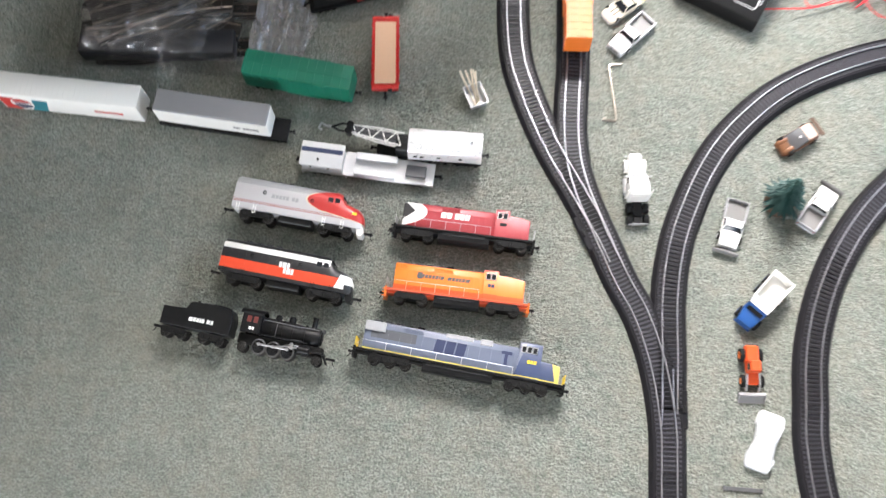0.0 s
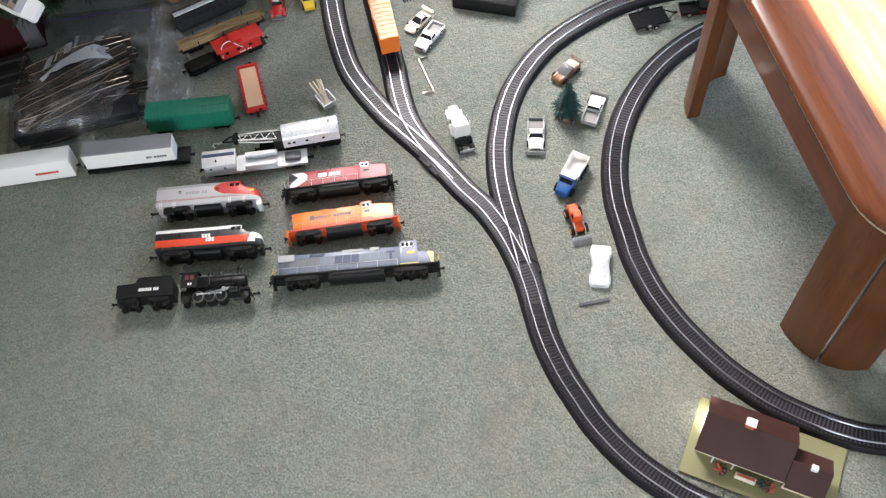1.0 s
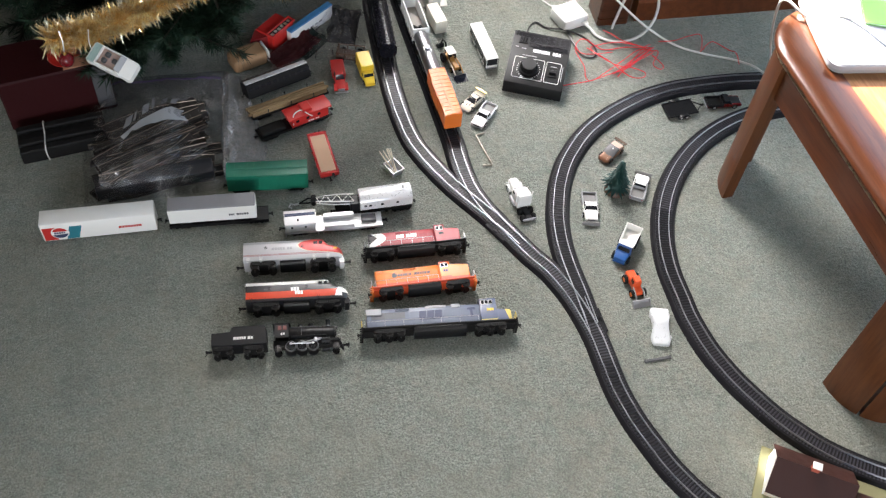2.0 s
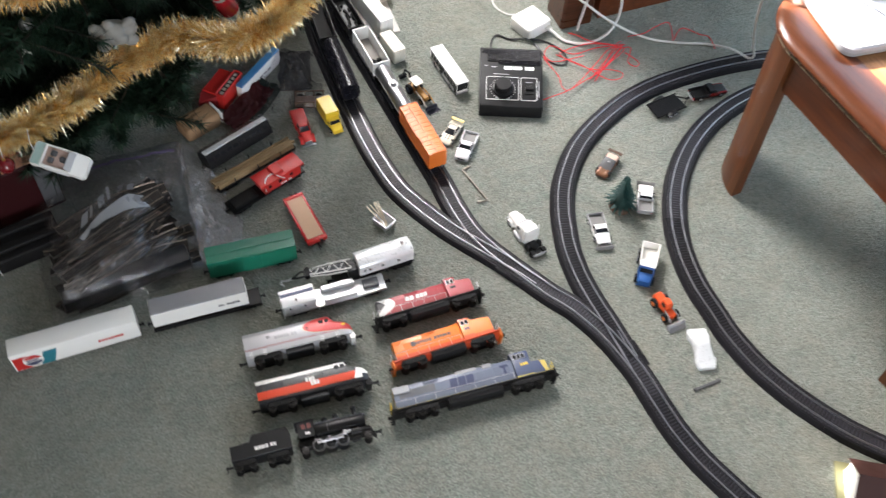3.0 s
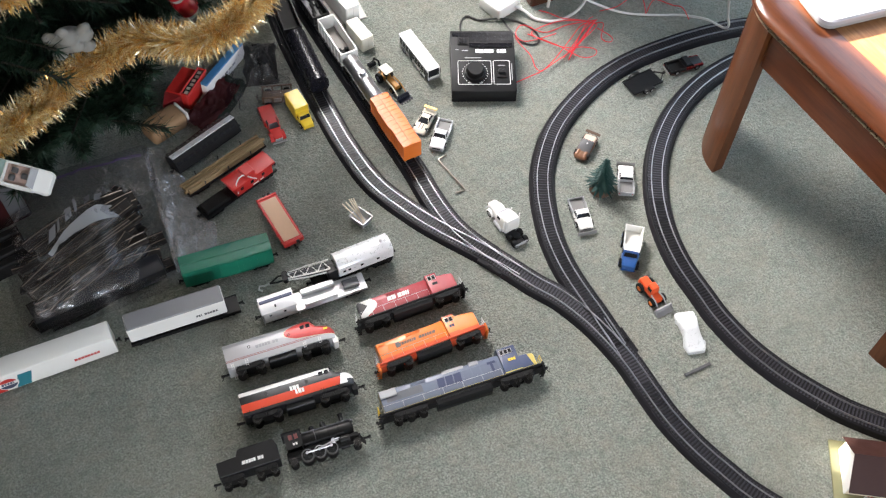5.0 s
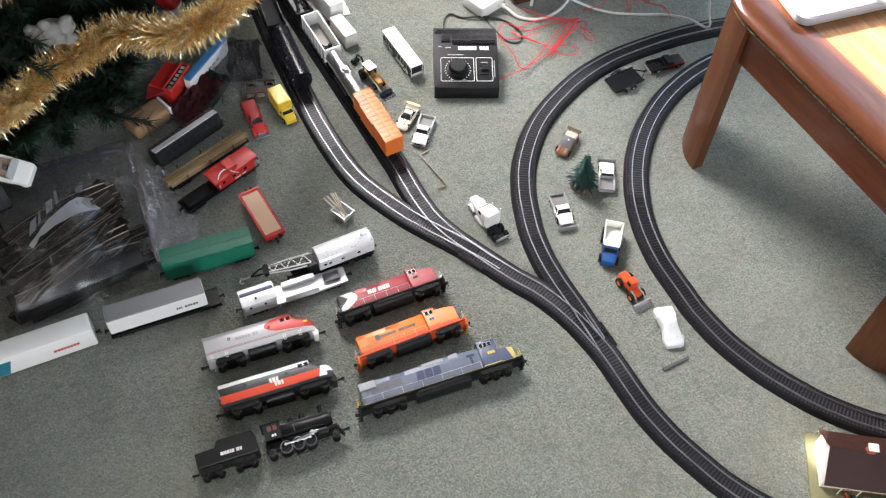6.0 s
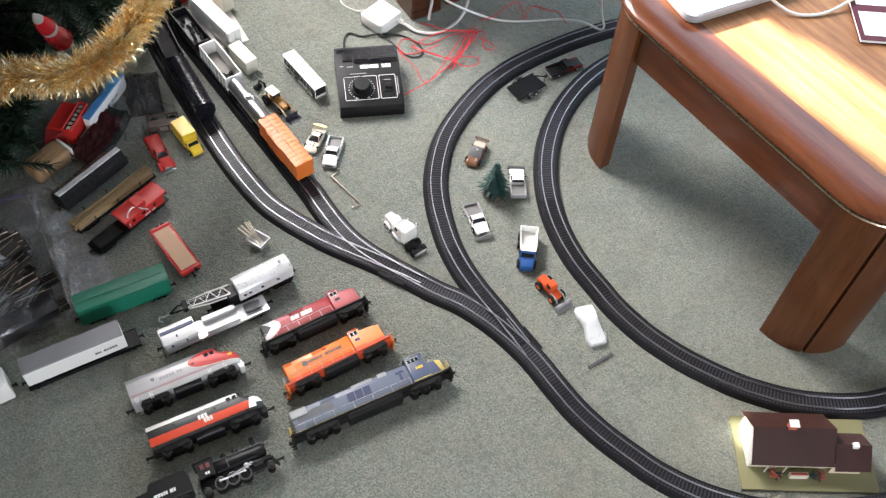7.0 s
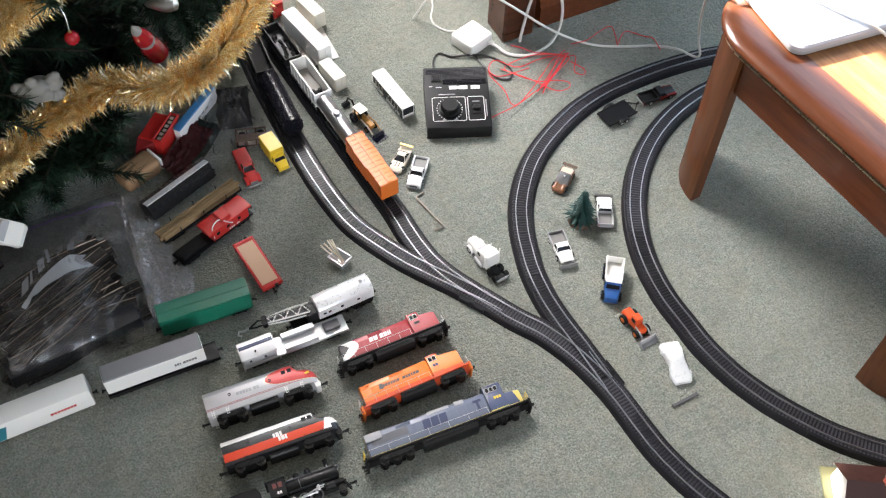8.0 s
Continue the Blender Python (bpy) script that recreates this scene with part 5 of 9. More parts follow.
def boom_tender(m):
    root = thing("tender_wagon", m, "silver model work wagon with tool house on carpet", "model wagon", "model wagons")
    half = 0.0800
    bm = bmesh.new()
    box(bm, -half, half, -0.0145, 0.0145, 0.0090, 0.0140, 0.0005)
    part("deck", bm, SILVER, root)
    for x in (-0.056, 0.056):
        bogie(root, x, 0.018, 2, 0.0050, 0.0102)
    for s in (1, -1):
        coupler(root, s * half, s, 0.0095, 0.008)
    bm = bmesh.new()
    box(bm, -half + 0.002, -0.030, -0.0140, 0.0140, 0.0140, 0.0335, 0.0005)
    house = part("tool_house", bm, SILVER, root, "silver tool house with dark openings")
    bm = bmesh.new()
    extrude(bm, [(-0.0155, 0.0330), (-0.0148, 0.0348), (0.0, 0.0372), (0.0148, 0.0348), (0.0155, 0.0330)], -half, -0.0285, "x")
    roof = part("roof", bm, SILVER, house)
    bm = bmesh.new()
    box(bm, -half + 0.001, -0.030, 0.0010, 0.0062, 0.0365, 0.0385, 0.0003)
    part("roof_slot", bm, NAVY, roof, "dark slot along the roof")
    bm = bmesh.new()
    rod(bm, (-0.058, -0.008, 0.0355), (-0.058, -0.008, 0.0400), 0.0012, n=8)
    part("stove_pipe", bm, BLACK, roof)
    for s in (1, -1):
        for x in (-0.070, -0.048):
            bm = bmesh.new()
            box(bm, x, x + 0.0035, *sorted((s * 0.0138, s * 0.0143)), 0.0235, 0.0275)
            part("window", bm, GLASS_DARK, house)
    for y0, y1 in ((-0.0140, -0.0075), (0.0060, 0.0140)):
        bm = bmesh.new()
        box(bm, -0.016, 0.034, y0, y1, 0.0140, 0.0225, 0.0005)
        part("side_box", bm, SILVER, root)
    bm = bmesh.new()
    box(bm, 0.046, 0.070, -0.0072, 0.0072, 0.0140, 0.0200, 0.0008)
    part("hatch", bm, MIDGREY, root, "dark grey hatch")
    for x in (-half + 0.001, -0.026):
        bm = bmesh.new()
        box(bm, x - 0.001, x + 0.001, -0.0150, -0.0140, 0.0045, 0.0140)
        part("step", bm, SILVER, root)
    bm = bmesh.new()
    box(bm, -0.0275, -0.0180, -0.0155, 0.0155, 0.0120, 0.0146)
    part("cross_sill", bm, SILVER, root)
    return root


boom_tender(at(-0.0748, 0.4639, 0, -5.5))


# ---- train on the siding and on the main line ----
def tank_car(m):
    root = thing("tank_wagon", m, "shiny silver model tank wagon on track", "model wagon", "model train on the siding")
    bm = bmesh.new()
    half = 0.0540
    lathe(bm, [(0.0001, -half - 0.003), (0.0080, -half - 0.002), (0.0132, -half + 0.002), (0.0138, -half + 0.005), (0.0138, half - 0.005), (0.0132, half - 0.002), (0.0080, half + 0.002), (0.0001, half + 0.003)], 28, 0, Matrix.Translation((0, 0, 0.0265)) @ Matrix.Rotation(radians(90), 4, "Y"))
    tank = part("tank", bm, CHROME, root, "shiny silver tank")
    for x in (-0.034, -0.012, 0.012, 0.034):
        bm = bmesh.new()
        lathe(bm, [(0.0138, -0.0008), (0.0142, -0.0008), (0.0142, 0.0008), (0.0138, 0.0008)], 28, 0, Matrix.Translation((x, 0, 0.0265)) @ Matrix.Rotation(radians(90), 4, "Y"))
        part("tank_band", bm, CHROME, tank)
    bm = bmesh.new()
    lathe(bm, [(0.0055, 0), (0.0055, 0.0052), (0.0060, 0.0056), (0.0040, 0.0070), (0.0001, 0.0072)], 18, 0, Matrix.Translation((0, 0, 0.0390)))
    part("dome", bm, CHROME, tank)
    bm = bmesh.new()
    box(bm, -0.0075, 0.0075, -0.0070, 0.0070, 0.0388, 0.0396, 0.0003)
    part("dome_walk", bm, SILVER, tank)
    rail_line(tank, [(-half, -0.0150, 0.0285), (half, -0.0150, 0.0285)], [], 0, 0.0004, MIDGREY)
    rail_line(tank, [(-half, 0.0150, 0.0285), (half, 0.0150, 0.0285)], [], 0, 0.0004, MIDGREY)
    bm = bmesh.new()
    box(bm, -half - 0.004, half + 0.004, -0.0050, 0.0050, 0.0095, 0.0135)
    box(bm, -half - 0.006, -half + 0.004, -0.0130, 0.0130, 0.0105, 0.0130)
    box(bm, half - 0.004, half + 0.006, -0.0130, 0.0130, 0.0105, 0.0130)
    part("underframe", bm, BLACK_MATT, root)
    for x in (-0.040, 0.040):
        bogie(root, x, 0.018, 2, 0.0050, 0.0102)
    for s in (1, -1):
        coupler(root, s * (half + 0.005), s, 0.0095, 0.005)
    return root


tank_car(at(0.1705, 0.8028, RAIL_TOP, 90.0))


def gondola(m, label, half, material, inside, group, z1=0.034):
    """An open wagon with thin walls, ribs and a floor."""
    root = thing("gondola_wagon", m, label, "model wagon", group)
    w = 0.0152
    bm = bmesh.new()
    box(bm, -half, half, -w, w, 0.0110, 0.0135, 0.0003)
    floor_part = part("floor_pan", bm, inside, root)
    for s in (1, -1):
        bm = bmesh.new()
        box(bm, -half, half, *sorted((s * w, s * (w - 0.0014))), 0.0135, z1)
        box(bm, -half - 0.0006, half + 0.0006, *sorted((s * (w + 0.0008), s * (w - 0.0016))), z1, z1 + 0.0012, 0.0003)
        for k in range(8):
            x = -half + 0.002 + (2 * half - 0.004) * k / 7
            box(bm, x - 0.0006, x + 0.0006, *sorted((s * w, s * (w + 0.0012))), 0.0112, z1)
        part("side_wall", bm, material, root)
        bm = bmesh.new()
        box(bm, *sorted((s * half, s * (half - 0.0014))), -w + 0.0015, w - 0.0015, 0.0135, z1)
        box(bm, *sorted((s * (half + 0.0006), s * (half - 0.0018))), -w + 0.0017, w - 0.0017, z1, z1 + 0.0012, 0.0003)
        part("end_wall", bm, material, root)
    bm = bmesh.new()
    box(bm, -half + 0.003, half - 0.003, -0.0050, 0.0050, 0.0085, 0.0110)
    part("underframe", bm, BLACK_MATT, root)
    for x in (-half * 0.66, half * 0.66):
        bogie(root, x, 0.018, 2, 0.0050, 0.0102)
    for s in (1, -1):
        coupler(root, s * half, s, 0.0095, 0.005)
    return root


GONDOLA_LINING = paint("dull_grey_brown_lining", (0.24, 0.22, 0.20), 0.6, 0, 0.35, 90)
SIDING_TRAIN = "model train on the siding"
white_gondola = gondola(at(0.1725, 0.9080, RAIL_TOP, 90.0), "white open model hopper wagon on track", 0.0490, WHITE, GONDOLA_LINING, SIDING_TRAIN, z1=0.040)
bm = bmesh.new()
for i in range(26):
    x, y = random.uniform(-0.044, -0.012), random.uniform(-0.011, 0.009)
    s = random.uniform(0.003, 0.007)
    box(bm, x, x + s, y, y + s, 0.0136, 0.0136 + s * random.uniform(0.6, 1.6), 0.001)
part("scrap_load", bm, BLACK_MATT, white_gondola, "dark scraps lying inside")
black_gondola = gondola(at(0.1710, 1.0223, RAIL_TOP, 90.0), "black open model gondola with loose load on track", 0.0490, BLACK, MIDGREY, SIDING_TRAIN, z1=0.030)
bm = bmesh.new()
for i in range(16):
    x, y = random.uniform(-0.044, 0.030), random.uniform(-0.011, 0.006)
    rod(bm, (x, y, 0.0165), (x + random.uniform(0.006, 0.016), y + random.uniform(-0.004, 0.004), 0.0175), 0.0024, n=8)
part("wheel_load", bm, BLACK_MATT, black_gondola, "black loose fittings inside")


def switcher(m):
    root = thing("diesel_locomotive", m, "small black model switcher locomotive on track", "model locomotive", SIDING_TRAIN)
    bm = bmesh.new()
    box(bm, -0.055, 0.055, -0.0145, 0.0145, 0.0120, 0.0155, 0.0005)
    part("walkway", bm, BLACK_MATT, root)
    bm = bmesh.new()
    hood_body(bm, -0.018, 0.050, 0.0100, 0.0155, 0.0370)
    hood = part("long_hood", bm, BLACK, root)
    for k in range(3):
        roof_fan(hood, 0.004 + 0.016 * k, 0.0374, 0.0052, BLACK)
    bm = bmesh.new()
    loft(bm, [[(x, a, b) for a, b in side_profile(0.0140, 0.0155, 0.0440, 0.0014)] for x in (-0.045, -0.018)])
    cab = part("cab", bm, BLACK, root)
    for s in (1, -1):
        bm = bmesh.new()
        box(bm, -0.040, -0.023, *sorted((s * 0.0138, s * 0.0144)), 0.0320, 0.0395, 0.0004)
        part("window", bm, GLASS_DARK, cab)
    for x in (-0.035, 0.035):
        bogie(root, x, 0.024, 2, 0.0055, 0.0104)
    for s in (1, -1):
        coupler(root, s * 0.055, s, 0.0095, 0.006)
        rail_line(root, [(s * 0.054, -0.0135, 0.024), (s * 0.054, 0.0135, 0.024)], [(s * 0.054, y, 0.024) for y in (-0.0135, -0.005, 0.005, 0.0135)], 0.0155)
    return root


switcher(at(0.1721, 1.1358, RAIL_TOP, 90.0))


def covered_hopper(m, label, material, half=0.0600):
    root = thing("hopper_wagon", m, label, "model wagon", "model train on the main line")
    bm = bmesh.new()
    side = [(-0.0110, 0.0100), (0.0110, 0.0100), (0.0158, 0.0180), (0.0160, 0.0310)]
    crown = [(0.0160 * math.cos(radians(a)), 0.0310 + 0.0125 * math.sin(radians(a))) for a in range(15, 180, 15)]
    loft(bm, [[(x, a, b) for a, b in side + crown + [(-0.0160, 0.0310), (-0.0158, 0.0180)]] for x in (-half, half)])
    body = part("body", bm, material, root)
    for y, z in ((-0.0098, 0.0410), (0.0, 0.0434), (0.0098, 0.0410)):
        bm = bmesh.new()
        tube(bm, [(-half + 0.003, y, z), (half - 0.003, y, z)], 0.0008, 6)
        part("hatch_rail", bm, material, body)
    for k in range(6):
        bm = bmesh.new()
        lathe(bm, [(0.0036, 0.0), (0.0034, 0.0012), (0.0001, 0.0015)], 14, 0, Matrix.Translation((-half + 0.010 + k * (2 * half - 0.020) / 5, 0.0, 0.0431)))
        part("roof_hatch", bm, material, body)
    for s in (1, -1):
        for k in range(9):
            bm = bmesh.new()
            x = -half + 0.003 + (2 * half - 0.006) * k / 8
            box(bm, x - 0.0005, x + 0.0005, *sorted((s * 0.0156, s * 0.0168)), 0.0180, 0.0320)
            part("side_post", bm, material, body)
    bm = bmesh.new()
    box(bm, -half + 0.002, half - 0.002, -0.0050, 0.0050, 0.0075, 0.0100)
    part("underframe", bm, BLACK_MATT, root)
    for x in (-half * 0.7, half * 0.7):
        bogie(root, x, 0.018, 2, 0.0050, 0.0102)
    for s in (1, -1):
        coupler(root, s * half, s, 0.0095, 0.006)
    return root


covered_hopper(at(0.1065, 0.8882, RAIL_TOP, 85.0), "glossy black model hopper wagon on track", GLOSS_BLACK, 0.0630)
far_gondola = gondola(at(0.1216, 1.0269, RAIL_TOP, 82.0), "black open model wagon on track", 0.0640, BLACK, BLACK_MATT, "model train on the main line", z1=0.033)


# ---- toy road vehicles ----
def road_wheel(parent, x, y, r, wide, s, hub=SILVER):
    bm = bmesh.new()
    m = Matrix.Translation((x, y, r)) @ Matrix.Rotation(radians(-90 * s), 4, "X")
    lathe(bm, [(0.0001, -wide), (r * 0.9, -wide), (r, -wide * 0.8), (r, -wide * 0.15), (r * 0.9, 0.0), (r * 0.62, 0.0), (r * 0.58, -wide * 0.2), (0.0001, -wide * 0.2)], 16, 0, m)
    tyre = part("wheel", bm, RUBBER, parent)
    bm = bmesh.new()
    lathe(bm, [(r * 0.57, -wide * 0.25), (r * 0.54, -wide * 0.02), (r * 0.2, -wide * 0.15), (r * 0.16, 0.0), (0.0001, 0.0)], 12, 0, m)
    part("hub", bm, hub, tyre)
    return tyre


def shell(bm, stations, mi=0):
    """A rounded body lofted along x from (x, half width, bottom, top, top inset)."""
    secs = []
    for x, w, z0, z1, inset in stations:
        secs.append([(x, -w * 0.92, z0), (x, w * 0.92, z0), (x, w, z0 + (z1 - z0) * 0.25), (x, w, z0 + (z1 - z0) * 0.62), (x, w - inset * 0.35, z1 - (z1 - z0) * 0.10), (x, w - inset, z1), (x, -w + inset, z1), (x, -w + inset * 0.35, z1 - (z1 - z0) * 0.10), (x, -w, z0 + (z1 - z0) * 0.62), (x, -w, z0 + (z1 - z0) * 0.25)])
    return loft(bm, secs, mi)


def greenhouse(parent, stations, roof, body_mat, name="cabin"):
    """Dark windows under a painted roof panel with corner posts."""
    bm = bmesh.new()
    shell(bm, stations)
    cabin = part(name, bm, GLASS_DARK, parent, "dark tinted windows")
    bm = bmesh.new()
    x0, x1, w, z = roof
    loft(bm, [[(x0, -w, z - 0.0006), (x1, -w * 0.95, z - 0.0006), (x1, w * 0.95, z - 0.0006), (x0, w, z - 0.0006)], [(x0 + 0.0003, -w * 0.98, z + 0.0007), (x1 - 0.0003, -w * 0.93, z + 0.0007), (x1 - 0.0003, w * 0.93, z + 0.0007), (x0 + 0.0003, w * 0.98, z + 0.0007)]])
    part("roof", bm, body_mat, cabin)
    bm = bmesh.new()
    a, b = stations[0], stations[-1]
    for s in (1, -1):
        tube(bm, [(x0, s * w * 0.98, z), (a[0], s * (a[1]), a[3] * 0.5 + a[2] * 0.5)], 0.0006, 5)
        tube(bm, [(x1, s * w * 0.95, z), (b[0], s * (b[1]), b[3] * 0.5 + b[2] * 0.5)], 0.0006, 5)
        tube(bm, [((x0 + x1) / 2, s * w, z), ((x0 + x1) / 2, s * (w + 0.0016), a[2] + 0.001)], 0.0005, 5)
    part("window_posts", bm, body_mat, cabin)
    return cabin


def lamps(parent, x, y, z, material=CHROME, r=0.0013, s=1):
    for side in (1, -1):
        bm = bmesh.new()
        lathe(bm, [(r, 0), (r, 0.0005), (r * 0.6, 0.0009), (0.0001, 0.001)], 10, 0, Matrix.Translation((x, side * y, z)) @ Matrix.Rotation(radians(90 * s), 4, "Y"))
        part("headlight" if s > 0 else "tail_light", bm, material if s > 0 else RED, parent)


def bumper(parent, x, w, z, material=CHROME):
    bm = bmesh.new()
    box(bm, x - 0.0008, x + 0.0008, -w, w, z - 0.0010, z + 0.0010, 0.0004)
    part("bumper", bm, material, parent)


def toy_pickup(m, label, half, w, paint_mat, plow=False, roof_mat=None, bed_mat=None, side_mat=None, nose=0.94, grille=MIDGREY, flank=None):
    root = thing("toy_pickup", m, label, "toy truck", "toy road vehicles")
    k = half / 0.030
    side_mat = side_mat or paint_mat
    bm = bmesh.new()
    shell(bm, [(-half + 0.0012, w * 0.96, 0.0036, 0.0062, 0.0002), (-0.002 * k, w * 0.96, 0.0036, 0.0062, 0.0002), (-0.0018 * k, w * 0.97, 0.0036, 0.0112, 0.0008), (0.011 * k, w * 0.97, 0.0036, 0.0114, 0.0010), (half - 0.005, w * nose, 0.0036, 0.0106, 0.0012), (half - 0.0008, w * nose * 0.97, 0.0038, 0.0096, 0.0012), (half, w * nose * 0.93, 0.0044, 0.0086, 0.001)])
    body = part("body", bm, flank or paint_mat, root)
    bm = bmesh.new()
    shell(bm, [(0.0112 * k, w * nose * 0.78, 0.0100, 0.0124, 0.0012), (half - 0.006, w * nose * 0.74, 0.0096, 0.0119, 0.0014), (half - 0.0012, w * nose * 0.66, 0.0080, 0.0102, 0.0012)])
    part("bonnet", bm, paint_mat, body)
    for s in (1, -1):
        bm = bmesh.new()
        box(bm, -half, -0.0016 * k, *sorted((s * w, s * (w - 0.0020))), 0.0056, 0.0120, 0.0004)
        part("bed_side", bm, side_mat, body)
        bm = bmesh.new()
        arc = [(-half * 0.58 + 0.0064 * math.cos(radians(a)), 0.0050 + 0.0062 * math.sin(radians(a))) for a in range(0, 181, 20)]
        extrude(bm, arc + [(x * 1.0, z - 0.0009) for x, z in reversed(arc)], *sorted((s * (w - 0.0004), s * (w + 0.0007))))
        part("wheel_arch", bm, side_mat, body)
        bm = bmesh.new()
        box(bm, 0.0098 * k, 0.0106 * k, *sorted((s * w * 0.97, s * (w + 0.0018))), 0.0116, 0.0132, 0.0003)
        part("mirror", bm, BLACK, body)
    bm = bmesh.new()
    box(bm, -half, -half + 0.0014, -w + 0.0020, w - 0.0020, 0.0056, 0.0116, 0.0004)
    part("tailgate", bm, side_mat, body)
    bm = bmesh.new()
    box(bm, -0.0034 * k, -0.0018 * k, -w + 0.0020, w - 0.0020, 0.0062, 0.0122, 0.0003)
    part("bed_front", bm, side_mat, body)
    bm = bmesh.new()
    box(bm, -half + 0.0015, -0.0034 * k, -w + 0.0021, w - 0.0021, 0.0062, 0.0067)
    part("bed_floor", bm, bed_mat or MIDGREY, body)
    greenhouse(root, [(-0.0026 * k, w * 0.90, 0.0108, 0.0125, 0.0004), (-0.0014 * k, w * 0.88, 0.0108, 0.0176, 0.0018), (0.0066 * k, w * 0.86, 0.0108, 0.0176, 0.0020), (0.0118 * k, w * 0.88, 0.0108, 0.0116, 0.0004)], (-0.0018 * k, 0.0070 * k, w * 0.76, 0.0177), roof_mat or paint_mat)
    for x in (-half * 0.58, half * 0.60):
        for s in (1, -1):
            road_wheel(root, x, s * (w + 0.0006), 0.0050, 0.0025, s)
    bumper(root, half + 0.0004, w * 0.92, 0.0048)
    bumper(root, -half - 0.0004, w * 0.9, 0.0048)
    bm = bmesh.new()
    box(bm, half - 0.0004, half + 0.0006, -w * 0.50, w * 0.50, 0.0058, 0.0084, 0.0003)
    part("grille", bm, grille, body)
    lamps(body, half - 0.0002, w * 0.68, 0.0072)
    lamps(body, -half, w * 0.8, 0.0080, s=-1, r=0.0009)
    bm = bmesh.new()
    box(bm, -half * 0.9, half * 0.9, -w * 0.7, w * 0.7, 0.0026, 0.0040)
    part("chassis", bm, BLACK_MATT, root)
    if plow:
        bm = bmesh.new()
        arc = [(half + 0.0062 - 0.0030 * math.sin(math.pi * i / 8), 0.0008 + 0.0085 * i / 8) for i in range(9)]
        extrude(bm, arc + [(x + 0.0008, z) for x, z in reversed(arc)], -w - 0.002, w + 0.002)
        box(bm, half, half + 0.004, -0.002, 0.002, 0.0030, 0.0045)
        part("plough_blade", bm, DULL_GREY, root, "dull grey snow plough blade")
    return root


def toy_car(m, label, half, w, paint_mat, stripe=None, wing=False, roof_mat=None, high=0.0):
    root = thing("toy_car", m, label, "toy car", "toy road vehicles")
    k = half / 0.030
    bm = bmesh.new()
    shell(bm, [(-half, w * 0.84, 0.0046, 0.0088, 0.0010), (-half + 0.002, w * 0.95, 0.0034, 0.0102 + high, 0.0014), (-0.014 * k, w, 0.0030, 0.0104 + high, 0.0016), (0.008 * k, w, 0.0030, 0.0100 + high, 0.0016), (0.022 * k, w * 0.97, 0.0030, 0.0090, 0.0018), (half - 0.002, w * 0.88, 0.0034, 0.0074, 0.0014), (half, w * 0.72, 0.0044, 0.0062, 0.0010)])
    body = part("body", bm, paint_mat, root)
    greenhouse(root, [(-0.0175 * k, w * 0.82, 0.0100 + high, 0.0108 + high, 0.0004), (-0.0110 * k, w * 0.80, 0.0100 + high, 0.0152 + high, 0.0022), (-0.0015 * k, w * 0.80, 0.0098 + high, 0.0154 + high, 0.0022), (0.0085 * k, w * 0.82, 0.0096 + high, 0.0102 + high, 0.0004)], (-0.0112 * k, -0.0010 * k, w * 0.62, 0.0155 + high), roof_mat or paint_mat)
    for x in (-half * 0.58, half * 0.60):
        for s in (1, -1):
            road_wheel(root, x, s * (w + 0.0002), 0.0048, 0.0042, s)
    lamps(body, half - 0.0010, w * 0.58, 0.0060)
    bumper(root, half + 0.0002, w * 0.72, 0.0046)
    bumper(root, -half - 0.0002, w * 0.8, 0.0050)
    bm = bmesh.new()
    box(bm, -half * 0.9, half * 0.9, -w * 0.7, w * 0.7, 0.0022, 0.0034)
    part("chassis", bm, BLACK_MATT, root)
    if stripe:
        for y in (-0.0032, 0.0022):
            bm = bmesh.new()
            loft(bm, [[(0.0090 * k, y, 0.0099), (0.0090 * k, y + 0.0012, 0.0099), (0.0090 * k, y + 0.0012, 0.0104), (0.0090 * k, y, 0.0104)], [(0.0215 * k, y, 0.0089), (0.0215 * k, y + 0.0012, 0.0089), (0.0215 * k, y + 0.0012, 0.0094), (0.0215 * k, y, 0.0094)]])
            part("bonnet_stripe", bm, stripe, body)
    if wing:
        bm = bmesh.new()
        box(bm, -half - 0.001, -half + 0.004, -w, w, 0.0150, 0.0160, 0.0004)
        for s in (1, -1):
            box(bm, -half + 0.0005, -half + 0.0025, *sorted((s * w * 0.7, s * w * 0.62)), 0.0090, 0.0150)
        part("rear_wing", bm, BROWN if wing is True else wing, root)
    return root


toy_car(at(0.2332, 0.6977, 0, 218), "cream toy car with dark bonnet stripes beside a pickup", 0.0270, 0.0120, CREAM, BROWN, GOLD)
toy_pickup(at(0.2439, 0.6590, 0, 227), "silver toy pickup with an empty bed on carpet", 0.0320, 0.0130, SILVER, bed_mat=DULL_GREY, grille=BLACK)
toy_pickup(at(0.4640, 0.4356, 0, 56), "white toy pickup with grey bed beside toy tree", 0.0290, 0.0130, WHITE, True, bed_mat=DULL_GREY, side_mat=GREY)
toy_pickup(at(0.3624, 0.4126, 0, 255), "white toy pickup with a grey bed and a snow plough", 0.0300, 0.0135, WHITE, True, WHITE, DULL_GREY, GREY, 0.84)
toy_pickup(at(0.7038, 0.6042, 0, -7), "dark toy pickup with red flanks and open bed on carpet", 0.0340, 0.0130, BLACK, False, BLACK, BLACK_MATT, BLACK, grille=CHROME, flank=paint("crimson_metal_paint", (0.20, 0.012, 0.012), 0.25, 0.2))


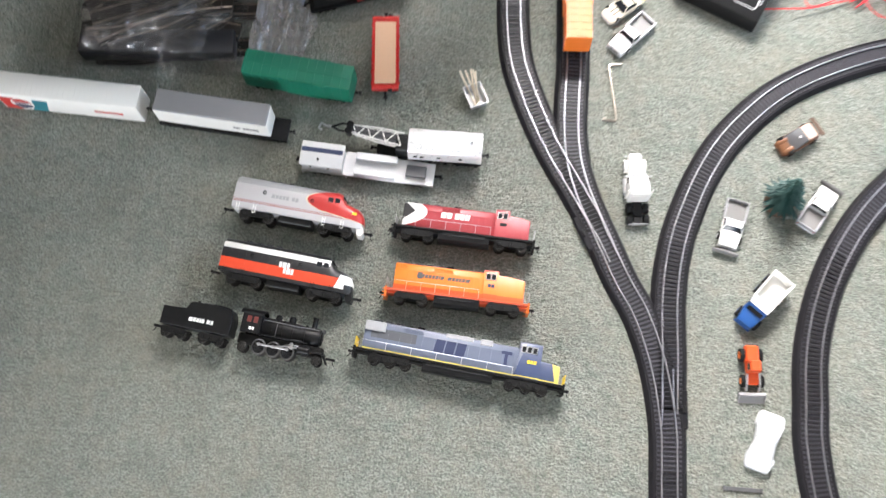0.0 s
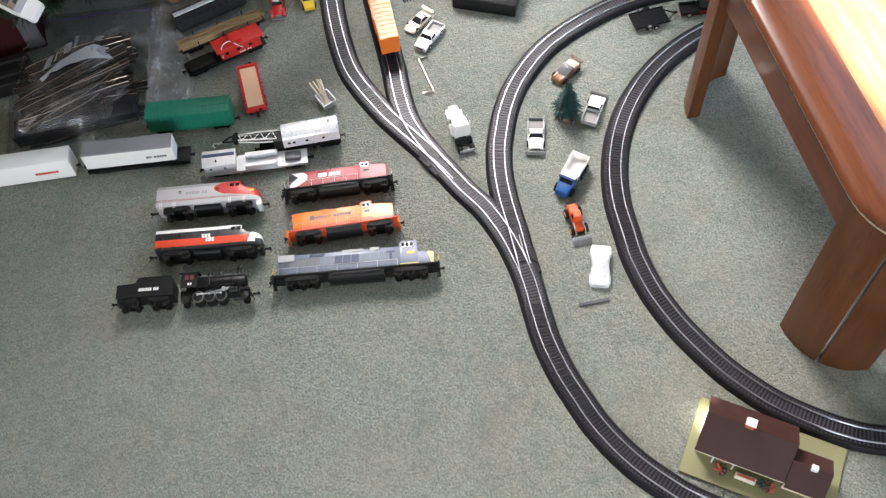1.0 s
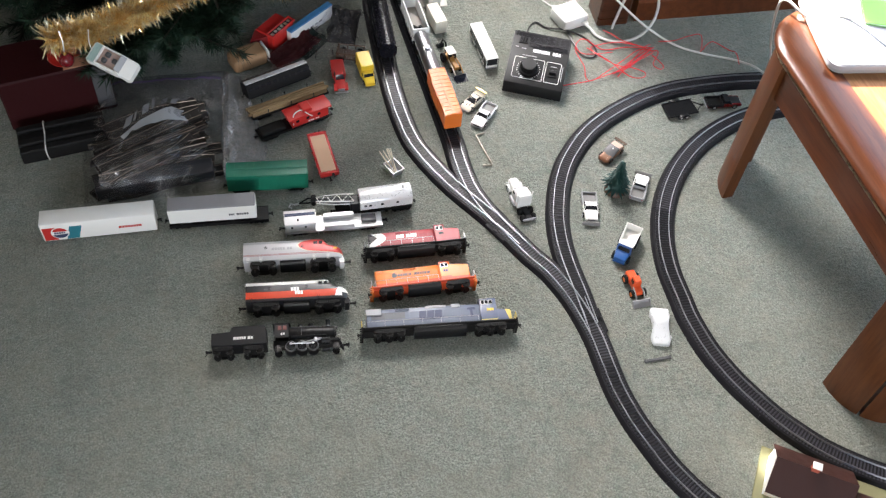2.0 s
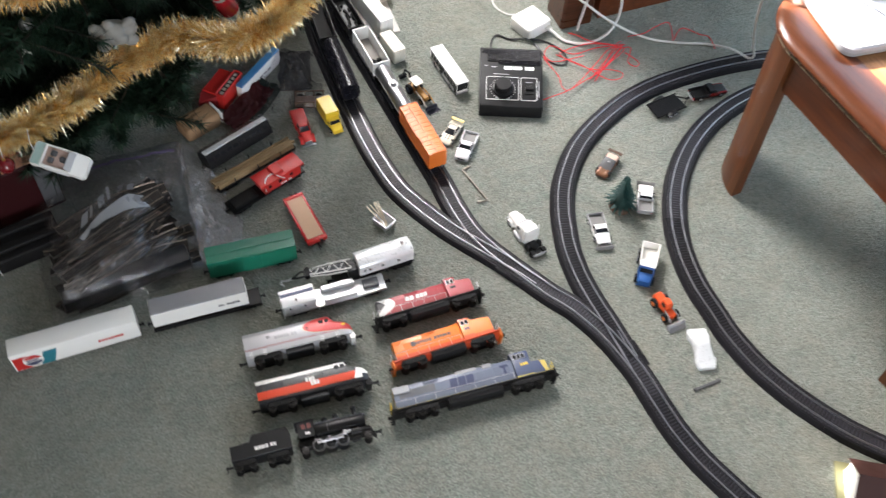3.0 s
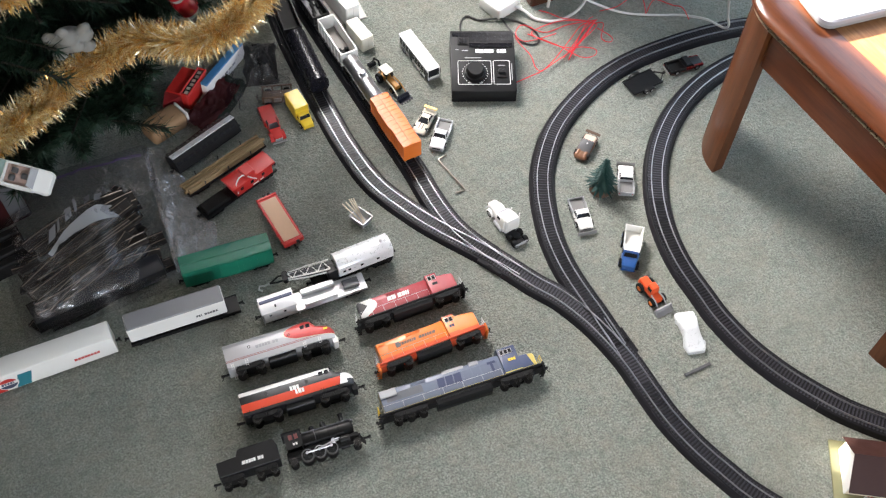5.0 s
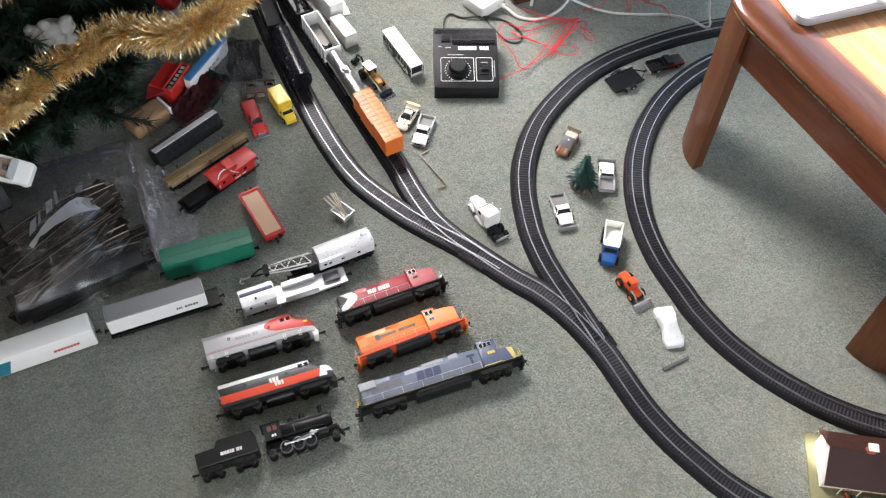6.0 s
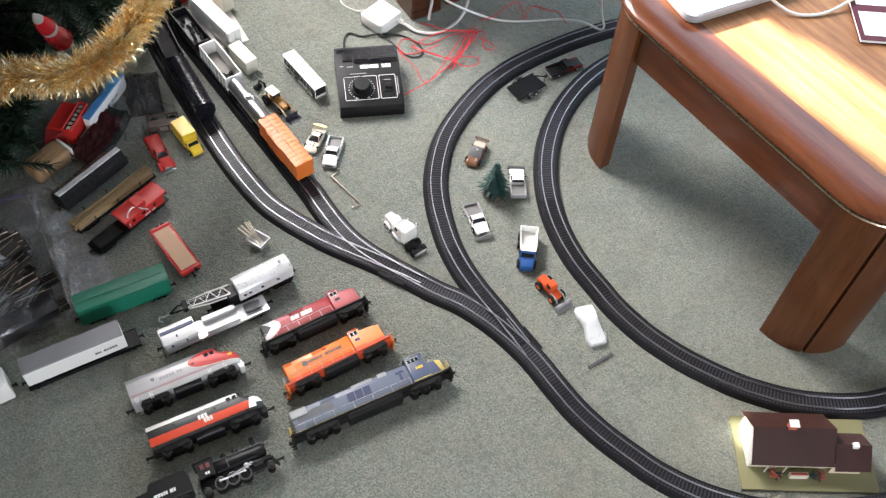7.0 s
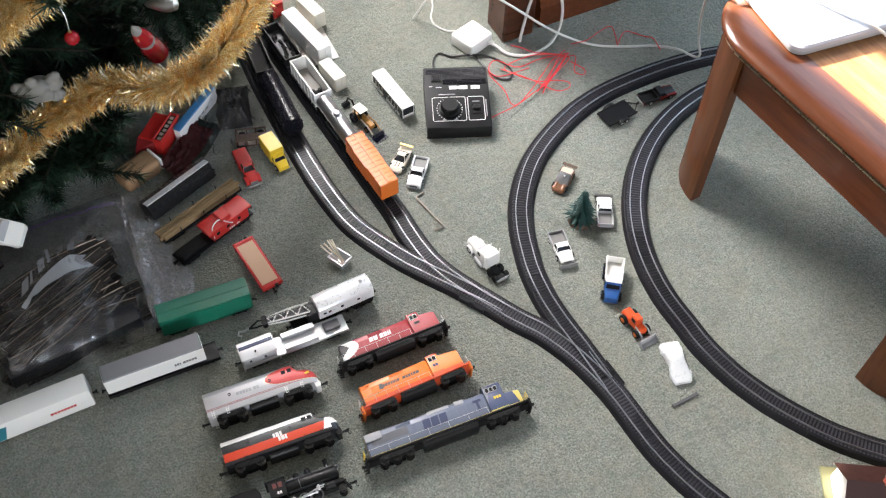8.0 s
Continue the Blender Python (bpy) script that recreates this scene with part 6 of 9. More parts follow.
def buggy(m):
    """A low sports buggy: copper nose, broad dark canopy, pale rear deck and a wing."""
    root = thing("toy_car", m, "copper toy buggy with a dark canopy and rear wing", "toy car", "toy road vehicles")
    w = 0.0122
    bm = bmesh.new()
    shell(bm, [(-0.0250, w * 0.86, 0.0046, 0.0100, 0.0014), (-0.0230, w * 0.97, 0.0036, 0.0120, 0.0018), (-0.0080, w, 0.0032, 0.0124, 0.0018), (0.0080, w, 0.0032, 0.0112, 0.0018), (0.0210, w * 0.94, 0.0032, 0.0092, 0.0020), (0.0255, w * 0.84, 0.0036, 0.0074, 0.0016), (0.0270, w * 0.66, 0.0044, 0.0062, 0.0010)])
    body = part("body", bm, BUGGY, root, sharp=45)
    bm = bmesh.new()
    shell(bm, [(-0.0225, w * 0.76, 0.0110, 0.0130, 0.0014), (-0.0180, w * 0.80, 0.0115, 0.0164, 0.0022), (-0.0060, w * 0.80, 0.0118, 0.0176, 0.0024), (-0.0050, w * 0.78, 0.0118, 0.0170, 0.0024)])
    part("rear_deck", bm, ROSE, body, "pinkish white rear deck")
    bm = bmesh.new()
    shell(bm, [(-0.0070, w * 0.84, 0.0116, 0.0182, 0.0026), (0.0000, w * 0.88, 0.0112, 0.0178, 0.0026), (0.0110, w * 0.92, 0.0100, 0.0118, 0.0014), (0.0135, w * 0.86, 0.0094, 0.0104, 0.0010)])
    canopy = part("canopy", bm, MIDGREY, body, "dark grey canopy")
    bm = bmesh.new()
    lathe(bm, [(0.0016, 0), (0.0014, 0.0008), (0.0001, 0.0011)], 10, 0, Matrix.Translation((0.0005, 0.0010, 0.0177)))
    part("badge", bm, SILVER, canopy)
    for y in (-0.0065, 0.0065):
        bm = bmesh.new()
        shell(bm, [(0.0120, 0.0026, 0.0090, 0.0112, 0.0010), (0.0190, 0.0026, 0.0080, 0.0106, 0.0012), (0.0240, 0.0018, 0.0070, 0.0086, 0.0008)])
        bmesh.ops.translate(bm, verts=bm.verts, vec=(0, y, 0))
        part("front_wing", bm, BUGGY, body)
    bm = bmesh.new()
    box(bm, -0.0290, -0.0235, -w - 0.0008, w + 0.0008, 0.0158, 0.0170, 0.0004)
    for s in (1, -1):
        box(bm, -0.0265, -0.0245, *sorted((s * w * 0.7, s * w * 0.6)), 0.0095, 0.0160)
    part("rear_wing", bm, BROWN, body)
    for x in (-0.0155, 0.0165):
        for s in (1, -1):
            road_wheel(root, x, s * (w + 0.0006), 0.0054, 0.0044, s, BROWN)
    bumper(root, 0.0272, w * 0.70, 0.0046, BROWN)
    return root


buggy(at(0.4448, 0.5245, 0, 213))


def cloudy_car(m):
    """An unpainted moulded car body of cloudy clear plastic."""
    root = thing("toy_car_shell", m, "cloudy white plastic toy car shell on carpet", "toy car", "toy road vehicles")
    bm = bmesh.new()
    shell(bm, [(-0.0340, 0.0120, 0.001, 0.0075, 0.003), (-0.0320, 0.0150, 0.0, 0.0105, 0.003), (-0.0180, 0.0155, 0.0, 0.0120, 0.003), (-0.0140, 0.0140, 0.0, 0.0180, 0.0045), (0.0010, 0.0118, 0.0, 0.0190, 0.0045), (0.0080, 0.0135, 0.0, 0.0120, 0.003), (0.0260, 0.0152, 0.0, 0.0095, 0.003), (0.0330, 0.0125, 0.0, 0.0075, 0.003)])
    bmesh.ops.bevel(bm, geom=[e for e in bm.edges if abs(e.verts[0].co.x - e.verts[1].co.x) < 1e-5], offset=0.0008, segments=2, affect="EDGES")
    part("body", bm, CLOUDY, root, sharp=60)
    for x in (-0.021, 0.020):
        for s in (1, -1):
            bm = bmesh.new()
            lathe(bm, [(0.0048, 0), (0.0052, 0.0004), (0.0052, 0.0010), (0.0036, 0.0012), (0.0001, 0.0012)], 14, 0, Matrix.Translation((x, s * 0.0143, 0.0052)) @ Matrix.Rotation(radians(-90 * s), 4, "X"))
            part("wheel_arch", bm, CLOUDY, root)
    return root


cloudy_car(at(0.3885, 0.1580, 0, 251))

bm = bmesh.new()
box(bm, -0.0215, 0.0215, -0.0022, 0.0022, 0.0, 0.0034, 0.0006)
for x in (-0.0205, 0.0205):
    box(bm, x - 0.0012, x + 0.0012, -0.0027, 0.0027, 0.0, 0.0040, 0.0004)
whole("plastic_bar", bm, MIDGREY, at(0.3635, 0.1055, 0, -2), "short dark grey plastic bar lying on carpet", "plastic bar")


def semi_tractor(m):
    root = thing("toy_semi_tractor", m, "white toy semi tractor with black rear frame on carpet", "toy truck", "toy road vehicles")
    bm = bmesh.new()
    box(bm, -0.043, 0.040, -0.0055, 0.0055, 0.0060, 0.0092, 0.0005)
    part("frame", bm, BLACK, root)
    bm = bmesh.new()
    shell(bm, [(0.0120, 0.0108, 0.0085, 0.0232, 0.0030), (0.0240, 0.0098, 0.0085, 0.0222, 0.0038), (0.0370, 0.0082, 0.0080, 0.0200, 0.0036), (0.0418, 0.0074, 0.0075, 0.0180, 0.0030), (0.0428, 0.0066, 0.0080, 0.0162, 0.0024)])
    bonnet = part("bonnet", bm, WHITE, root, sharp=50)
    bm = bmesh.new()
    for k in range(5):
        box(bm, 0.0426, 0.0434, -0.0058 + k * 0.0026, -0.0044 + k * 0.0026, 0.0088, 0.0156)
    part("grille", bm, CHROME, bonnet)
    bm = bmesh.new()
    shell(bm, [(-0.0165, 0.0126, 0.0085, 0.0345, 0.0024), (-0.0155, 0.0132, 0.0080, 0.0362, 0.0030), (-0.0060, 0.0132, 0.0080, 0.0362, 0.0034), (0.0010, 0.0128, 0.0080, 0.0335, 0.0036), (0.0075, 0.0122, 0.0080, 0.0308, 0.0034), (0.0145, 0.0116, 0.0080, 0.0240, 0.0024)])
    cab = part("cab", bm, WHITE, root, sharp=50)
    bm = bmesh.new()
    box(bm, -0.0172, -0.0162, -0.0100, 0.0100, 0.0110, 0.0325, 0.0004)
    part("rear_panel", bm, WHITE, cab)
    for s in (1, -1):
        bm = bmesh.new()
        rod(bm, (-0.0120, s * 0.0142, 0.0100), (-0.0120, s * 0.0142, 0.0385), 0.0010, n=8)
        part("exhaust_pipe", bm, WHITE, cab)
        bm = bmesh.new()
        box(bm, 0.0100, 0.0108, *sorted((s * 0.0140, s * 0.0164)), 0.0215, 0.0270, 0.0003)
        box(bm, 0.0102, 0.0106, *sorted((s * 0.0116, s * 0.0142)), 0.0240, 0.0246)
        part("mirror", bm, WHITE, cab)
    bm = bmesh.new()
    loft(bm, [[(0.0086, -0.0082, 0.0300), (0.0086, 0.0082, 0.0300), (0.0140, 0.0088, 0.0246), (0.0140, -0.0088, 0.0246)], [(0.0092, -0.0082, 0.0306), (0.0092, 0.0082, 0.0306), (0.0146, 0.0088, 0.0252), (0.0146, -0.0088, 0.0252)]])
    part("windscreen", bm, GREY, cab)
    for s in (1, -1):
        bm = bmesh.new()
        box(bm, 0.001, 0.0085, *sorted((s * 0.0112, s * 0.0128)), 0.0215, 0.0272, 0.0004)
        part("window", bm, GLASS_DARK, cab)
        bm = bmesh.new()
        arc = [(0.030 + 0.0082 * math.cos(radians(a)), 0.0058 + 0.0078 * math.sin(radians(a))) for a in range(0, 181, 15)]
        extrude(bm, arc + [(0.030 + 0.0068 * math.cos(radians(a)), 0.0058 + 0.0064 * math.sin(radians(a))) for a in range(180, -1, -15)], *sorted((s * 0.0070, s * 0.0132)))
        part("mudguard", bm, WHITE, root)
        bm = bmesh.new()
        rod(bm, (-0.006, s * 0.0118, 0.0055), (0.014, s * 0.0118, 0.0055), 0.0036, n=12)
        part("fuel_tank", bm, SILVER, root)
        road_wheel(root, 0.030, s * 0.0128, 0.0062, 0.0046, s)
        for x in (-0.024, -0.0385):
            road_wheel(root, x, s * 0.0130, 0.0062, 0.0062, s, BLACK_MATT)
    bm = bmesh.new()
    lathe(bm, [(0.0066, 0), (0.0066, 0.0014), (0.0030, 0.0018), (0.0001, 0.0018)], 18, 0, Matrix.Translation((-0.029, 0, 0.0092)))
    part("fifth_wheel", bm, BLACK, root)
    for x in (-0.0445,):
        bm = bmesh.new()
        box(bm, x, x + 0.0015, -0.0120, 0.0120, 0.0040, 0.0095, 0.0003)
        part("mud_flap", bm, GREY, root)
    bumper(root, 0.0432, 0.0110, 0.0060)
    lamps(root, 0.0420, 0.0058, 0.0105)
    return root


semi_tractor(at(0.2478, 0.4510, 0, 93))


def dump_truck(m):
    root = thing("toy_dump_truck", m, "blue toy dump truck with white tipper bed on carpet", "toy truck", "toy road vehicles")
    bm = bmesh.new()
    box(bm, -0.034, 0.034, -0.0065, 0.0065, 0.0060, 0.0105, 0.0005)
    part("frame", bm, BLUE, root)
    bm = bmesh.new()
    shell(bm, [(0.006, 0.0125, 0.0085, 0.0270, 0.002), (0.0075, 0.0128, 0.0080, 0.0280, 0.0025), (0.0160, 0.0128, 0.0080, 0.0280, 0.0025), (0.0195, 0.0122, 0.0080, 0.0195, 0.002), (0.0310, 0.0105, 0.0075, 0.0180, 0.002), (0.0345, 0.0095, 0.0075, 0.0160, 0.002)])
    cab = part("cab", bm, BLUE, root)
    bm = bmesh.new()
    loft(bm, [[(0.0164, -0.0095, 0.0262), (0.0164, 0.0095, 0.0262), (0.0192, 0.0100, 0.0203), (0.0192, -0.0100, 0.0203)], [(0.0172, -0.0095, 0.0266), (0.0172, 0.0095, 0.0266), (0.0200, 0.0100, 0.0207), (0.0200, -0.0100, 0.0207)]])
    part("windscreen", bm, GLASS_DARK, cab)
    for s in (1, -1):
        bm = bmesh.new()
        box(bm, 0.0085, 0.0150, *sorted((s * 0.0122, s * 0.0132)), 0.0200, 0.0256, 0.0004)
        part("window", bm, GLASS_DARK, cab)
        road_wheel(root, 0.0235, s * 0.0150, 0.0072, 0.0055, s, BLUE)
        for x in (-0.0130, -0.0275):
            road_wheel(root, x, s * 0.0158, 0.0072, 0.0030, s, BLUE)
    # hollow tipper bed
    wall = lambda grow: [(-0.0370, -0.0145 + grow), (0.0050, -0.0135 + grow), (0.0050, 0.0135 - grow), (-0.0370, 0.0145 - grow)]
    bm = bmesh.new()
    loft(bm, [[(x, y * 0.86, 0.0115) for x, y in wall(0)], [(x, y, 0.0265) for x, y in wall(0)], [(x * 0.965, y, 0.0265) for x, y in wall(0.0014)], [(x * 0.945, y * 0.84, 0.0128) for x, y in wall(0.0014)]])
    bed = part("tipper_bed", bm, WHITE, root, "white hollow tipper bed")
    bm = bmesh.new()
    box(bm, 0.0035, 0.0140, -0.0125, 0.0125, 0.0285, 0.0297, 0.0003)
    part("cab_guard", bm, WHITE, bed)
    bumper(root, 0.0352, 0.0110, 0.0068, BLUE)
    return root


dump_truck(at(0.3908, 0.3165, 0, 229))


LOADER_RED = paint("loader_red_orange", (0.66, 0.080, 0.014), 0.4, 0, 0.15)


def wheel_loader(m):
    root = thing("toy_loader", m, "orange toy wheel loader with grey bucket on carpet", "toy digger", "toy road vehicles")
    bm = bmesh.new()
    shell(bm, [(-0.0300, 0.0070, 0.0075, 0.0165, 0.002), (-0.0285, 0.0078, 0.0070, 0.0180, 0.002), (-0.0120, 0.0078, 0.0070, 0.0180, 0.002), (-0.0110, 0.0070, 0.0060, 0.0140, 0.001), (0.0120, 0.0066, 0.0060, 0.0150, 0.002), (0.0140, 0.0060, 0.0065, 0.0140, 0.002)])
    part("body", bm, LOADER_RED, root)
    bm = bmesh.new()
    shell(bm, [(-0.0110, 0.0066, 0.0135, 0.0270, 0.002), (-0.0100, 0.0068, 0.0135, 0.0280, 0.002), (0.0000, 0.0066, 0.0135, 0.0280, 0.002), (0.0015, 0.0064, 0.0135, 0.0255, 0.002)])
    cab = part("cab", bm, LOADER_RED, root)
    for s in (1, -1):
        bm = bmesh.new()
        box(bm, -0.0090, -0.0010, *sorted((s * 0.0062, s * 0.0069)), 0.0180, 0.0255, 0.0004)
        part("window", bm, GLASS_DARK, cab)
        for x, r in ((-0.0200, 0.0078), (0.0095, 0.0072)):
            road_wheel(root, x, s * 0.0128, r, 0.0060, s, ORANGE)
        bm = bmesh.new()
        tube(bm, [(0.0020, s * 0.0068, 0.0150), (0.0140, s * 0.0074, 0.0140), (0.0230, s * 0.0074, 0.0060)], 0.0011, 6)
        part("lift_arm", bm, GREY, root)
    bm = bmesh.new()
    arc = [(0.0330, 0.0006), (0.0250, 0.0006), (0.0225, 0.0030), (0.0225, 0.0075), (0.0250, 0.0100)]
    extrude(bm, arc + [(x + 0.0009, z + 0.0010) for x, z in reversed(arc)], -0.0150, 0.0150)
    for s in (1, -1):
        extrude(bm, [(0.0325, 0.0010), (0.0232, 0.0014), (0.0232, 0.0080), (0.0255, 0.0098)], *sorted((s * 0.0150, s * 0.0142)))
    part("bucket", bm, GREY, root, "grey loader bucket")
    return root


wheel_loader(at(0.3765, 0.2350, 0, 271))


def box_truck(m):
    root = thing("toy_box_truck", m, "yellow toy box truck on carpet beside track", "toy truck", "toy road vehicles")
    bm = bmesh.new()
    box(bm, -0.0320, 0.0110, -0.0125, 0.0125, 0.0060, 0.0330, 0.0012)
    part("cargo_box", bm, YELLOW, root)
    bm = bmesh.new()
    shell(bm, [(0.0110, 0.0110, 0.0050, 0.0225, 0.002), (0.0180, 0.0108, 0.0045, 0.0215, 0.003), (0.0215, 0.0105, 0.0045, 0.0150, 0.002), (0.0310, 0.0095, 0.0045, 0.0125, 0.003), (0.0335, 0.0085, 0.0050, 0.0100, 0.002)])
    cab = part("cab", bm, YELLOW, root)
    bm = bmesh.new()
    loft(bm, [[(0.0184, -0.0085, 0.0205), (0.0184, 0.0085, 0.0205), (0.0214, 0.0090, 0.0155), (0.0214, -0.0090, 0.0155)], [(0.0190, -0.0085, 0.0209), (0.0190, 0.0085, 0.0209), (0.0220, 0.0090, 0.0159), (0.0220, -0.0090, 0.0159)]])
    part("windscreen", bm, GLASS_DARK, cab)
    for s in (1, -1):
        bm = bmesh.new()
        box(bm, 0.0125, 0.0175, *sorted((s * 0.0104, s * 0.0112)), 0.0150, 0.0195, 0.0004)
        part("window", bm, GLASS_DARK, cab)
        for x in (-0.020, 0.0240):
            road_wheel(root, x, s * 0.0118, 0.0052, 0.0042, s)
    bumper(root, 0.0338, 0.0095, 0.0052, YELLOW)
    lamps(cab, 0.0325, 0.0064, 0.0085)
    return root


box_truck(at(0.0547, 0.8094, 0, -88))


def red_truck(m):
    root = thing("toy_pickup", m, "glossy red toy farm truck with chrome front on carpet", "toy truck", "toy road vehicles")
    bm = bmesh.new()
    shell(bm, [(-0.0310, 0.0112, 0.0050, 0.0135, 0.001), (-0.0300, 0.0116, 0.0045, 0.0140, 0.001), (0.0000, 0.0116, 0.0045, 0.0140, 0.001), (0.0012, 0.0098, 0.0045, 0.0130, 0.001), (0.0150, 0.0090, 0.0045, 0.0130, 0.003), (0.0280, 0.0070, 0.0050, 0.0120, 0.003), (0.0300, 0.0060, 0.0060, 0.0110, 0.002)])
    body = part("body", bm, RED, root)
    bm = bmesh.new()
    box(bm, -0.0290, -0.0030, -0.0095, 0.0095, 0.0139, 0.0146, 0.0003)
    part("bed_floor", bm, RED, body)
    greenhouse(root, [(0.0004, 0.0092, 0.0128, 0.0150, 0.001), (0.0012, 0.0090, 0.0128, 0.0210, 0.002), (0.0085, 0.0088, 0.0128, 0.0210, 0.002), (0.0125, 0.0088, 0.0128, 0.0138, 0.001)], (0.0008, 0.0090, 0.0070, 0.0211), RED)
    for s in (1, -1):
        bm = bmesh.new()
        arc = [(0.0210 + 0.0075 * math.cos(radians(a)), 0.0052 + 0.0070 * math.sin(radians(a))) for a in range(-10, 191, 20)]
        extrude(bm, arc, *sorted((s * 0.0065, s * 0.0118)))
        part("mudguard", bm, RED, root)
        for x in (-0.0195, 0.0210):
            road_wheel(root, x, s * 0.0120, 0.0052, 0.0036, s)
    bm = bmesh.new()
    box(bm, 0.0300, 0.0312, -0.0055, 0.0055, 0.0055, 0.0112, 0.0004)
    part("grille", bm, CHROME, root, "chrome grille")
    bumper(root, 0.0330, 0.0108, 0.0050)
    return root


red_truck(at(0.0027, 0.8083, 0, -94) @ Matrix.Diagonal((1.25, 1.1, 1.1, 1.0)))


def city_bus(m):
    root = thing("toy_bus", m, "white toy city bus with dark windows on carpet", "toy bus", "toy road vehicles")
    half, w = 0.0530, 0.0125
    bm = bmesh.new()
    box(bm, -half, half, -w, w, 0.0035, 0.0295, 0.0018, 0, 2)
    body = part("body", bm, WHITE, root)
    for s in (1, -1):
        for k in range(9):
            bm = bmesh.new()
            x = -half + 0.005 + k * 0.0108
            box(bm, x, x + 0.0096, *sorted((s * (w - 0.0004), s * (w + 0.0004))), 0.0118, 0.0256, 0.0004)
            part("window", bm, GLASS_DARK, body)
        bars(body, "side_band", -half + 0.003, 0.0252, s * (w + 0.00005), (0.100,), 0.0016, MIDGREY)
        for k in range(2):
            bm = bmesh.new()
            x = -0.012 + k * 0.056
            box(bm, x, x + 0.0100, *sorted((s * (w - 0.0004), s * (w + 0.0005))), 0.0052, 0.0250, 0.0004)
            part("door", bm, GLASS_DARK, body, "dark glazed folding door")
        for x in (-0.031, 0.030):
            road_wheel(root, x, s * (w + 0.0003), 0.0054, 0.0040, s)
    for s, z0, z1 in ((1, 0.0120, 0.0275), (-1, 0.0165, 0.0250)):
        bm = bmesh.new()
        box(bm, *sorted((s * (half - 0.0004), s * (half + 0.0005))), -w + 0.0020, w - 0.0020, z0, z1, 0.0004)
        part("windscreen" if s > 0 else "rear_window", bm, GLASS_DARK, body)
    bm = bmesh.new()
    box(bm, -0.036, -0.010, -0.006, 0.006, 0.0295, 0.0312, 0.0006)
    part("roof_unit", bm, WHITE, body)
    bm = bmesh.new()
    box(bm, -0.004, 0.014, -0.0065, -0.0050, 0.0294, 0.0298)
    part("roof_marking", bm, MIDGREY, body, "small dark lettering strip")
    bumper(root, half + 0.0006, w * 0.92, 0.0065, GREY)
    lamps(body, half + 0.0002, w * 0.7, 0.0105)
    return root


city_bus(at(0.2925, 0.8318, 0, -88.5))


def backhoe(m):
    root = thing("toy_backhoe", m, "yellow toy backhoe with black bucket on carpet", "toy digger", "toy road vehicles")
    YB = paint("digger_amber", (0.34, 0.15, 0.02), 0.4, 0, 0.2)
    bm = bmesh.new()
    shell(bm, [(-0.020, 0.0068, 0.0080, 0.0160, 0.001), (0.004, 0.0068, 0.0075, 0.0160, 0.001), (0.006, 0.0060, 0.0075, 0.0170, 0.002), (0.027, 0.0056, 0.0080, 0.0150, 0.002)])
    part("body", bm, YB, root)
    bm = bmesh.new()
    for x in (-0.0150, 0.0030):
        for s in (1, -1):
            box(bm, x - 0.0008, x + 0.0008, *sorted((s * 0.0066, s * 0.0052)), 0.0150, 0.0290)
    cab = part("cab_frame", bm, BLACK, root)
    bm = bmesh.new()
    box(bm, -0.0175, 0.0055, -0.0085, 0.0085, 0.0290, 0.0312, 0.0008)
    part("roof", bm, IVORY, cab, "cream cab roof")
    bm = bmesh.new()
    box(bm, -0.0100, -0.0020, -0.0040, 0.0040, 0.0160, 0.0210, 0.0008)
    part("seat", bm, BLACK, root)
    for s in (1, -1):
        road_wheel(root, -0.0120, s * 0.0135, 0.0095, 0.0062, s, NAVY)
        road_wheel(root, 0.0220, s * 0.0105, 0.0058, 0.0042, s, YB)
        bm = bmesh.new()
        tube(bm, [(0.004, s * 0.0078, 0.0165), (0.024, s * 0.0085, 0.0150), (0.040, s * 0.0085, 0.0055)], 0.0012, 6)
        part("lift_arm", bm, YB if s > 0 else CREAM, root)
    bm = bmesh.new()
    arc = [(0.0530, 0.0006), (0.0430, 0.0006), (0.0400, 0.0030), (0.0405, 0.0085), (0.0440, 0.0110)]
    extrude(bm, arc + [(x + 0.0010, z + 0.0010) for x, z in reversed(arc)], -0.0125, 0.0125)
    for k in range(5):
        y = -0.0105 + k * 0.00525
        box(bm, 0.0525, 0.0560, y - 0.0010, y + 0.0010, 0.0004, 0.0016)
    part("front_bucket", bm, paint("dark_bucket_paint", (0.012, 0.014, 0.028), 0.3), root, "dark blue toothed front bucket")
    bm = bmesh.new()
    tube(bm, [(-0.020, 0, 0.0140), (-0.030, 0.001, 0.0300), (-0.044, 0.002, 0.0240)], 0.0018, 6)
    tube(bm, [(-0.044, 0.002, 0.0250), (-0.050, 0.002, 0.0080)], 0.0015, 6)
    arm = part("digger_arm", bm, BLACK, root)
    bm = bmesh.new()
    extrude(bm, [(-0.0560, 0.0012), (-0.0480, 0.0012), (-0.0470, 0.0070), (-0.0500, 0.0090), (-0.0550, 0.0075)], -0.0050, 0.0080)
    part("rear_bucket", bm, BLACK, arm)
    return root


backhoe(at(0.2209, 0.8094, 0, -80))


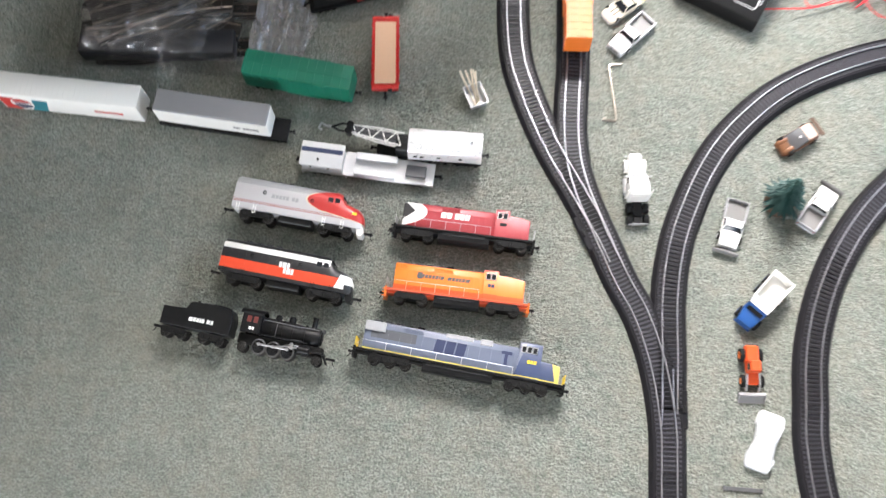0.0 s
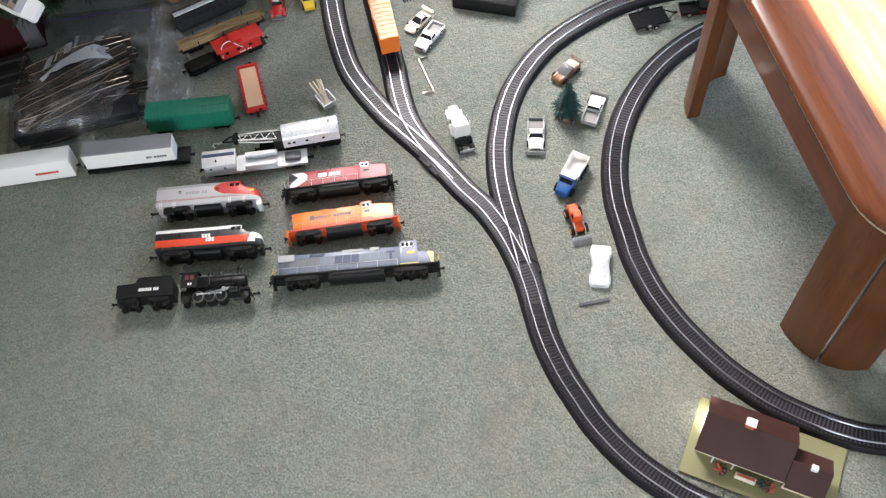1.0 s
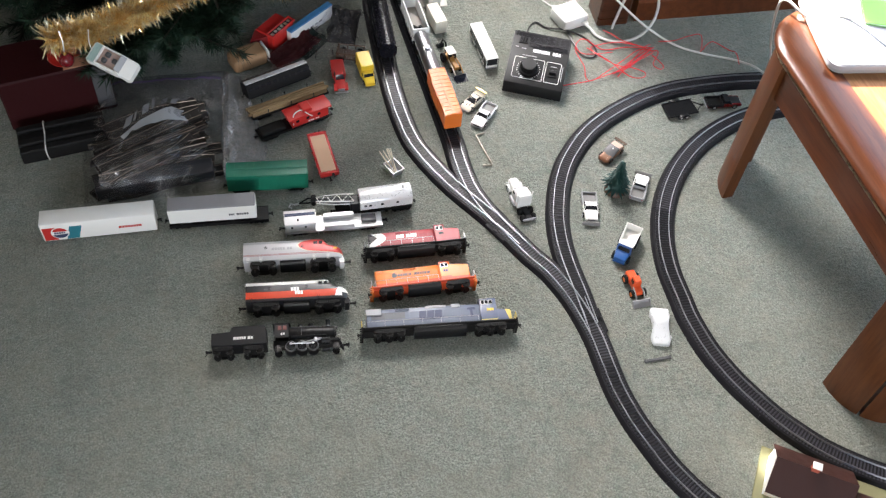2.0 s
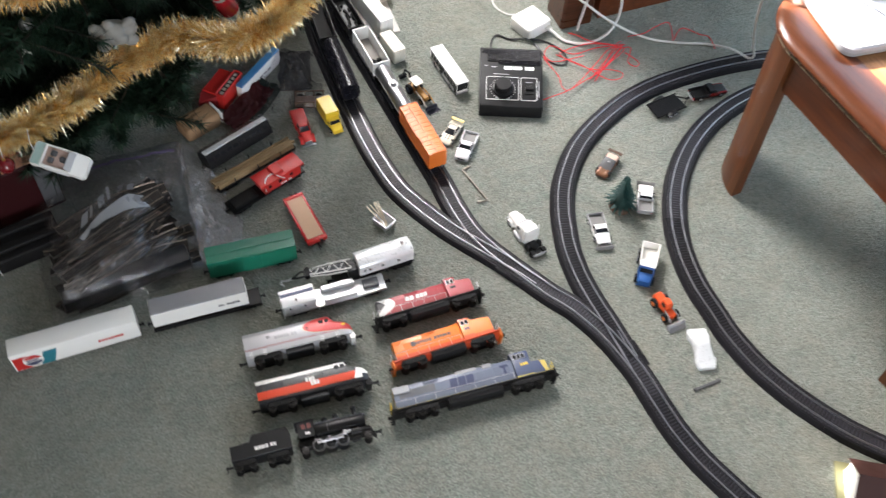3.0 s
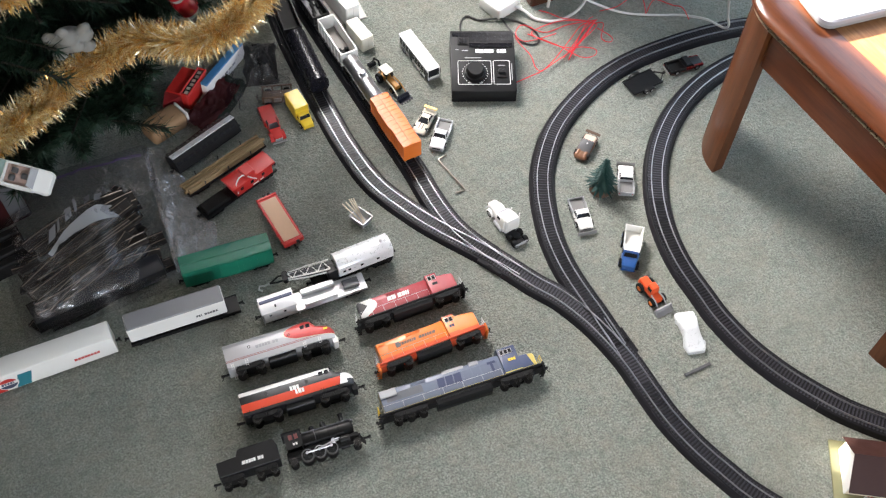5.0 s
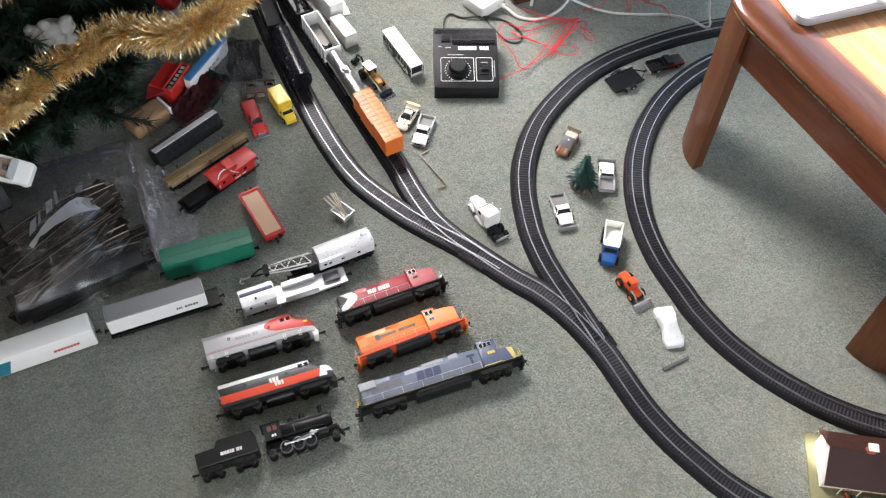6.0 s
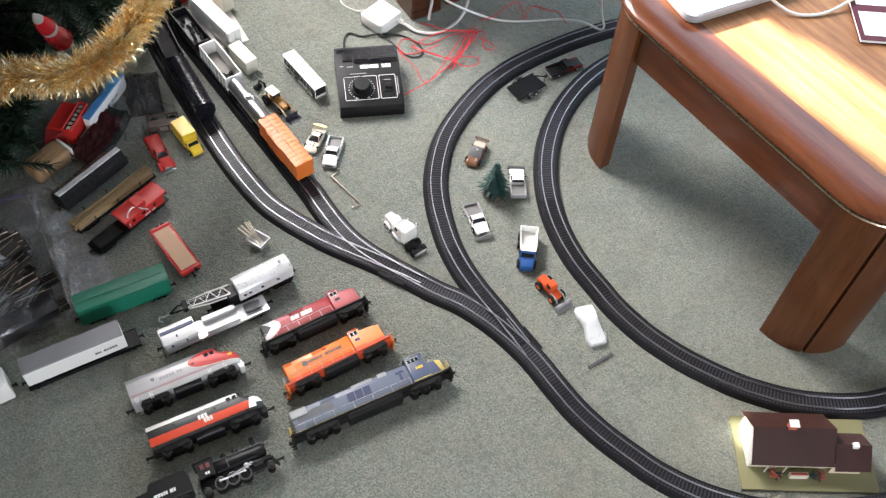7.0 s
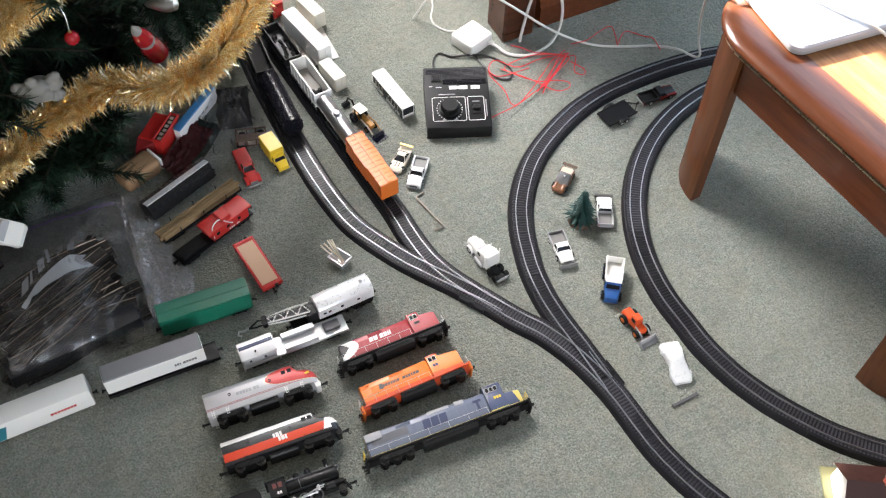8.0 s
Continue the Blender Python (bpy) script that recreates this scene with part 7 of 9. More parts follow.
def flat_trailer(m):
    root = thing("toy_trailer", m, "black toy flatbed trailer with low sides on carpet", "toy trailer", "toy road vehicles")
    bm = bmesh.new()
    box(bm, -0.036, 0.026, -0.0165, 0.0165, 0.0062, 0.0085, 0.0005)
    part("bed_floor", bm, BLACK, root)
    for i in range(9):
        y = -0.0145 + i * 0.0036
        bm = bmesh.new()
        box(bm, -0.0350, 0.0250, y - 0.0013, y + 0.0013, 0.0085, 0.0091)
        part("plank", bm, BLACK, root)
    for s in (1, -1):
        bm = bmesh.new()
        box(bm, -0.036, 0.026, *sorted((s * 0.0165, s * 0.0180)), 0.0062, 0.0108, 0.0004)
        part("side_rail", bm, BLACK, root)
        bm = bmesh.new()
        arc = [(-0.006 + 0.0125 * math.cos(radians(a)), 0.0045 + 0.0075 * math.sin(radians(a))) for a in range(0, 181, 15)]
        extrude(bm, arc + [(-0.006 + 0.0112 * math.cos(radians(a)), 0.0045 + 0.0062 * math.sin(radians(a))) for a in range(180, -1, -15)], *sorted((s * 0.0182, s * 0.0232)))
        part("mudguard", bm, BLACK, root)
        for x in (-0.0115, -0.0005):
            road_wheel(root, x, s * 0.0225, 0.0045, 0.0036, s)
    bm = bmesh.new()
    tube(bm, [(0.026, 0.012, 0.0070), (0.040, 0.0, 0.0066), (0.026, -0.012, 0.0070)], 0.0012, 6)
    box(bm, 0.038, 0.045, -0.0020, 0.0020, 0.0050, 0.0085, 0.0006)
    part("drawbar", bm, BLACK, root)
    return root


flat_trailer(at(0.6189, 0.6028, 0, 3))


# ---- small things on the carpet ----
bm = bmesh.new()
tube(bm, [(0.0094, 0.0, 0.0018), (-0.0040, -0.0012, 0.0018), (-0.0062, -0.0026, 0.0018), (-0.0066, -0.0056, 0.0018), (0.0024, -0.0735, 0.0018), (0.0016, -0.0768, 0.0018), (-0.0015, -0.0775, 0.0020), (-0.0112, -0.0762, 0.0024)], 0.0018, 6)
rod(bm, (-0.0105, -0.0763, 0.0024), (-0.0148, -0.0757, 0.0024), 0.0025, n=6)
whole("hex_key", bm, KEY_STEEL, at(0.2229, 0.6192), "tarnished steel hex key with two bends on carpet", "hex key")


def match_tub(m):
    root = thing("plastic_tub", m, "small white open tub with wooden sticks on carpet", "tub")
    q = lambda a, b: [(-a, -b), (a, -b), (a, b), (-a, b)]
    bm = bmesh.new()
    loft(bm, [[(*p, 0.0) for p in q(0.0115, 0.0090)], [(*p, 0.0150) for p in q(0.0150, 0.0120)], [(*p, 0.0150) for p in q(0.0136, 0.0106)], [(*p, 0.0012) for p in q(0.0104, 0.0080)]])
    part("tub", bm, SILVER, root)
    for i, (x, y) in enumerate(((-0.0282, -0.0103), (-0.0250, 0.0025), (-0.0199, 0.0068), (-0.0265, -0.0040), (-0.0230, 0.0048))):
        bm = bmesh.new()
        rod(bm, (0.0085 - i * 0.001, -0.003 + i * 0.0016, 0.0026), (x, y, 0.0330 + 0.002 * (i % 3)), 0.0011, n=8)
        part("stick", bm, PICKS, root, "pale wooden stick")
    return root


match_tub(at(0.0505, 0.5640, 0, -67))


def toy_tree(m):
    root = thing("toy_tree", m, "small dark green toy fir tree on round base", "toy tree")
    bm = bmesh.new()
    rod(bm, (0, 0, 0), (0, 0, 0.070), 0.0026, 0.0006, n=8)
    part("trunk", bm, BROWN, root)
    bm = bmesh.new()
    rng = random.Random(5)
    for i in range(13):
        z = 0.012 + 0.0049 * i
        r = 0.0285 * (1 - i / 15.5)
        n = 18 - i // 2
        for k in range(n):
            a = 2 * math.pi * (k + 0.5 * (i % 2)) / n + rng.uniform(-0.2, 0.2)
            rr = r * rng.uniform(0.8, 1.15)
            tip = Vector((rr * math.cos(a), rr * math.sin(a), z - 0.004 + rng.uniform(-0.001, 0.001)))
            side = Vector((-math.sin(a), math.cos(a), 0)) * 0.0028
            mid = Vector((rr * 0.55 * math.cos(a), rr * 0.55 * math.sin(a), z + 0.0012))
            v = [bm.verts.new(p) for p in (Vector((0, 0, z + 0.002)), mid + side, tip, mid - side, mid - Vector((0, 0, 0.0026)))]
            for f in ((0, 1, 4), (1, 2, 4), (2, 3, 4), (3, 0, 4), (0, 3, 2, 1)):
                bm.faces.new([v[j] for j in f])
    part("foliage", bm, NEEDLE_TOY, root)
    bm = bmesh.new()
    lathe(bm, [(0.0190, 0), (0.0185, 0.0030), (0.0130, 0.0095), (0.0060, 0.0120), (0.0001, 0.0125)], 14)
    part("base", bm, BROWN, root, "dark brown moulded base")
    return root


toy_tree(at(0.4215, 0.4440))


def station_house(m):
    root = thing("model_house", m, "model bungalow with brown roof on an olive base", "model house")
    bm = bmesh.new()
    box(bm, -0.0975, 0.0945, -0.0610, 0.0485, 0.0, 0.0032, 0.0005)
    part("base", bm, HOUSE_BASE, root, "olive green base card")
    t = 0.0018
    x0, x1, yf, yb, ridge, he, hr = -0.0850, 0.0255, -0.0275, 0.0350, 0.0045, 0.0340, 0.0600
    gable = [(yf, 0.0032), (yb, 0.0032), (yb, he), (ridge, hr - 0.0012), (yf, he)]
    for x in (x0, x1 - t):
        bm = bmesh.new()
        extrude(bm, gable, x, x + t, "x")
        # The first gable is white, not cream: sunlight on it is put into the colour.
        part("gable_wall", bm, WHITE if x == x0 else HOUSE_WALL, root)
    for y in (yf, yb - t):
        bm = bmesh.new()
        box(bm, x0 + t, x1 - t, y, y + t, 0.0032, he - 0.001)
        part("wall", bm, HOUSE_WALL, root)
    slope = (hr - he) / (ridge - yf)
    for s, ye in ((-1, yf - 0.0085), (1, yb + 0.0075)):
        k = (hr - he) / abs((yf if s < 0 else yb) - ridge)
        ze = hr - k * abs(ye - ridge)
        bm = bmesh.new()
        extrude(bm, [(ridge, hr), (ye, ze), (ye, ze + 0.0016), (ridge, hr + 0.0018)], x0 - 0.0025, x1 + 0.0015, "x")
        slab = part("roof", bm, ROOF_BROWN, root, "glossy brown plastic roof")
        bm = bmesh.new()
        box(bm, x0 - 0.0025, x1 + 0.0010, min(ye, ye - s * 0.0008), max(ye, ye - s * 0.0008), ze - 0.0022, ze - 0.0002)
        part("fascia", bm, HOUSE_WALL, slab)
    # lower wing
    a0, a1, wf, wb, wr, wh, wt = 0.0257, 0.0710, -0.0340, 0.0080, -0.0130, 0.0320, 0.0480
    for x in (a1 - t,):
        bm = bmesh.new()
        extrude(bm, [(wf, 0.0032), (wb, 0.0032), (wb, wh), (wr, wt - 0.001), (wf, wh)], x, x + t, "x")
        part("gable_wall", bm, HOUSE_WALL, root)
    for y in (wf, wb - t):
        bm = bmesh.new()
        box(bm, a0 + t, a1 - t, y, y + t, 0.0032, wh - 0.001)
        part("wall", bm, HOUSE_WALL, root)
    for s, ye in ((-1, wf - 0.0075), (1, wb + 0.0065)):
        k = (wt - wh) / abs((wf if s < 0 else wb) - wr)
        ze = wt - k * abs(ye - wr)
        bm = bmesh.new()
        extrude(bm, [(wr, wt), (ye, ze), (ye, ze + 0.0016), (wr, wt + 0.0018)], a0 + 0.0010, a1 + 0.0050, "x")
        part("roof", bm, ROOF_BROWN, root)
    bm = bmesh.new()
    box(bm, -0.0400, -0.0290, 0.0020, 0.0110, 0.0480, 0.0700, 0.0006)
    chimney = part("chimney", bm, BRICK_RED, root, "red brick chimney")
    bm = bmesh.new()
    box(bm, -0.0412, -0.0278, 0.0008, 0.0122, 0.0700, 0.0718, 0.0006)
    part("chimney_cap", bm, WHITE, chimney)
    bm = bmesh.new()
    box(bm, 0.0490, 0.0570, -0.0170, -0.0095, 0.0440, 0.0530, 0.0006)
    part("roof_vent", bm, WHITE, root, "small white roof vent")
    # front details: porch, window boxes, door
    for x, w, z0, z1 in ((-0.079, 0.014, 0.012, 0.026), (-0.056, 0.010, 0.004, 0.027), (-0.028, 0.020, 0.012, 0.026), (0.004, 0.010, 0.012, 0.026)):
        bm = bmesh.new()
        box(bm, x, x + w, yf - 0.0012, yf + 0.0004, z0, z1, 0.0004)
        win = part("window" if z0 > 0.01 else "door", bm, GLASS_DARK if z0 > 0.01 else BRICK_RED, root)
        bm = bmesh.new()
        for p in ((x - 0.001, x, z0 - 0.001, z1 + 0.001), (x + w, x + w + 0.001, z0 - 0.001, z1 + 0.001), (x, x + w, z0 - 0.001, z0), (x, x + w, z1, z1 + 0.001), (x + w / 2 - 0.0004, x + w / 2 + 0.0004, z0, z1)):
            box(bm, p[0], p[1], yf - 0.0018, yf - 0.0004, p[2], p[3])
        part("frame", bm, WHITE, win)
    for x in (0.034, 0.052):
        bm = bmesh.new()
        box(bm, x, x + 0.011, wf - 0.0010, wf + 0.0004, 0.010, 0.024, 0.0004)
        part("window", bm, GLASS_DARK, root)
    bm = bmesh.new()
    box(bm, -0.030, -0.004, -0.0440, -0.0375, 0.0032, 0.0120, 0.0005)
    planter = part("planter_wall", bm, IVORY, root, "cream planter wall")
    bm = bmesh.new()
    box(bm, -0.0285, -0.0055, -0.0425, -0.0390, 0.0116, 0.0132, 0.0004)
    part("soil", bm, BRICK_RED, planter)
    rng = random.Random(3)
    for cx, mat_ in ((-0.050, BRICK_RED), (-0.044, NEEDLE_TOY), (0.002, NEEDLE_TOY), (0.010, BROWN), (0.016, BRICK_RED)):
        bm = bmesh.new()
        for i in range(26):
            p = Vector((cx + rng.gauss(0, 0.0026), -0.0400 + rng.gauss(0, 0.0026), 0.0040 + abs(rng.gauss(0, 0.0040))))
            s = rng.uniform(0.0010, 0.0022)
            bmesh.ops.create_icosphere(bm, subdivisions=1, radius=s, matrix=Matrix.Translation(p))
        part("shrub", bm, mat_, root)
    for x in (-0.062, -0.036):
        bm = bmesh.new()
        rod(bm, (x, -0.0345, 0.0032), (x, -0.0345, 0.0290), 0.0009, n=8)
        part("porch_post", bm, WHITE, root)
    return root


station_house(at(0.5090, -0.1620, 0, -35.8))


# ---- power pack, cables ----
def power_pack(m):
    root = thing("train_controller", m, "black model train power pack with speed dial on carpet", "train controller")
    w, d = 0.0555, 0.0640
    bm = bmesh.new()
    out = [(-d, 0.0), (d, 0.0), (d, 0.0430), (0.0330, 0.0440), (-0.0560, 0.0275), (-d + 0.0015, 0.0250), (-d, 0.0220)]
    loft(bm, [[(x, a * k, b * (0.995 if k < 1 else 1)) for a, b in out] for x, k in ((-w, 0.985), (-w + 0.0025, 1.0), (w - 0.0025, 1.0), (w, 0.985))])
    part("case", bm, BLACK, root)
    tilt = math.atan2(0.0150, 0.0810)
    face = Matrix.Translation((0, -0.0075, 0.0366)) @ Matrix.Rotation(tilt, 4, "X")
    # raised printed frames on the sloping panel
    def frame_lines(x0, x1, y0, y1, name):
        bm = bmesh.new()
        r = 0.0026
        pts = []
        for cx, cy, a in ((x1 - r, y1 - r, 0), (x0 + r, y1 - r, 90), (x0 + r, y0 + r, 180), (x1 - r, y0 + r, 270)):
            for k in range(5):
                pts.append(face @ Vector((cx + r * math.cos(radians(a + 22.5 * k)), cy + r * math.sin(radians(a + 22.5 * k)), 0.0004)))
        tube(bm, pts + [pts[0]], 0.00055, 5)
        return part(name, bm, WHITE, root, "thin white printed frame")
    frame_lines(-0.0440, 0.0130, -0.0440, 0.0040, "panel_frame")
    frame_lines(0.0170, 0.0450, -0.0440, 0.0040, "panel_frame")
    knob_m = face @ Matrix.Translation((-0.0150, -0.0205, 0.0))
    bm = bmesh.new()
    lathe(bm, [(0.0185, 0.0), (0.0182, 0.0040), (0.0150, 0.0052), (0.0142, 0.0150), (0.0130, 0.0162), (0.0001, 0.0162)], 36, 0, knob_m)
    knob = part("speed_dial", bm, BLACK, root, "round black speed dial")
    bm = bmesh.new()
    for i in range(30):
        a = 2 * math.pi * i / 30
        rod(bm, knob_m @ Vector((0.0150 * math.cos(a), 0.0150 * math.sin(a), 0.0052)), knob_m @ Vector((0.0142 * math.cos(a), 0.0142 * math.sin(a), 0.0150)), 0.0007, n=5)
    part("grip_ribs", bm, BLACK_MATT, knob)
    bm = bmesh.new()
    for i in range(23):
        a = radians(-60 + 300 * i / 22)
        p, q = 0.0208, 0.0226
        c, s = math.cos(a), math.sin(a)
        box(bm, p, q, -0.0005, 0.0005, 0.0, 0.0005, m=knob_m @ Matrix.Rotation(a, 4, "Z"))
    tagged(part("scale_mark", bm, WHITE, root), kind="stuff")
    bm = bmesh.new()
    box(bm, 0.0225, 0.0395, -0.0310, -0.0090, 0.0, 0.0022, 0.0006, m=face)
    sw = part("direction_switch", bm, BLACK_MATT, root, "black slide switch")
    bm = bmesh.new()
    box(bm, 0.0250, 0.0370, -0.0240, -0.0170, 0.0022, 0.0070, 0.0008, m=face)
    part("slider", bm, BLACK, sw)
    bm = bmesh.new()
    for x0, x1 in ((-0.0130, 0.0010), (0.0020, 0.0035), (0.0045, 0.0185), (0.0245, 0.0290), (0.0300, 0.0345), (0.0355, 0.0400)):
        bm = bmesh.new()
        box(bm, x0, x1, 0.0205, 0.0275, 0.0, 0.0005, m=face)
        part("name_plate", bm, PAPER, root, "white lettering block")
    bm = bmesh.new()
    for x0, x1, y0, y1 in ((-0.032, -0.004, 0.0095, 0.0108), (-0.048, -0.042, 0.0265, 0.0280), (-0.036, -0.026, 0.0245, 0.0260), (0.0250, 0.0370, -0.0062, -0.0050), (-0.028, -0.022, -0.0420, -0.0405), (-0.008, -0.002, -0.0420, -0.0405), (0.0478, 0.0492, -0.036, -0.002)):
        bm = bmesh.new()
        box(bm, x0, x1, y0, y1, 0.0, 0.0005, m=face)
        part("legend", bm, GREY, root, "small grey legend block")
    bm = bmesh.new()
    box(bm, -0.0430, -0.0260, 0.0285, 0.0450, 0.0400, 0.0452, 0.0004)
    well = part("terminal_well", bm, BLACK_MATT, root)
    for x in (-0.0392, -0.0345, -0.0298):
        bm = bmesh.new()
        box(bm, x - 0.0014, x + 0.0014, 0.0310, 0.0420, 0.0450, 0.0475, 0.0004)
        part("terminal_clip", bm, GLOSS_BLACK, well)
    for i in range(4):
        bm = bmesh.new()
        box(bm, -0.0235, 0.0520, 0.0392 - i * 0.0026, 0.0405 - i * 0.0026, 0.0, 0.0014, m=face)
        part("vent_rib", bm, GLOSS_BLACK, root)
    for i in range(8):
        y = 0.0365 + i * 0.0030
        bm = bmesh.new()
        box(bm, -0.0235 if y < 0.046 else -0.0520, 0.0520, y, y + 0.0014, 0.0425, 0.0446)
        part("vent_rib", bm, GLOSS_BLACK, root)
    return root


power_pack(at(0.3765, 0.7530, 0, -26.8))


def cable(name, ctrl, r, material, label, z=None):
    pts = [Vector((*p, r + 0.0004)) if len(p) == 2 else Vector(p) for p in ctrl]
    bm = bmesh.new()
    tube(bm, smooth_line(pts, 0.006), r, 7)
    return whole(name, bm, material, Matrix(), label, "cable", "cables on the carpet")


cable("black_cable", [(0.3828, 0.8038, 0.030), (0.3903, 0.8406, 0.012), (0.3959, 0.8665), (0.4092, 0.8865), (0.4244, 0.8925), (0.4386, 0.8736), (0.4680, 0.8578, 0.006), (0.4993, 0.8390), (0.5144, 0.8074), (0.5125, 0.7825), (0.4994, 0.7725), (0.4832, 0.7833), (0.4785, 0.8100), (0.4766, 0.8409), (0.4794, 0.8648)], 0.0019, WIRE_BLACK, "thin black power cable looped on carpet")
cable("white_cable", [(0.5060, 0.8690, 0.014), (0.5200, 0.8520, 0.010), (0.5330, 0.8260, 0.004), (0.5660, 0.8050, 0.004), (0.6110, 0.8080, 0.008), (0.6450, 0.8260, 0.022), (0.6560, 0.8400, 0.055), (0.6430, 0.8440, 0.095), (0.6150, 0.8430, 0.130), (0.5850, 0.8420, 0.100), (0.5700, 0.8420, 0.030), (0.5640, 0.8380, 0.004)], 0.0028, WIRE_WHITE, "thick white cable looped in front of the cabinet")
cable("white_cable", [(0.4300, 1.0000, 0.003), (0.4450, 0.9600, 0.080), (0.4700, 0.9150, 0.135), (0.4970, 0.8800, 0.130), (0.5230, 0.8520, 0.115), (0.5550, 0.8300, 0.090), (0.6010, 0.8100, 0.050), (0.6530, 0.7950, 0.012), (0.6900, 0.7650, 0.003), (0.7393, 0.7343), (0.7806, 0.7132), (0.8026, 0.6734, 0.016), (0.8152, 0.6401, 0.018), (0.8080, 0.6234, 0.04), (0.7700, 0.6019, 0.10), (0.7176, 0.5693, 0.20), (0.6745, 0.5322, 0.295), (0.6487, 0.4907, 0.348), (0.6690, 0.4477, 0.3445), (0.7199, 0.4250, 0.3560), (0.7450, 0.3600, 0.3570), (0.7640, 0.3150, 0.3565), (0.7770, 0.2898, 0.3460), (0.7862, 0.2743, 0.3412), (0.7996, 0.2617, 0.3395), (0.8225, 0.2502, 0.3395), (0.8467, 0.2449, 0.3420), (0.8750, 0.2430, 0.3462), (0.9200, 0.2400, 0.3464)], 0.0022, WIRE_WHITE, "white power cable rising from carpet onto table")
cable("white_cable", [(0.4916, 1.0389), (0.4774, 1.0087), (0.4603, 0.9866), (0.4565, 0.9626), (0.4679, 0.9386), (0.4774, 0.9207, 0.012)], 0.0016, WIRE_WHITE, "thin white lead behind the adapter")
RED_RUNS = (
    ((0.4068, 0.6994, 0.012), (0.4315, 0.7005), (0.4713, 0.7056), (0.5087, 0.7174), (0.5648, 0.7349), (0.6174, 0.7632), (0.6240, 0.7707), (0.5749, 0.7860), (0.5296, 0.7915), (0.4974, 0.8172), (0.4766, 0.8071), (0.4794, 0.7892), (0.5012, 0.7834), (0.5440, 0.7701)),
    ((0.4766, 0.8071), (0.4681, 0.7793), (0.4722, 0.7460), (0.4667, 0.7206), (0.4757, 0.7114), (0.5058, 0.7183), (0.5546, 0.7478), (0.5998, 0.7742), (0.6262, 0.7670), (0.6032, 0.7473), (0.5388, 0.7233)),
    ((0.5002, 0.8022), (0.5253, 0.7456), (0.5503, 0.7030), (0.5761, 0.6978), (0.5891, 0.7119), (0.5655, 0.7190), (0.5342, 0.7391), (0.5050, 0.7904), (0.5201, 0.8054), (0.5626, 0.7948), (0.6113, 0.7754)),
    ((0.6249, 0.7735), (0.5648, 0.7330), (0.5211, 0.7165), (0.5367, 0.7251), (0.6021, 0.7669), (0.6174, 0.7641), (0.5464, 0.7215), (0.5299, 0.7102), (0.5644, 0.7405), (0.6099, 0.7725), (0.6291, 0.7796)),
    ((0.5513, 0.8455), (0.5570, 0.8216), (0.5740, 0.8019), (0.6054, 0.7843), (0.6230, 0.7707), (0.6310, 0.7540), (0.6093, 0.7260), (0.6201, 0.7131), (0.6324, 0.7261), (0.6130, 0.7520)),
    ((0.6509, 0.7927), (0.6755, 0.7790), (0.7103, 0.7893), (0.7419, 0.7936), (0.7347, 0.7668), (0.7198, 0.7435, 0.007), (0.7381, 0.7575, 0.009), (0.7597, 0.7679), (0.7820, 0.7438), (0.7881, 0.7234, 0.009), (0.7788, 0.6880)),
)
for run in RED_RUNS:
    lifted = [p if len(p) == 3 else (*p, 0.0016 + 0.0035 * ((i * 7) % 4)) for i, p in enumerate(run)]
    cable("red_wire", lifted, 0.0009, WIRE_RED, "thin red hook-up wire tangled on carpet")


def adapter(m):
    root = thing("power_adapter", m, "white plastic power adapter block on carpet", "power adapter")
    bm = bmesh.new()
    box(bm, -0.0290, 0.0290, -0.0270, 0.0270, 0.0, 0.0270, 0.0045, 0, 3)
    part("case", bm, WHITE, root)
    bm = bmesh.new()
    rod(bm, (0.0200, -0.0270, 0.013), (0.0225, -0.0350, 0.012), 0.0044, 0.0030, n=12)
    part("strain_relief", bm, WIRE_WHITE, root)
    bm = bmesh.new()
    box(bm, -0.0200, 0.0200, -0.0160, 0.0160, 0.0268, 0.0274, 0.0008)
    part("rating_label", bm, PAPER, root)
    return root


adapter(at(0.4898, 0.8869, 0, 14))


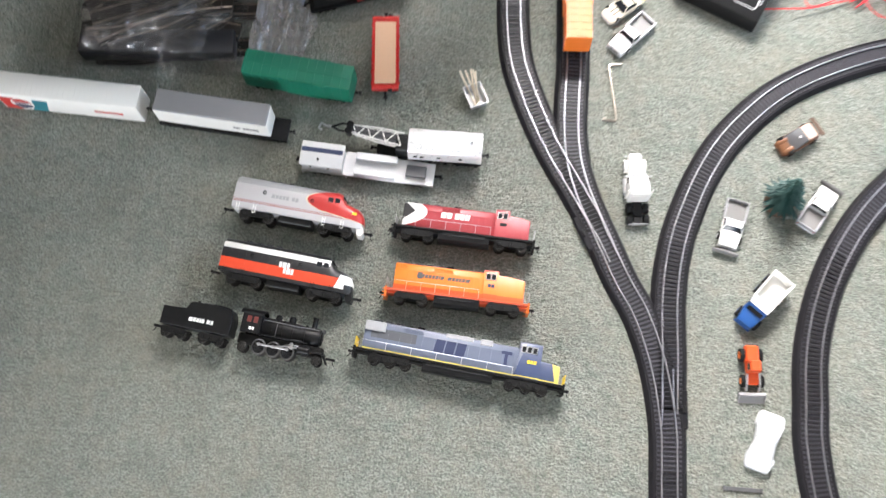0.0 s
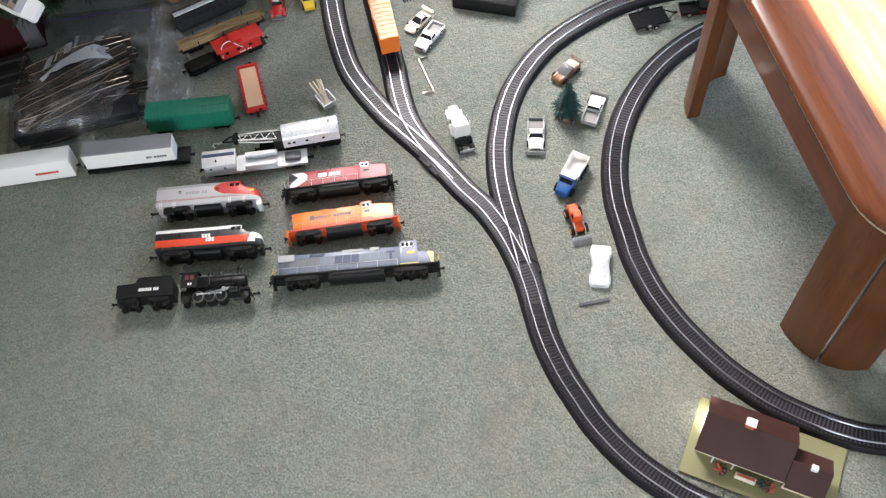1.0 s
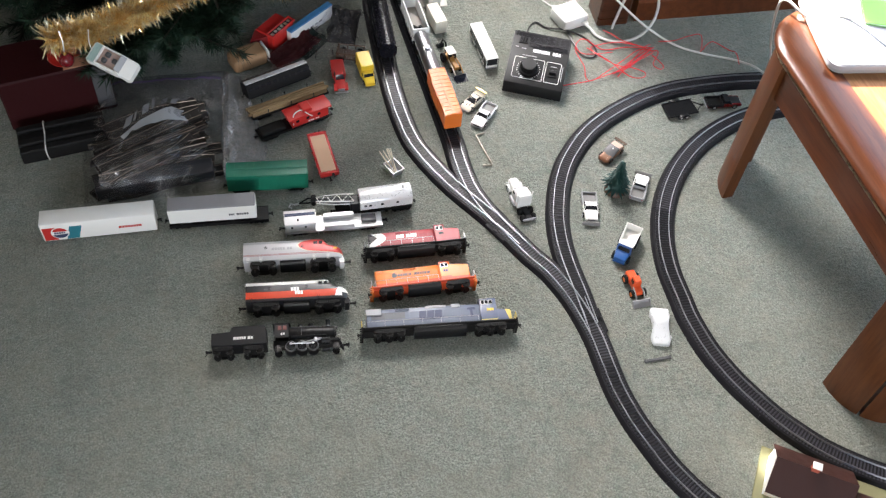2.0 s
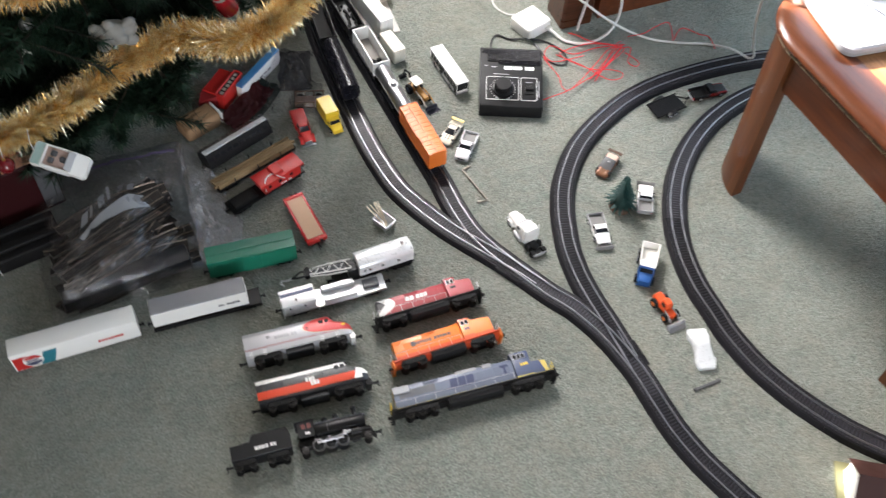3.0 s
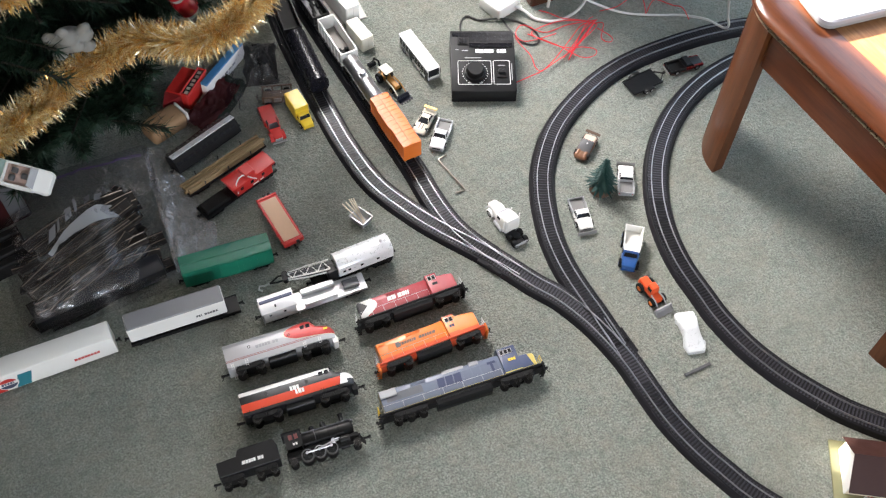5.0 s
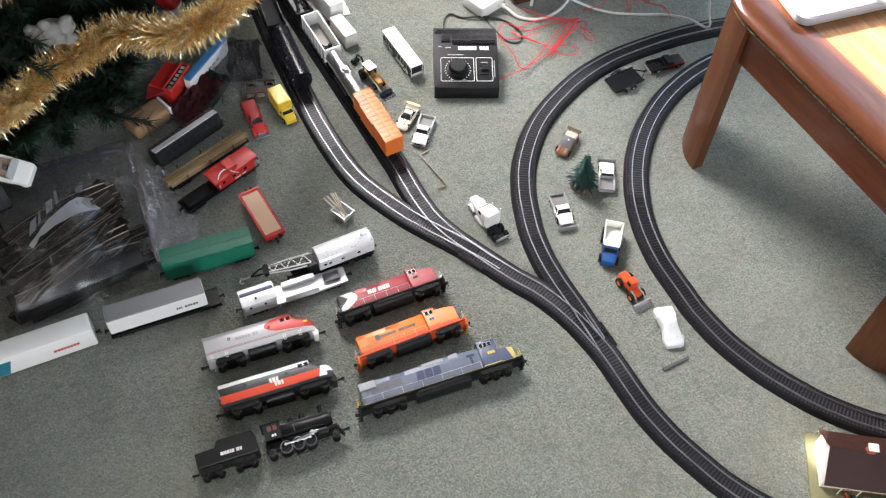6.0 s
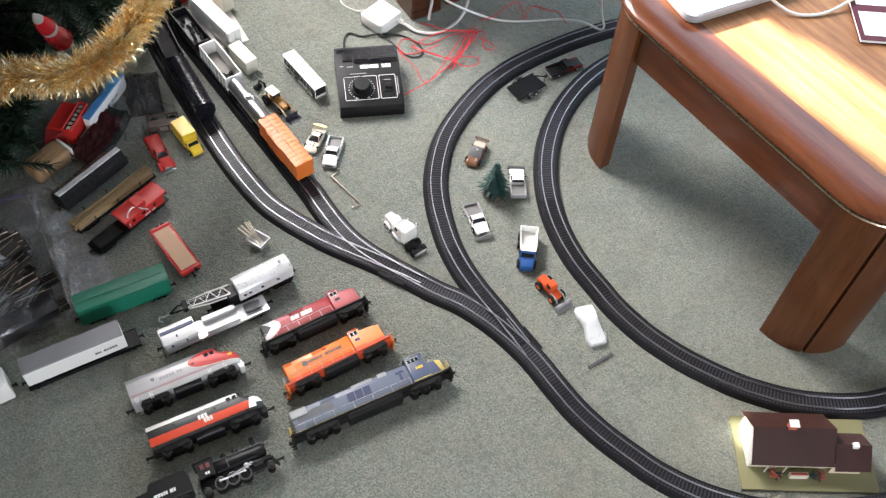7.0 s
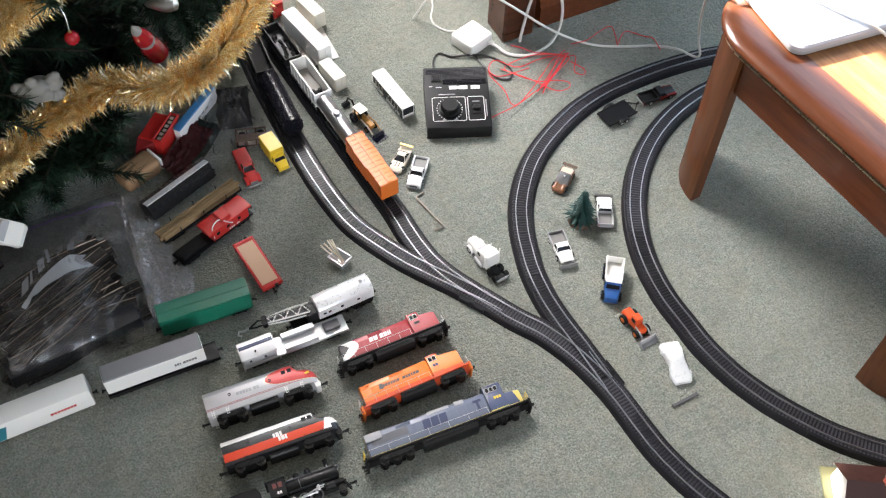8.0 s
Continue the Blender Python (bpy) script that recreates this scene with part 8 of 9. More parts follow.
# ---- cabinet whose foot shows behind the cables ----
def cabinet(m):
    root = thing("cabinet", m, "dark wooden cabinet with moulded plinth on carpet", "cabinet")
    bm = bmesh.new()
    box(bm, 0.010, 0.640, 0.012, 0.400, 0.075, 0.430, 0.003)
    body = part("body", bm, WOOD_DARK, root)
    bm = bmesh.new()
    prof = [(0.0, 0.0), (0.0, 0.045), (0.004, 0.050), (0.004, 0.056), (0.010, 0.066), (0.012, 0.075), (0.040, 0.075), (0.040, 0.0)]
    extrude(bm, prof, 0.075, 0.650, "x")
    part("plinth", bm, WOOD, root, "moulded wooden plinth")
    for x0, x1 in ((-0.008, 0.058), (0.600, 0.660)):
        bm = bmesh.new()
        box(bm, x0, x1, -0.010, 0.055, 0.0, 0.110, 0.004)
        foot = part("corner_foot", bm, WOOD_DARK, root)
        bm = bmesh.new()
        box(bm, x0 + 0.004, x1 - 0.004, -0.006, 0.050, 0.110, 0.425, 0.004)
        part("corner_post", bm, WOOD_DARK, foot)
    for k in range(2):
        bm = bmesh.new()
        box(bm, 0.072 + k * 0.262, 0.326 + k * 0.262, 0.000, 0.012, 0.095, 0.400, 0.003)
        door = part("door", bm, WOOD_DARK, root)
        bm = bmesh.new()
        box(bm, 0.105 + k * 0.262, 0.293 + k * 0.262, -0.006, 0.000, 0.135, 0.370, 0.004)
        part("raised_panel", bm, WOOD_DARK, door)
        bm = bmesh.new()
        lathe(bm, [(0.004, 0), (0.004, 0.010), (0.009, 0.015), (0.008, 0.020), (0.0001, 0.022)], 14, 0, Matrix.Translation((0.315 + k * 0.03, 0.0, 0.27)) @ Matrix.Rotation(radians(90), 4, "X"))
        part("door_knob", bm, BRASS, door)
    bm = bmesh.new()
    box(bm, -0.010, 0.662, -0.014, 0.410, 0.430, 0.455, 0.006, 0, 2)
    part("top", bm, WOOD_DARK, root)
    return root


cabinet(at(0.5495, 0.8673, 0, -4.0))


# ---- things on the table ----
tz = 0.3368


def tablet(m):
    root = thing("laptop", m, "closed pale grey laptop lying on the wooden table", "laptop")
    bm = bmesh.new()
    r = 0.018
    def ring(w, d, z):
        pts = []
        for cx, cy, a in ((w - r, d - r, 0), (-w + r, d - r, 90), (-w + r, -d + r, 180), (w - r, -d + r, 270)):
            for k in range(7):
                pts.append((cx + r * math.cos(radians(a + 15 * k)), cy + r * math.sin(radians(a + 15 * k)), z))
        return pts
    loft(bm, [ring(0.118, 0.083, 0.0), ring(0.120, 0.085, 0.003), ring(0.120, 0.085, 0.0075)])
    part("base", bm, GREY, root)
    bm = bmesh.new()
    loft(bm, [ring(0.120, 0.085, 0.0078), ring(0.120, 0.085, 0.014), ring(0.117, 0.082, 0.0165)])
    part("lid", bm, LID, root, "pale grey lid")
    return root


tablet(at(0.7760, 0.3971, tz, -10))


def booklet(m, w, d, h, cover, label, category, name):
    root = thing(name, m, label, category)
    bm = bmesh.new()
    box(bm, -w / 2 + 0.001, w / 2 - 0.001, -d / 2 + 0.001, d / 2 - 0.001, 0.0008, h - 0.0008)
    part("pages", bm, PAPER, root)
    for z in (0.0, h - 0.0008):
        bm = bmesh.new()
        box(bm, -w / 2, w / 2, -d / 2, d / 2, z, z + 0.0008)
        part("cover", bm, cover, root)
    return root


booklet(at(0.7973, 0.4164, tz + 0.0166, -24), 0.105, 0.060, 0.004, LIME, "bright green card booklet lying on the laptop", "booklet", "booklet")
mag = booklet(at(0.9227, 0.2014, tz, -38), 0.125, 0.150, 0.006, MAROON, "maroon magazine with white picture panels on table", "magazine", "magazine")
for x, y, w, d in ((-0.030, 0.030, 0.050, 0.060), (0.030, 0.036, 0.040, 0.048), (-0.032, -0.040, 0.046, 0.050), (0.028, -0.036, 0.044, 0.060)):
    bm = bmesh.new()
    box(bm, x - w / 2, x + w / 2, y - d / 2, y + d / 2, 0.0060, 0.0063)
    part("picture_panel", bm, PAPER, mag, "white picture panel")


# ---- white boxes beyond the siding ----
def toy_container(m, hx, hy, h, label, material=WHITE):
    root = thing("toy_container", m, label, "toy container", "white toy boxes")
    bm = bmesh.new()
    box(bm, -hx, hx, -hy, hy, 0.0, h, 0.0012)
    body = part("body", bm, material, root)
    for s in (1, -1):
        bm = bmesh.new()
        box(bm, *sorted((s * hx, s * (hx + 0.0008))), -hy + 0.002, -0.0004, 0.003, h - 0.003, 0.0003)
        part("door", bm, material, body)
        bm = bmesh.new()
        box(bm, *sorted((s * hx, s * (hx + 0.0008))), 0.0004, hy - 0.002, 0.003, h - 0.003, 0.0003)
        part("door", bm, material, body)
        for k in range(12):
            bm = bmesh.new()
            x = -hx + 0.003 + k * (2 * hx - 0.006) / 11
            box(bm, x - 0.0005, x + 0.0005, *sorted((s * hy, s * (hy + 0.0002))), 0.002, h - 0.002)
            part("side_rib", bm, material, body)
    return root


bm = bmesh.new()
box(bm, -0.032, 0.032, -0.075, 0.075, 0.0, 0.003, 0.0008)
whole("grey_sheet", bm, paint("pale_grey_card", (0.50, 0.48, 0.45), 0.7, 0, 0.1), at(0.2352, 1.0519, 0, -6), "pale grey card sheet lying under toy boxes", "card sheet")
toy_container(at(0.2225, 1.0300, 0.0031, 96), 0.0640, 0.0135, 0.0420, "long white toy container standing on a grey card")
toy_container(at(0.2225, 0.9269, 0, 95), 0.0290, 0.0120, 0.0300, "short white toy container standing on carpet", IVORY)
toy_container(at(0.2617, 1.0939, 0.0031, 98), 0.0320, 0.0120, 0.0340, "short cream toy container standing on a grey card", IVORY)
toy_container(at(0.2078, 1.1698, 0, 93), 0.0400, 0.0130, 0.0330, "red toy container standing on carpet beside track", RED)


# ---- bag of track and other stock by the tree ----
BAG = (Vector((-0.468, 0.588)), Vector((-0.232, 0.580)), Vector((-0.196, 0.868)), Vector((-0.455, 0.890)))


def film_bag():
    """A zip bag with wrinkled film, stuffed with straight and curved track pieces."""
    mid = sum(BAG, Vector((0, 0))) / 4
    root = thing("plastic_bag", at(mid.x, mid.y), "clear zip bag full of black model track pieces", "plastic bag")
    rng = random.Random(11)

    def plan(u, v):
        p = (BAG[0] * (1 - u) + BAG[1] * u) * (1 - v) + (BAG[3] * (1 - u) + BAG[2] * u) * v
        return p - mid

    def height(u, v):
        e = min(1.0, min(u, 1 - u) * 9.0) * min(1.0, v * 22.0) * min(1.0, (1 - v) * 9.0)
        lump = 0.044 * math.exp(-(((u - 0.40) / 0.36) ** 4)) * math.exp(-(((v - 0.36) / 0.40) ** 4))
        fold = noise.fractal(Vector((u * 5.0 + 2.0 * v, v * 4.0, 2.0)), 0.75, 2.1, 4)
        return 0.0020 + e * (0.008 + lump + 0.0085 * abs(fold) + 0.004 * fold)

    def skin(u, v, up=0.0):
        p = plan(u, v)
        return Vector((p.x + 0.006 * noise.noise(Vector((u * 5, v * 5, 7))), p.y + 0.006 * noise.noise(Vector((u * 5, v * 5, 17))), height(u, v) + up))

    bm = bmesh.new()
    n = 64
    grid = [[bm.verts.new(skin(i / n, j / n)) for j in range(n + 1)] for i in range(n + 1)]
    for i in range(n):
        for j in range(n):
            bm.faces.new((grid[i][j], grid[i + 1][j], grid[i + 1][j + 1], grid[i][j + 1])).material_index = 1 if j > 0.64 * n + 5 * noise.noise(Vector((i * 0.2, 0, 3))) else 0
    film = part("bag_film", bm, [FILM, FILM_FLAP], root, "wrinkled clear film", sharp=180)
    # loose flap of film past the track on the open side
    bm = bmesh.new()
    m_ = 26
    rows = []
    for i in range(m_ + 1):
        row = []
        for j in range(m_ + 1):
            s, v = i / m_, 0.06 + 0.90 * j / m_
            base = plan(0.97, v)
            reach = 0.074 * (1 - abs(v - 0.30) * 0.9)
            z = 0.003 + (0.026 * (1 - s) + 0.012 * abs(noise.fractal(Vector((s * 3, v * 8, 4)), 0.7, 2.2, 4))) * min(1.0, min(v, 1 - v) * 6)
            row.append(bm.verts.new((base.x + s * reach + 0.004 * noise.noise(Vector((s * 4, v * 6, 9))), base.y - 0.010 * s, z)))
        rows.append(row)
    for i in range(m_):
        for j in range(m_):
            bm.faces.new((rows[i][j], rows[i + 1][j], rows[i + 1][j + 1], rows[i][j + 1]))
    part("film_flap", bm, FILM_FLAP, root, "crumpled empty side of the film", sharp=180)
    for off in (0.0, 0.013):
        bm = bmesh.new()
        tube(bm, [skin(0.04 + 0.0242 * k, 0.915 + off, 0.0014) for k in range(39)], 0.0009, 5)
        part("zip_seal", bm, paint("violet_zip", (0.10, 0.06, 0.16), 0.4) if off == 0 else bpy.data.materials["violet_zip"], film, "violet zip seal")
    # printed swoosh, plain shapes only
    bm = bmesh.new()
    top, low = [], []
    for k in range(15):
        s = k / 14
        u, v = 0.285 + 0.430 * s, 0.335 + 0.235 * s + 0.045 * math.sin(math.pi * s)
        wide = 0.022 + 0.070 * math.sin(math.pi * 0.5 * min(1.0, s * 1.25 + 0.10)) ** 2
        top.append(bm.verts.new(skin(u, v, 0.0016)))
        low.append(bm.verts.new(skin(u + 0.02, v - wide, 0.0016)))
    for k in range(14):
        bm.faces.new((top[k], low[k], low[k + 1], top[k + 1]))
    part("printed_panel", bm, paint("milky_print", (0.36, 0.365, 0.38), 0.5), film, "milky printed swoosh panel")
    for k in range(6):
        bm = bmesh.new()
        s = 0.04 + 0.150 * k
        u, v = 0.278 + 0.430 * s, 0.372 + 0.235 * s + 0.045 * math.sin(math.pi * s)
        wide, high = (0.050, 0.020, 0.042, 0.018, 0.042, 0.040)[k], (0.085, 0.075, 0.070, 0.090, 0.062, 0.062)[k]
        q = [(u, v), (u + wide, v + wide * 0.55), (u + wide + 0.014, v + wide * 0.55 + high), (u + 0.014, v + high)]
        bm.faces.new([bm.verts.new(skin(a, b, 0.0017)) for a, b in q])
        part("printed_block", bm, paint("milky_letter_print", (0.24, 0.24, 0.25), 0.5) if k == 0 else bpy.data.materials["milky_letter_print"], film, "pale print block")
    # track pieces inside, stacked in three layers
    brown = paint("brown_rail", (0.26, 0.205, 0.165), 0.32, 0.5)
    plastic = paint("brown_black_roadbed", (0.020, 0.0165, 0.0145), 0.42, 0, 0.3, 60, Specular_IOR_Level=0.35)
    stack = []
    for k in range(6):
        stack.append((0, -0.120 + 0.0262 * k, rng.uniform(0.092, 0.104), rng.uniform(5, 13)))
    for k in range(8):
        stack.append((1, -0.112 + 0.0190 * k, rng.uniform(0.086, 0.102), rng.uniform(7, 18)))
    for k in range(8):
        stack.append((2, -0.098 + 0.0170 * k, rng.uniform(0.074, 0.100), rng.uniform(8, 24)))
    for layer, y, half, lean in stack:
        ang = radians(lean)
        bend = rng.choice((-1, 1)) * rng.uniform(0.000, 0.018)
        roll = rng.uniform(-0.5, 0.5) if layer else 0.0
        cx = -0.004 + rng.uniform(-0.016, 0.012)
        z0 = 0.004 + 0.0125 * layer
        line = []
        for k in range(13):
            t_ = -1 + k / 6
            a, b = t_ * half, bend * t_ * t_
            line.append(Vector((max(-0.114, min(0.106, cx + a * math.cos(ang) - b * math.sin(ang))), max(-0.128, min(0.112, y + a * math.sin(ang) + b * math.cos(ang))), z0 + 0.003 * t_)))
        nrm = []
        for k in range(13):
            d = (line[min(k + 1, 12)] - line[max(k - 1, 0)])
            d = d.normalized() if d.length > 1e-6 else Vector((1, 0, 0))
            nrm.append(Vector((-d.y * math.cos(roll), d.x * math.cos(roll), math.sin(roll))).normalized())
        bm = bmesh.new()
        up = Vector((0, 0, 1))
        loft(bm, [[p + w * o + up * h for o, h in ((-0.0125, 0), (0.0125, 0), (0.0110, 0.0042), (-0.0110, 0.0042))] for p, w in zip(line, nrm)])
        piece = part("track_piece", bm, plastic, root, "loose black track piece")
        if layer == 2 and rng.random() < 0.5:
            bm = bmesh.new()
            for p, w in list(zip(line, nrm))[8:]:
                d = Vector((w.y, -w.x, 0)).normalized() * 0.0015
                q = [p - w * 0.0095 - d, p + w * 0.0095 - d, p + w * 0.0095 + d, p - w * 0.0095 + d]
                loft(bm, [[c + up * 0.0040 for c in q], [c + up * 0.0054 for c in q]])
            part("sleeper", bm, plastic, piece)
        if rng.random() < 0.8:
            for sgn in (1, -1):
                bm = bmesh.new()
                tube(bm, [p + w * (0.0070 * sgn) + up * 0.0058 for p, w in zip(line, nrm)], 0.0006, 5)
                part("rail", bm, brown, piece)
    bm = bmesh.new()
    box(bm, -0.112, 0.082, -0.134, -0.100, 0.004, 0.030, 0.004, 0, 2, Matrix.Rotation(radians(2.0), 4, "Z"))
    part("track_pack", bm, paint("blue_black_card", (0.014, 0.0145, 0.019), 0.4, 0, 0.2, 60), root, "smooth blue-black pack lying along the edge of the bag")
    return root


film_bag()


def bundle(m):
    """Dark boxed bundle tied with a pale string."""
    root = thing("track_bundle", m, "dark bundle of model track tied with white string", "track bundle")
    for k in range(4):
        bm = bmesh.new()
        box(bm, -0.072, 0.072, -0.030 + 0.0155 * k, -0.0155 + 0.0155 * k, 0.0, 0.028 + 0.004 * (k % 2), 0.002)
        part("track_piece", bm, BLACK_MATT, root)
    bm = bmesh.new()
    tube(bm, smooth_line([Vector(p) for p in ((-0.030, -0.0315, 0.001), (-0.031, -0.0318, 0.018), (-0.030, -0.028, 0.0300), (-0.027, 0.0, 0.0338), (-0.026, 0.030, 0.034), (-0.025, 0.0335, 0.015), (-0.025, 0.0335, 0.001))], 0.003), 0.0011, 6)
    part("string", bm, WIRE_WHITE, root, "pale tying string")
    return root


bundle(at(-0.4925, 0.7404, 0, 6))


def rolling_stock_by_bag():
    # silver coach on its side; the shade on its side is put into the black body
    root = thing("passenger_coach", pose(-0.1150, 0.8110, 0.0204, -27, 0, 18), "model passenger coach with silver ribbed roof and shade-darkened body beside the bag", "model wagon", "model wagons by the tree")
    bm = bmesh.new()
    prof = [(-0.0150, -0.014), (0.0150, -0.014), (0.0155, 0.006), (0.0120, 0.0125), (0.0, 0.0150), (-0.0120, 0.0125), (-0.0155, 0.006)]
    loft(bm, [[(x, a, b) for a, b in prof] for x in (-0.063, 0.063)])
    body = part("body", bm, BLACK, root)
    bm = bmesh.new()
    for k in range(3):
        y = -0.013 + 0.0042 * k
        z = 0.0150 - abs(y) * 0.25
        box(bm, -0.0625, 0.0625, y - 0.0018, y + 0.0018, z, z + 0.0022, 0.0006)
    part("roof_ribs", bm, BRIGHT_SILVER, body, "bright silver beams along the roof edge")
    bm = bmesh.new()
    for k in range(14):
        x = -0.060 + 0.0092 * k
        box(bm, x, x + 0.0070, 0.0006, 0.0120, 0.0125, 0.0152, 0.0006)
    part("roof_panel", bm, paint("smoked_roof_plastic", (0.10, 0.095, 0.095), 0.25, 0, 0.2), body, "smoked grey roof panels")
    for s in (1, -1):
        for k in range(10):
            bm = bmesh.new()
            x = -0.060 + k * 0.0122
            box(bm, x, x + 0.0080, *sorted((s * 0.0151, s * 0.0158)), -0.002, 0.004, 0.0003)
            part("window", bm, GLASS_DARK, body)
        coupler(root, s * 0.063, s, -0.010, 0.006)
    bm = bmesh.new()
    box(bm, -0.060, 0.060, -0.011, 0.011, -0.0170, -0.0140, 0.0005)
    part("underframe", bm, BLACK_MATT, root)
    # log wagon: brown logs bound on a black flat
    root = thing("log_wagon", at(-0.1010, 0.7590, 0, 16), "black model flatcar loaded with brown wooden rods", "model wagon", "model wagons by the tree")
    bm = bmesh.new()
    box(bm, -0.076, 0.076, -0.0140, 0.0140, 0.0080, 0.0120, 0.0005)
    part("deck", bm, BLACK, root)
    for x in (-0.052, 0.052):
        bogie(root, x, 0.018, 2, 0.0050, 0.0102)
    rng = random.Random(2)
    for i in range(7):
        y, z = -0.0105 + 0.0052 * (i % 5), 0.0145 + 0.0048 * (i // 5)
        bm = bmesh.new()
        rod(bm, (-0.080 + rng.uniform(0, 0.006), y, z), (0.080 - rng.uniform(0, 0.008), y + rng.uniform(-0.001, 0.001), z), 0.0026, n=9)
        part("log", bm, WOODEN, root, "brown wooden rod")
    for x in (-0.045, 0.0, 0.045):
        for s in (1, -1):
            bm = bmesh.new()
            box(bm, x - 0.0008, x + 0.0008, *sorted((s * 0.0135, s * 0.0145)), 0.012, 0.0230)
            part("stake", bm, BLACK, root)
    # red caboose with black flat end
    root = thing("caboose", at(-0.0900, 0.7080, 0, 17), "red model caboose with black deck standing on carpet", "model wagon", "model wagons by the tree")
    bm = bmesh.new()
    box(bm, -0.080, 0.060, -0.0150, 0.0150, 0.0085, 0.0125, 0.0006)
    part("deck", bm, BLACK, root)
    bm = bmesh.new()
    box(bm, -0.020, 0.052, -0.0150, 0.0150, 0.0125, 0.0330, 0.0010)
    body = part("body", bm, RED, root)
    bm = bmesh.new()
    extrude(bm, [(-0.0165, 0.0325), (-0.0155, 0.0345), (0.0, 0.0370), (0.0155, 0.0345), (0.0165, 0.0325)], -0.026, 0.058, "x")
    part("roof", bm, RED, body)
    bm = bmesh.new()
    box(bm, 0.004, 0.022, -0.0110, 0.0110, 0.0350, 0.0420, 0.0010)
    part("cupola", bm, RED, body)
    for s in (1, -1):
        for x in (-0.012, 0.008, 0.030):
            bm = bmesh.new()
            box(bm, x, x + 0.006, *sorted((s * 0.0148, s * 0.0154)), 0.0220, 0.0280, 0.0003)
            part("window", bm, GLASS_DARK, body)
        coupler(root, 0.060 if s > 0 else -0.080, s, 0.0095, 0.006)
    bars(body, "lettering", 0.012, 0.0150, -0.0150, (0.003, 0.003, 0.003, -0.002, 0.003, 0.003), 0.003, WHITE)
    bm = bmesh.new()
    tube(bm, smooth_line([Vector(p) for p in ((-0.018, -0.0155, 0.020), (-0.014, -0.010, 0.0385), (0.002, -0.006, 0.0400), (0.012, -0.0155, 0.034), (0.020, -0.0160, 0.026))], 0.003), 0.0010, 6)
    part("string", bm, WIRE_WHITE, root, "pale string tied round it")
    for x in (-0.060, 0.040):
        bogie(root, x, 0.018, 2, 0.0050, 0.0102)
    bm = bmesh.new()
    box(bm, -0.076, -0.030, -0.0120, 0.0120, 0.0125, 0.0190, 0.0020)
    part("deck_load", bm, BLACK_MATT, root)


rolling_stock_by_bag()


# ---- presents and packaging under the tree ----

def carton(m, sx, sy, sz, material, label, name="gift_box", category="box"):
    root = thing(name, m, label, category, "boxes under the tree")
    bm = bmesh.new()
    box(bm, -sx / 2, sx / 2, -sy / 2, sy / 2, 0, sz, 0.0015)
    part("carton", bm, material, root)
    return root


tan_box = thing("cardboard_box", at(-0.155, 0.884, 0, 17), "rounded tan cardboard box with a pale end lying on carpet", "box", "boxes under the tree")
bm = bmesh.new()
box(bm, -0.036, 0.032, -0.021, 0.021, 0.0, 0.030, 0.008, 0, 4)
part("carton", bm, CARD, tan_box)
bm = bmesh.new()
box(bm, 0.0322, 0.0365, -0.018, 0.018, 0.003, 0.027, 0.0015, 0, 2)
part("end_flap", bm, PAPER, tan_box, "pale paper end flap")
carton(at(-0.1270, 0.8330, 0, 22), 0.085, 0.016, 0.012, DARKRED, "dark red flat box lying on carpet")

red_box = thing("gift_box", at(-0.0980, 0.9455, 0, 42), "red package with a black lettered edge strip", "box", "boxes under the tree")
bm = bmesh.new()
box(bm, -0.031, 0.031, -0.026, 0.018, 0.0, 0.033, 0.002)
part("carton", bm, RED, red_box)
bm = bmesh.new()
for y0, y1 in ((-0.0275, -0.0250), (-0.0130, -0.0105)):
    box(bm, -0.033, 0.033, y0, y1, 0.0335, 0.0385, 0.0008)
for x0, x1 in ((-0.033, -0.030), (0.030, 0.033)):
    box(bm, x0, x1, -0.0249, -0.0131, 0.0335, 0.0385, 0.0008)
part("rim", bm, RED, red_box, "raised glossy red rim")
bm = bmesh.new()
box(bm, -0.0298, 0.0298, -0.0249, -0.0131, 0.0334, 0.0350)
edge = part("edge_strip", bm, BLACK, red_box, "black strip along the edge")
for k in range(6):
    bm = bmesh.new()
    box(bm, -0.0275 + 0.0096 * k, -0.0212 + 0.0096 * k, -0.0228 + 0.0012 * (k % 2), -0.0152 - 0.0012 * ((k + 1) % 2), 0.0350, 0.0356, 0.0002)
    part("lettering", bm, CREAM, edge, "cream lettering block")
bm = bmesh.new()
loft(bm, [[(-0.031, 0.0185, 0.0), (-0.060, 0.010, 0.0), (-0.031, -0.012, 0.0)], [(-0.031, 0.0185, 0.031), (-0.058, 0.008, 0.026), (-0.031, -0.012, 0.031)]])
part("folded_corner", bm, paint("deep_red_paper", (0.24, 0.012, 0.014), 0.5), red_box, "folded red corner")
white_box = thing("gift_box", at(-0.0250, 0.9560, 0, 36), "narrow white box with a blue top standing on edge", "box", "boxes under the tree")
bm = bmesh.new()
box(bm, -0.057, 0.057, -0.0065, 0.0065, 0.0, 0.0300, 0.0008)
part("carton", bm, PAPER, white_box, "white printed side")
bm = bmesh.new()
box(bm, -0.0572, 0.0572, -0.0067, 0.0067, 0.0290, 0.0325, 0.0008)
part("lid", bm, paint("pale_blue_print", (0.05, 0.20, 0.42), 0.4), white_box, "blue printed lid")
for k in range(5):
    bm = bmesh.new()
    box(bm, -0.030 + 0.012 * k, -0.0215 + 0.012 * k, -0.0069, -0.0064, 0.010, 0.014)
    part("lettering", bm, GREY, white_box, "grey print block")


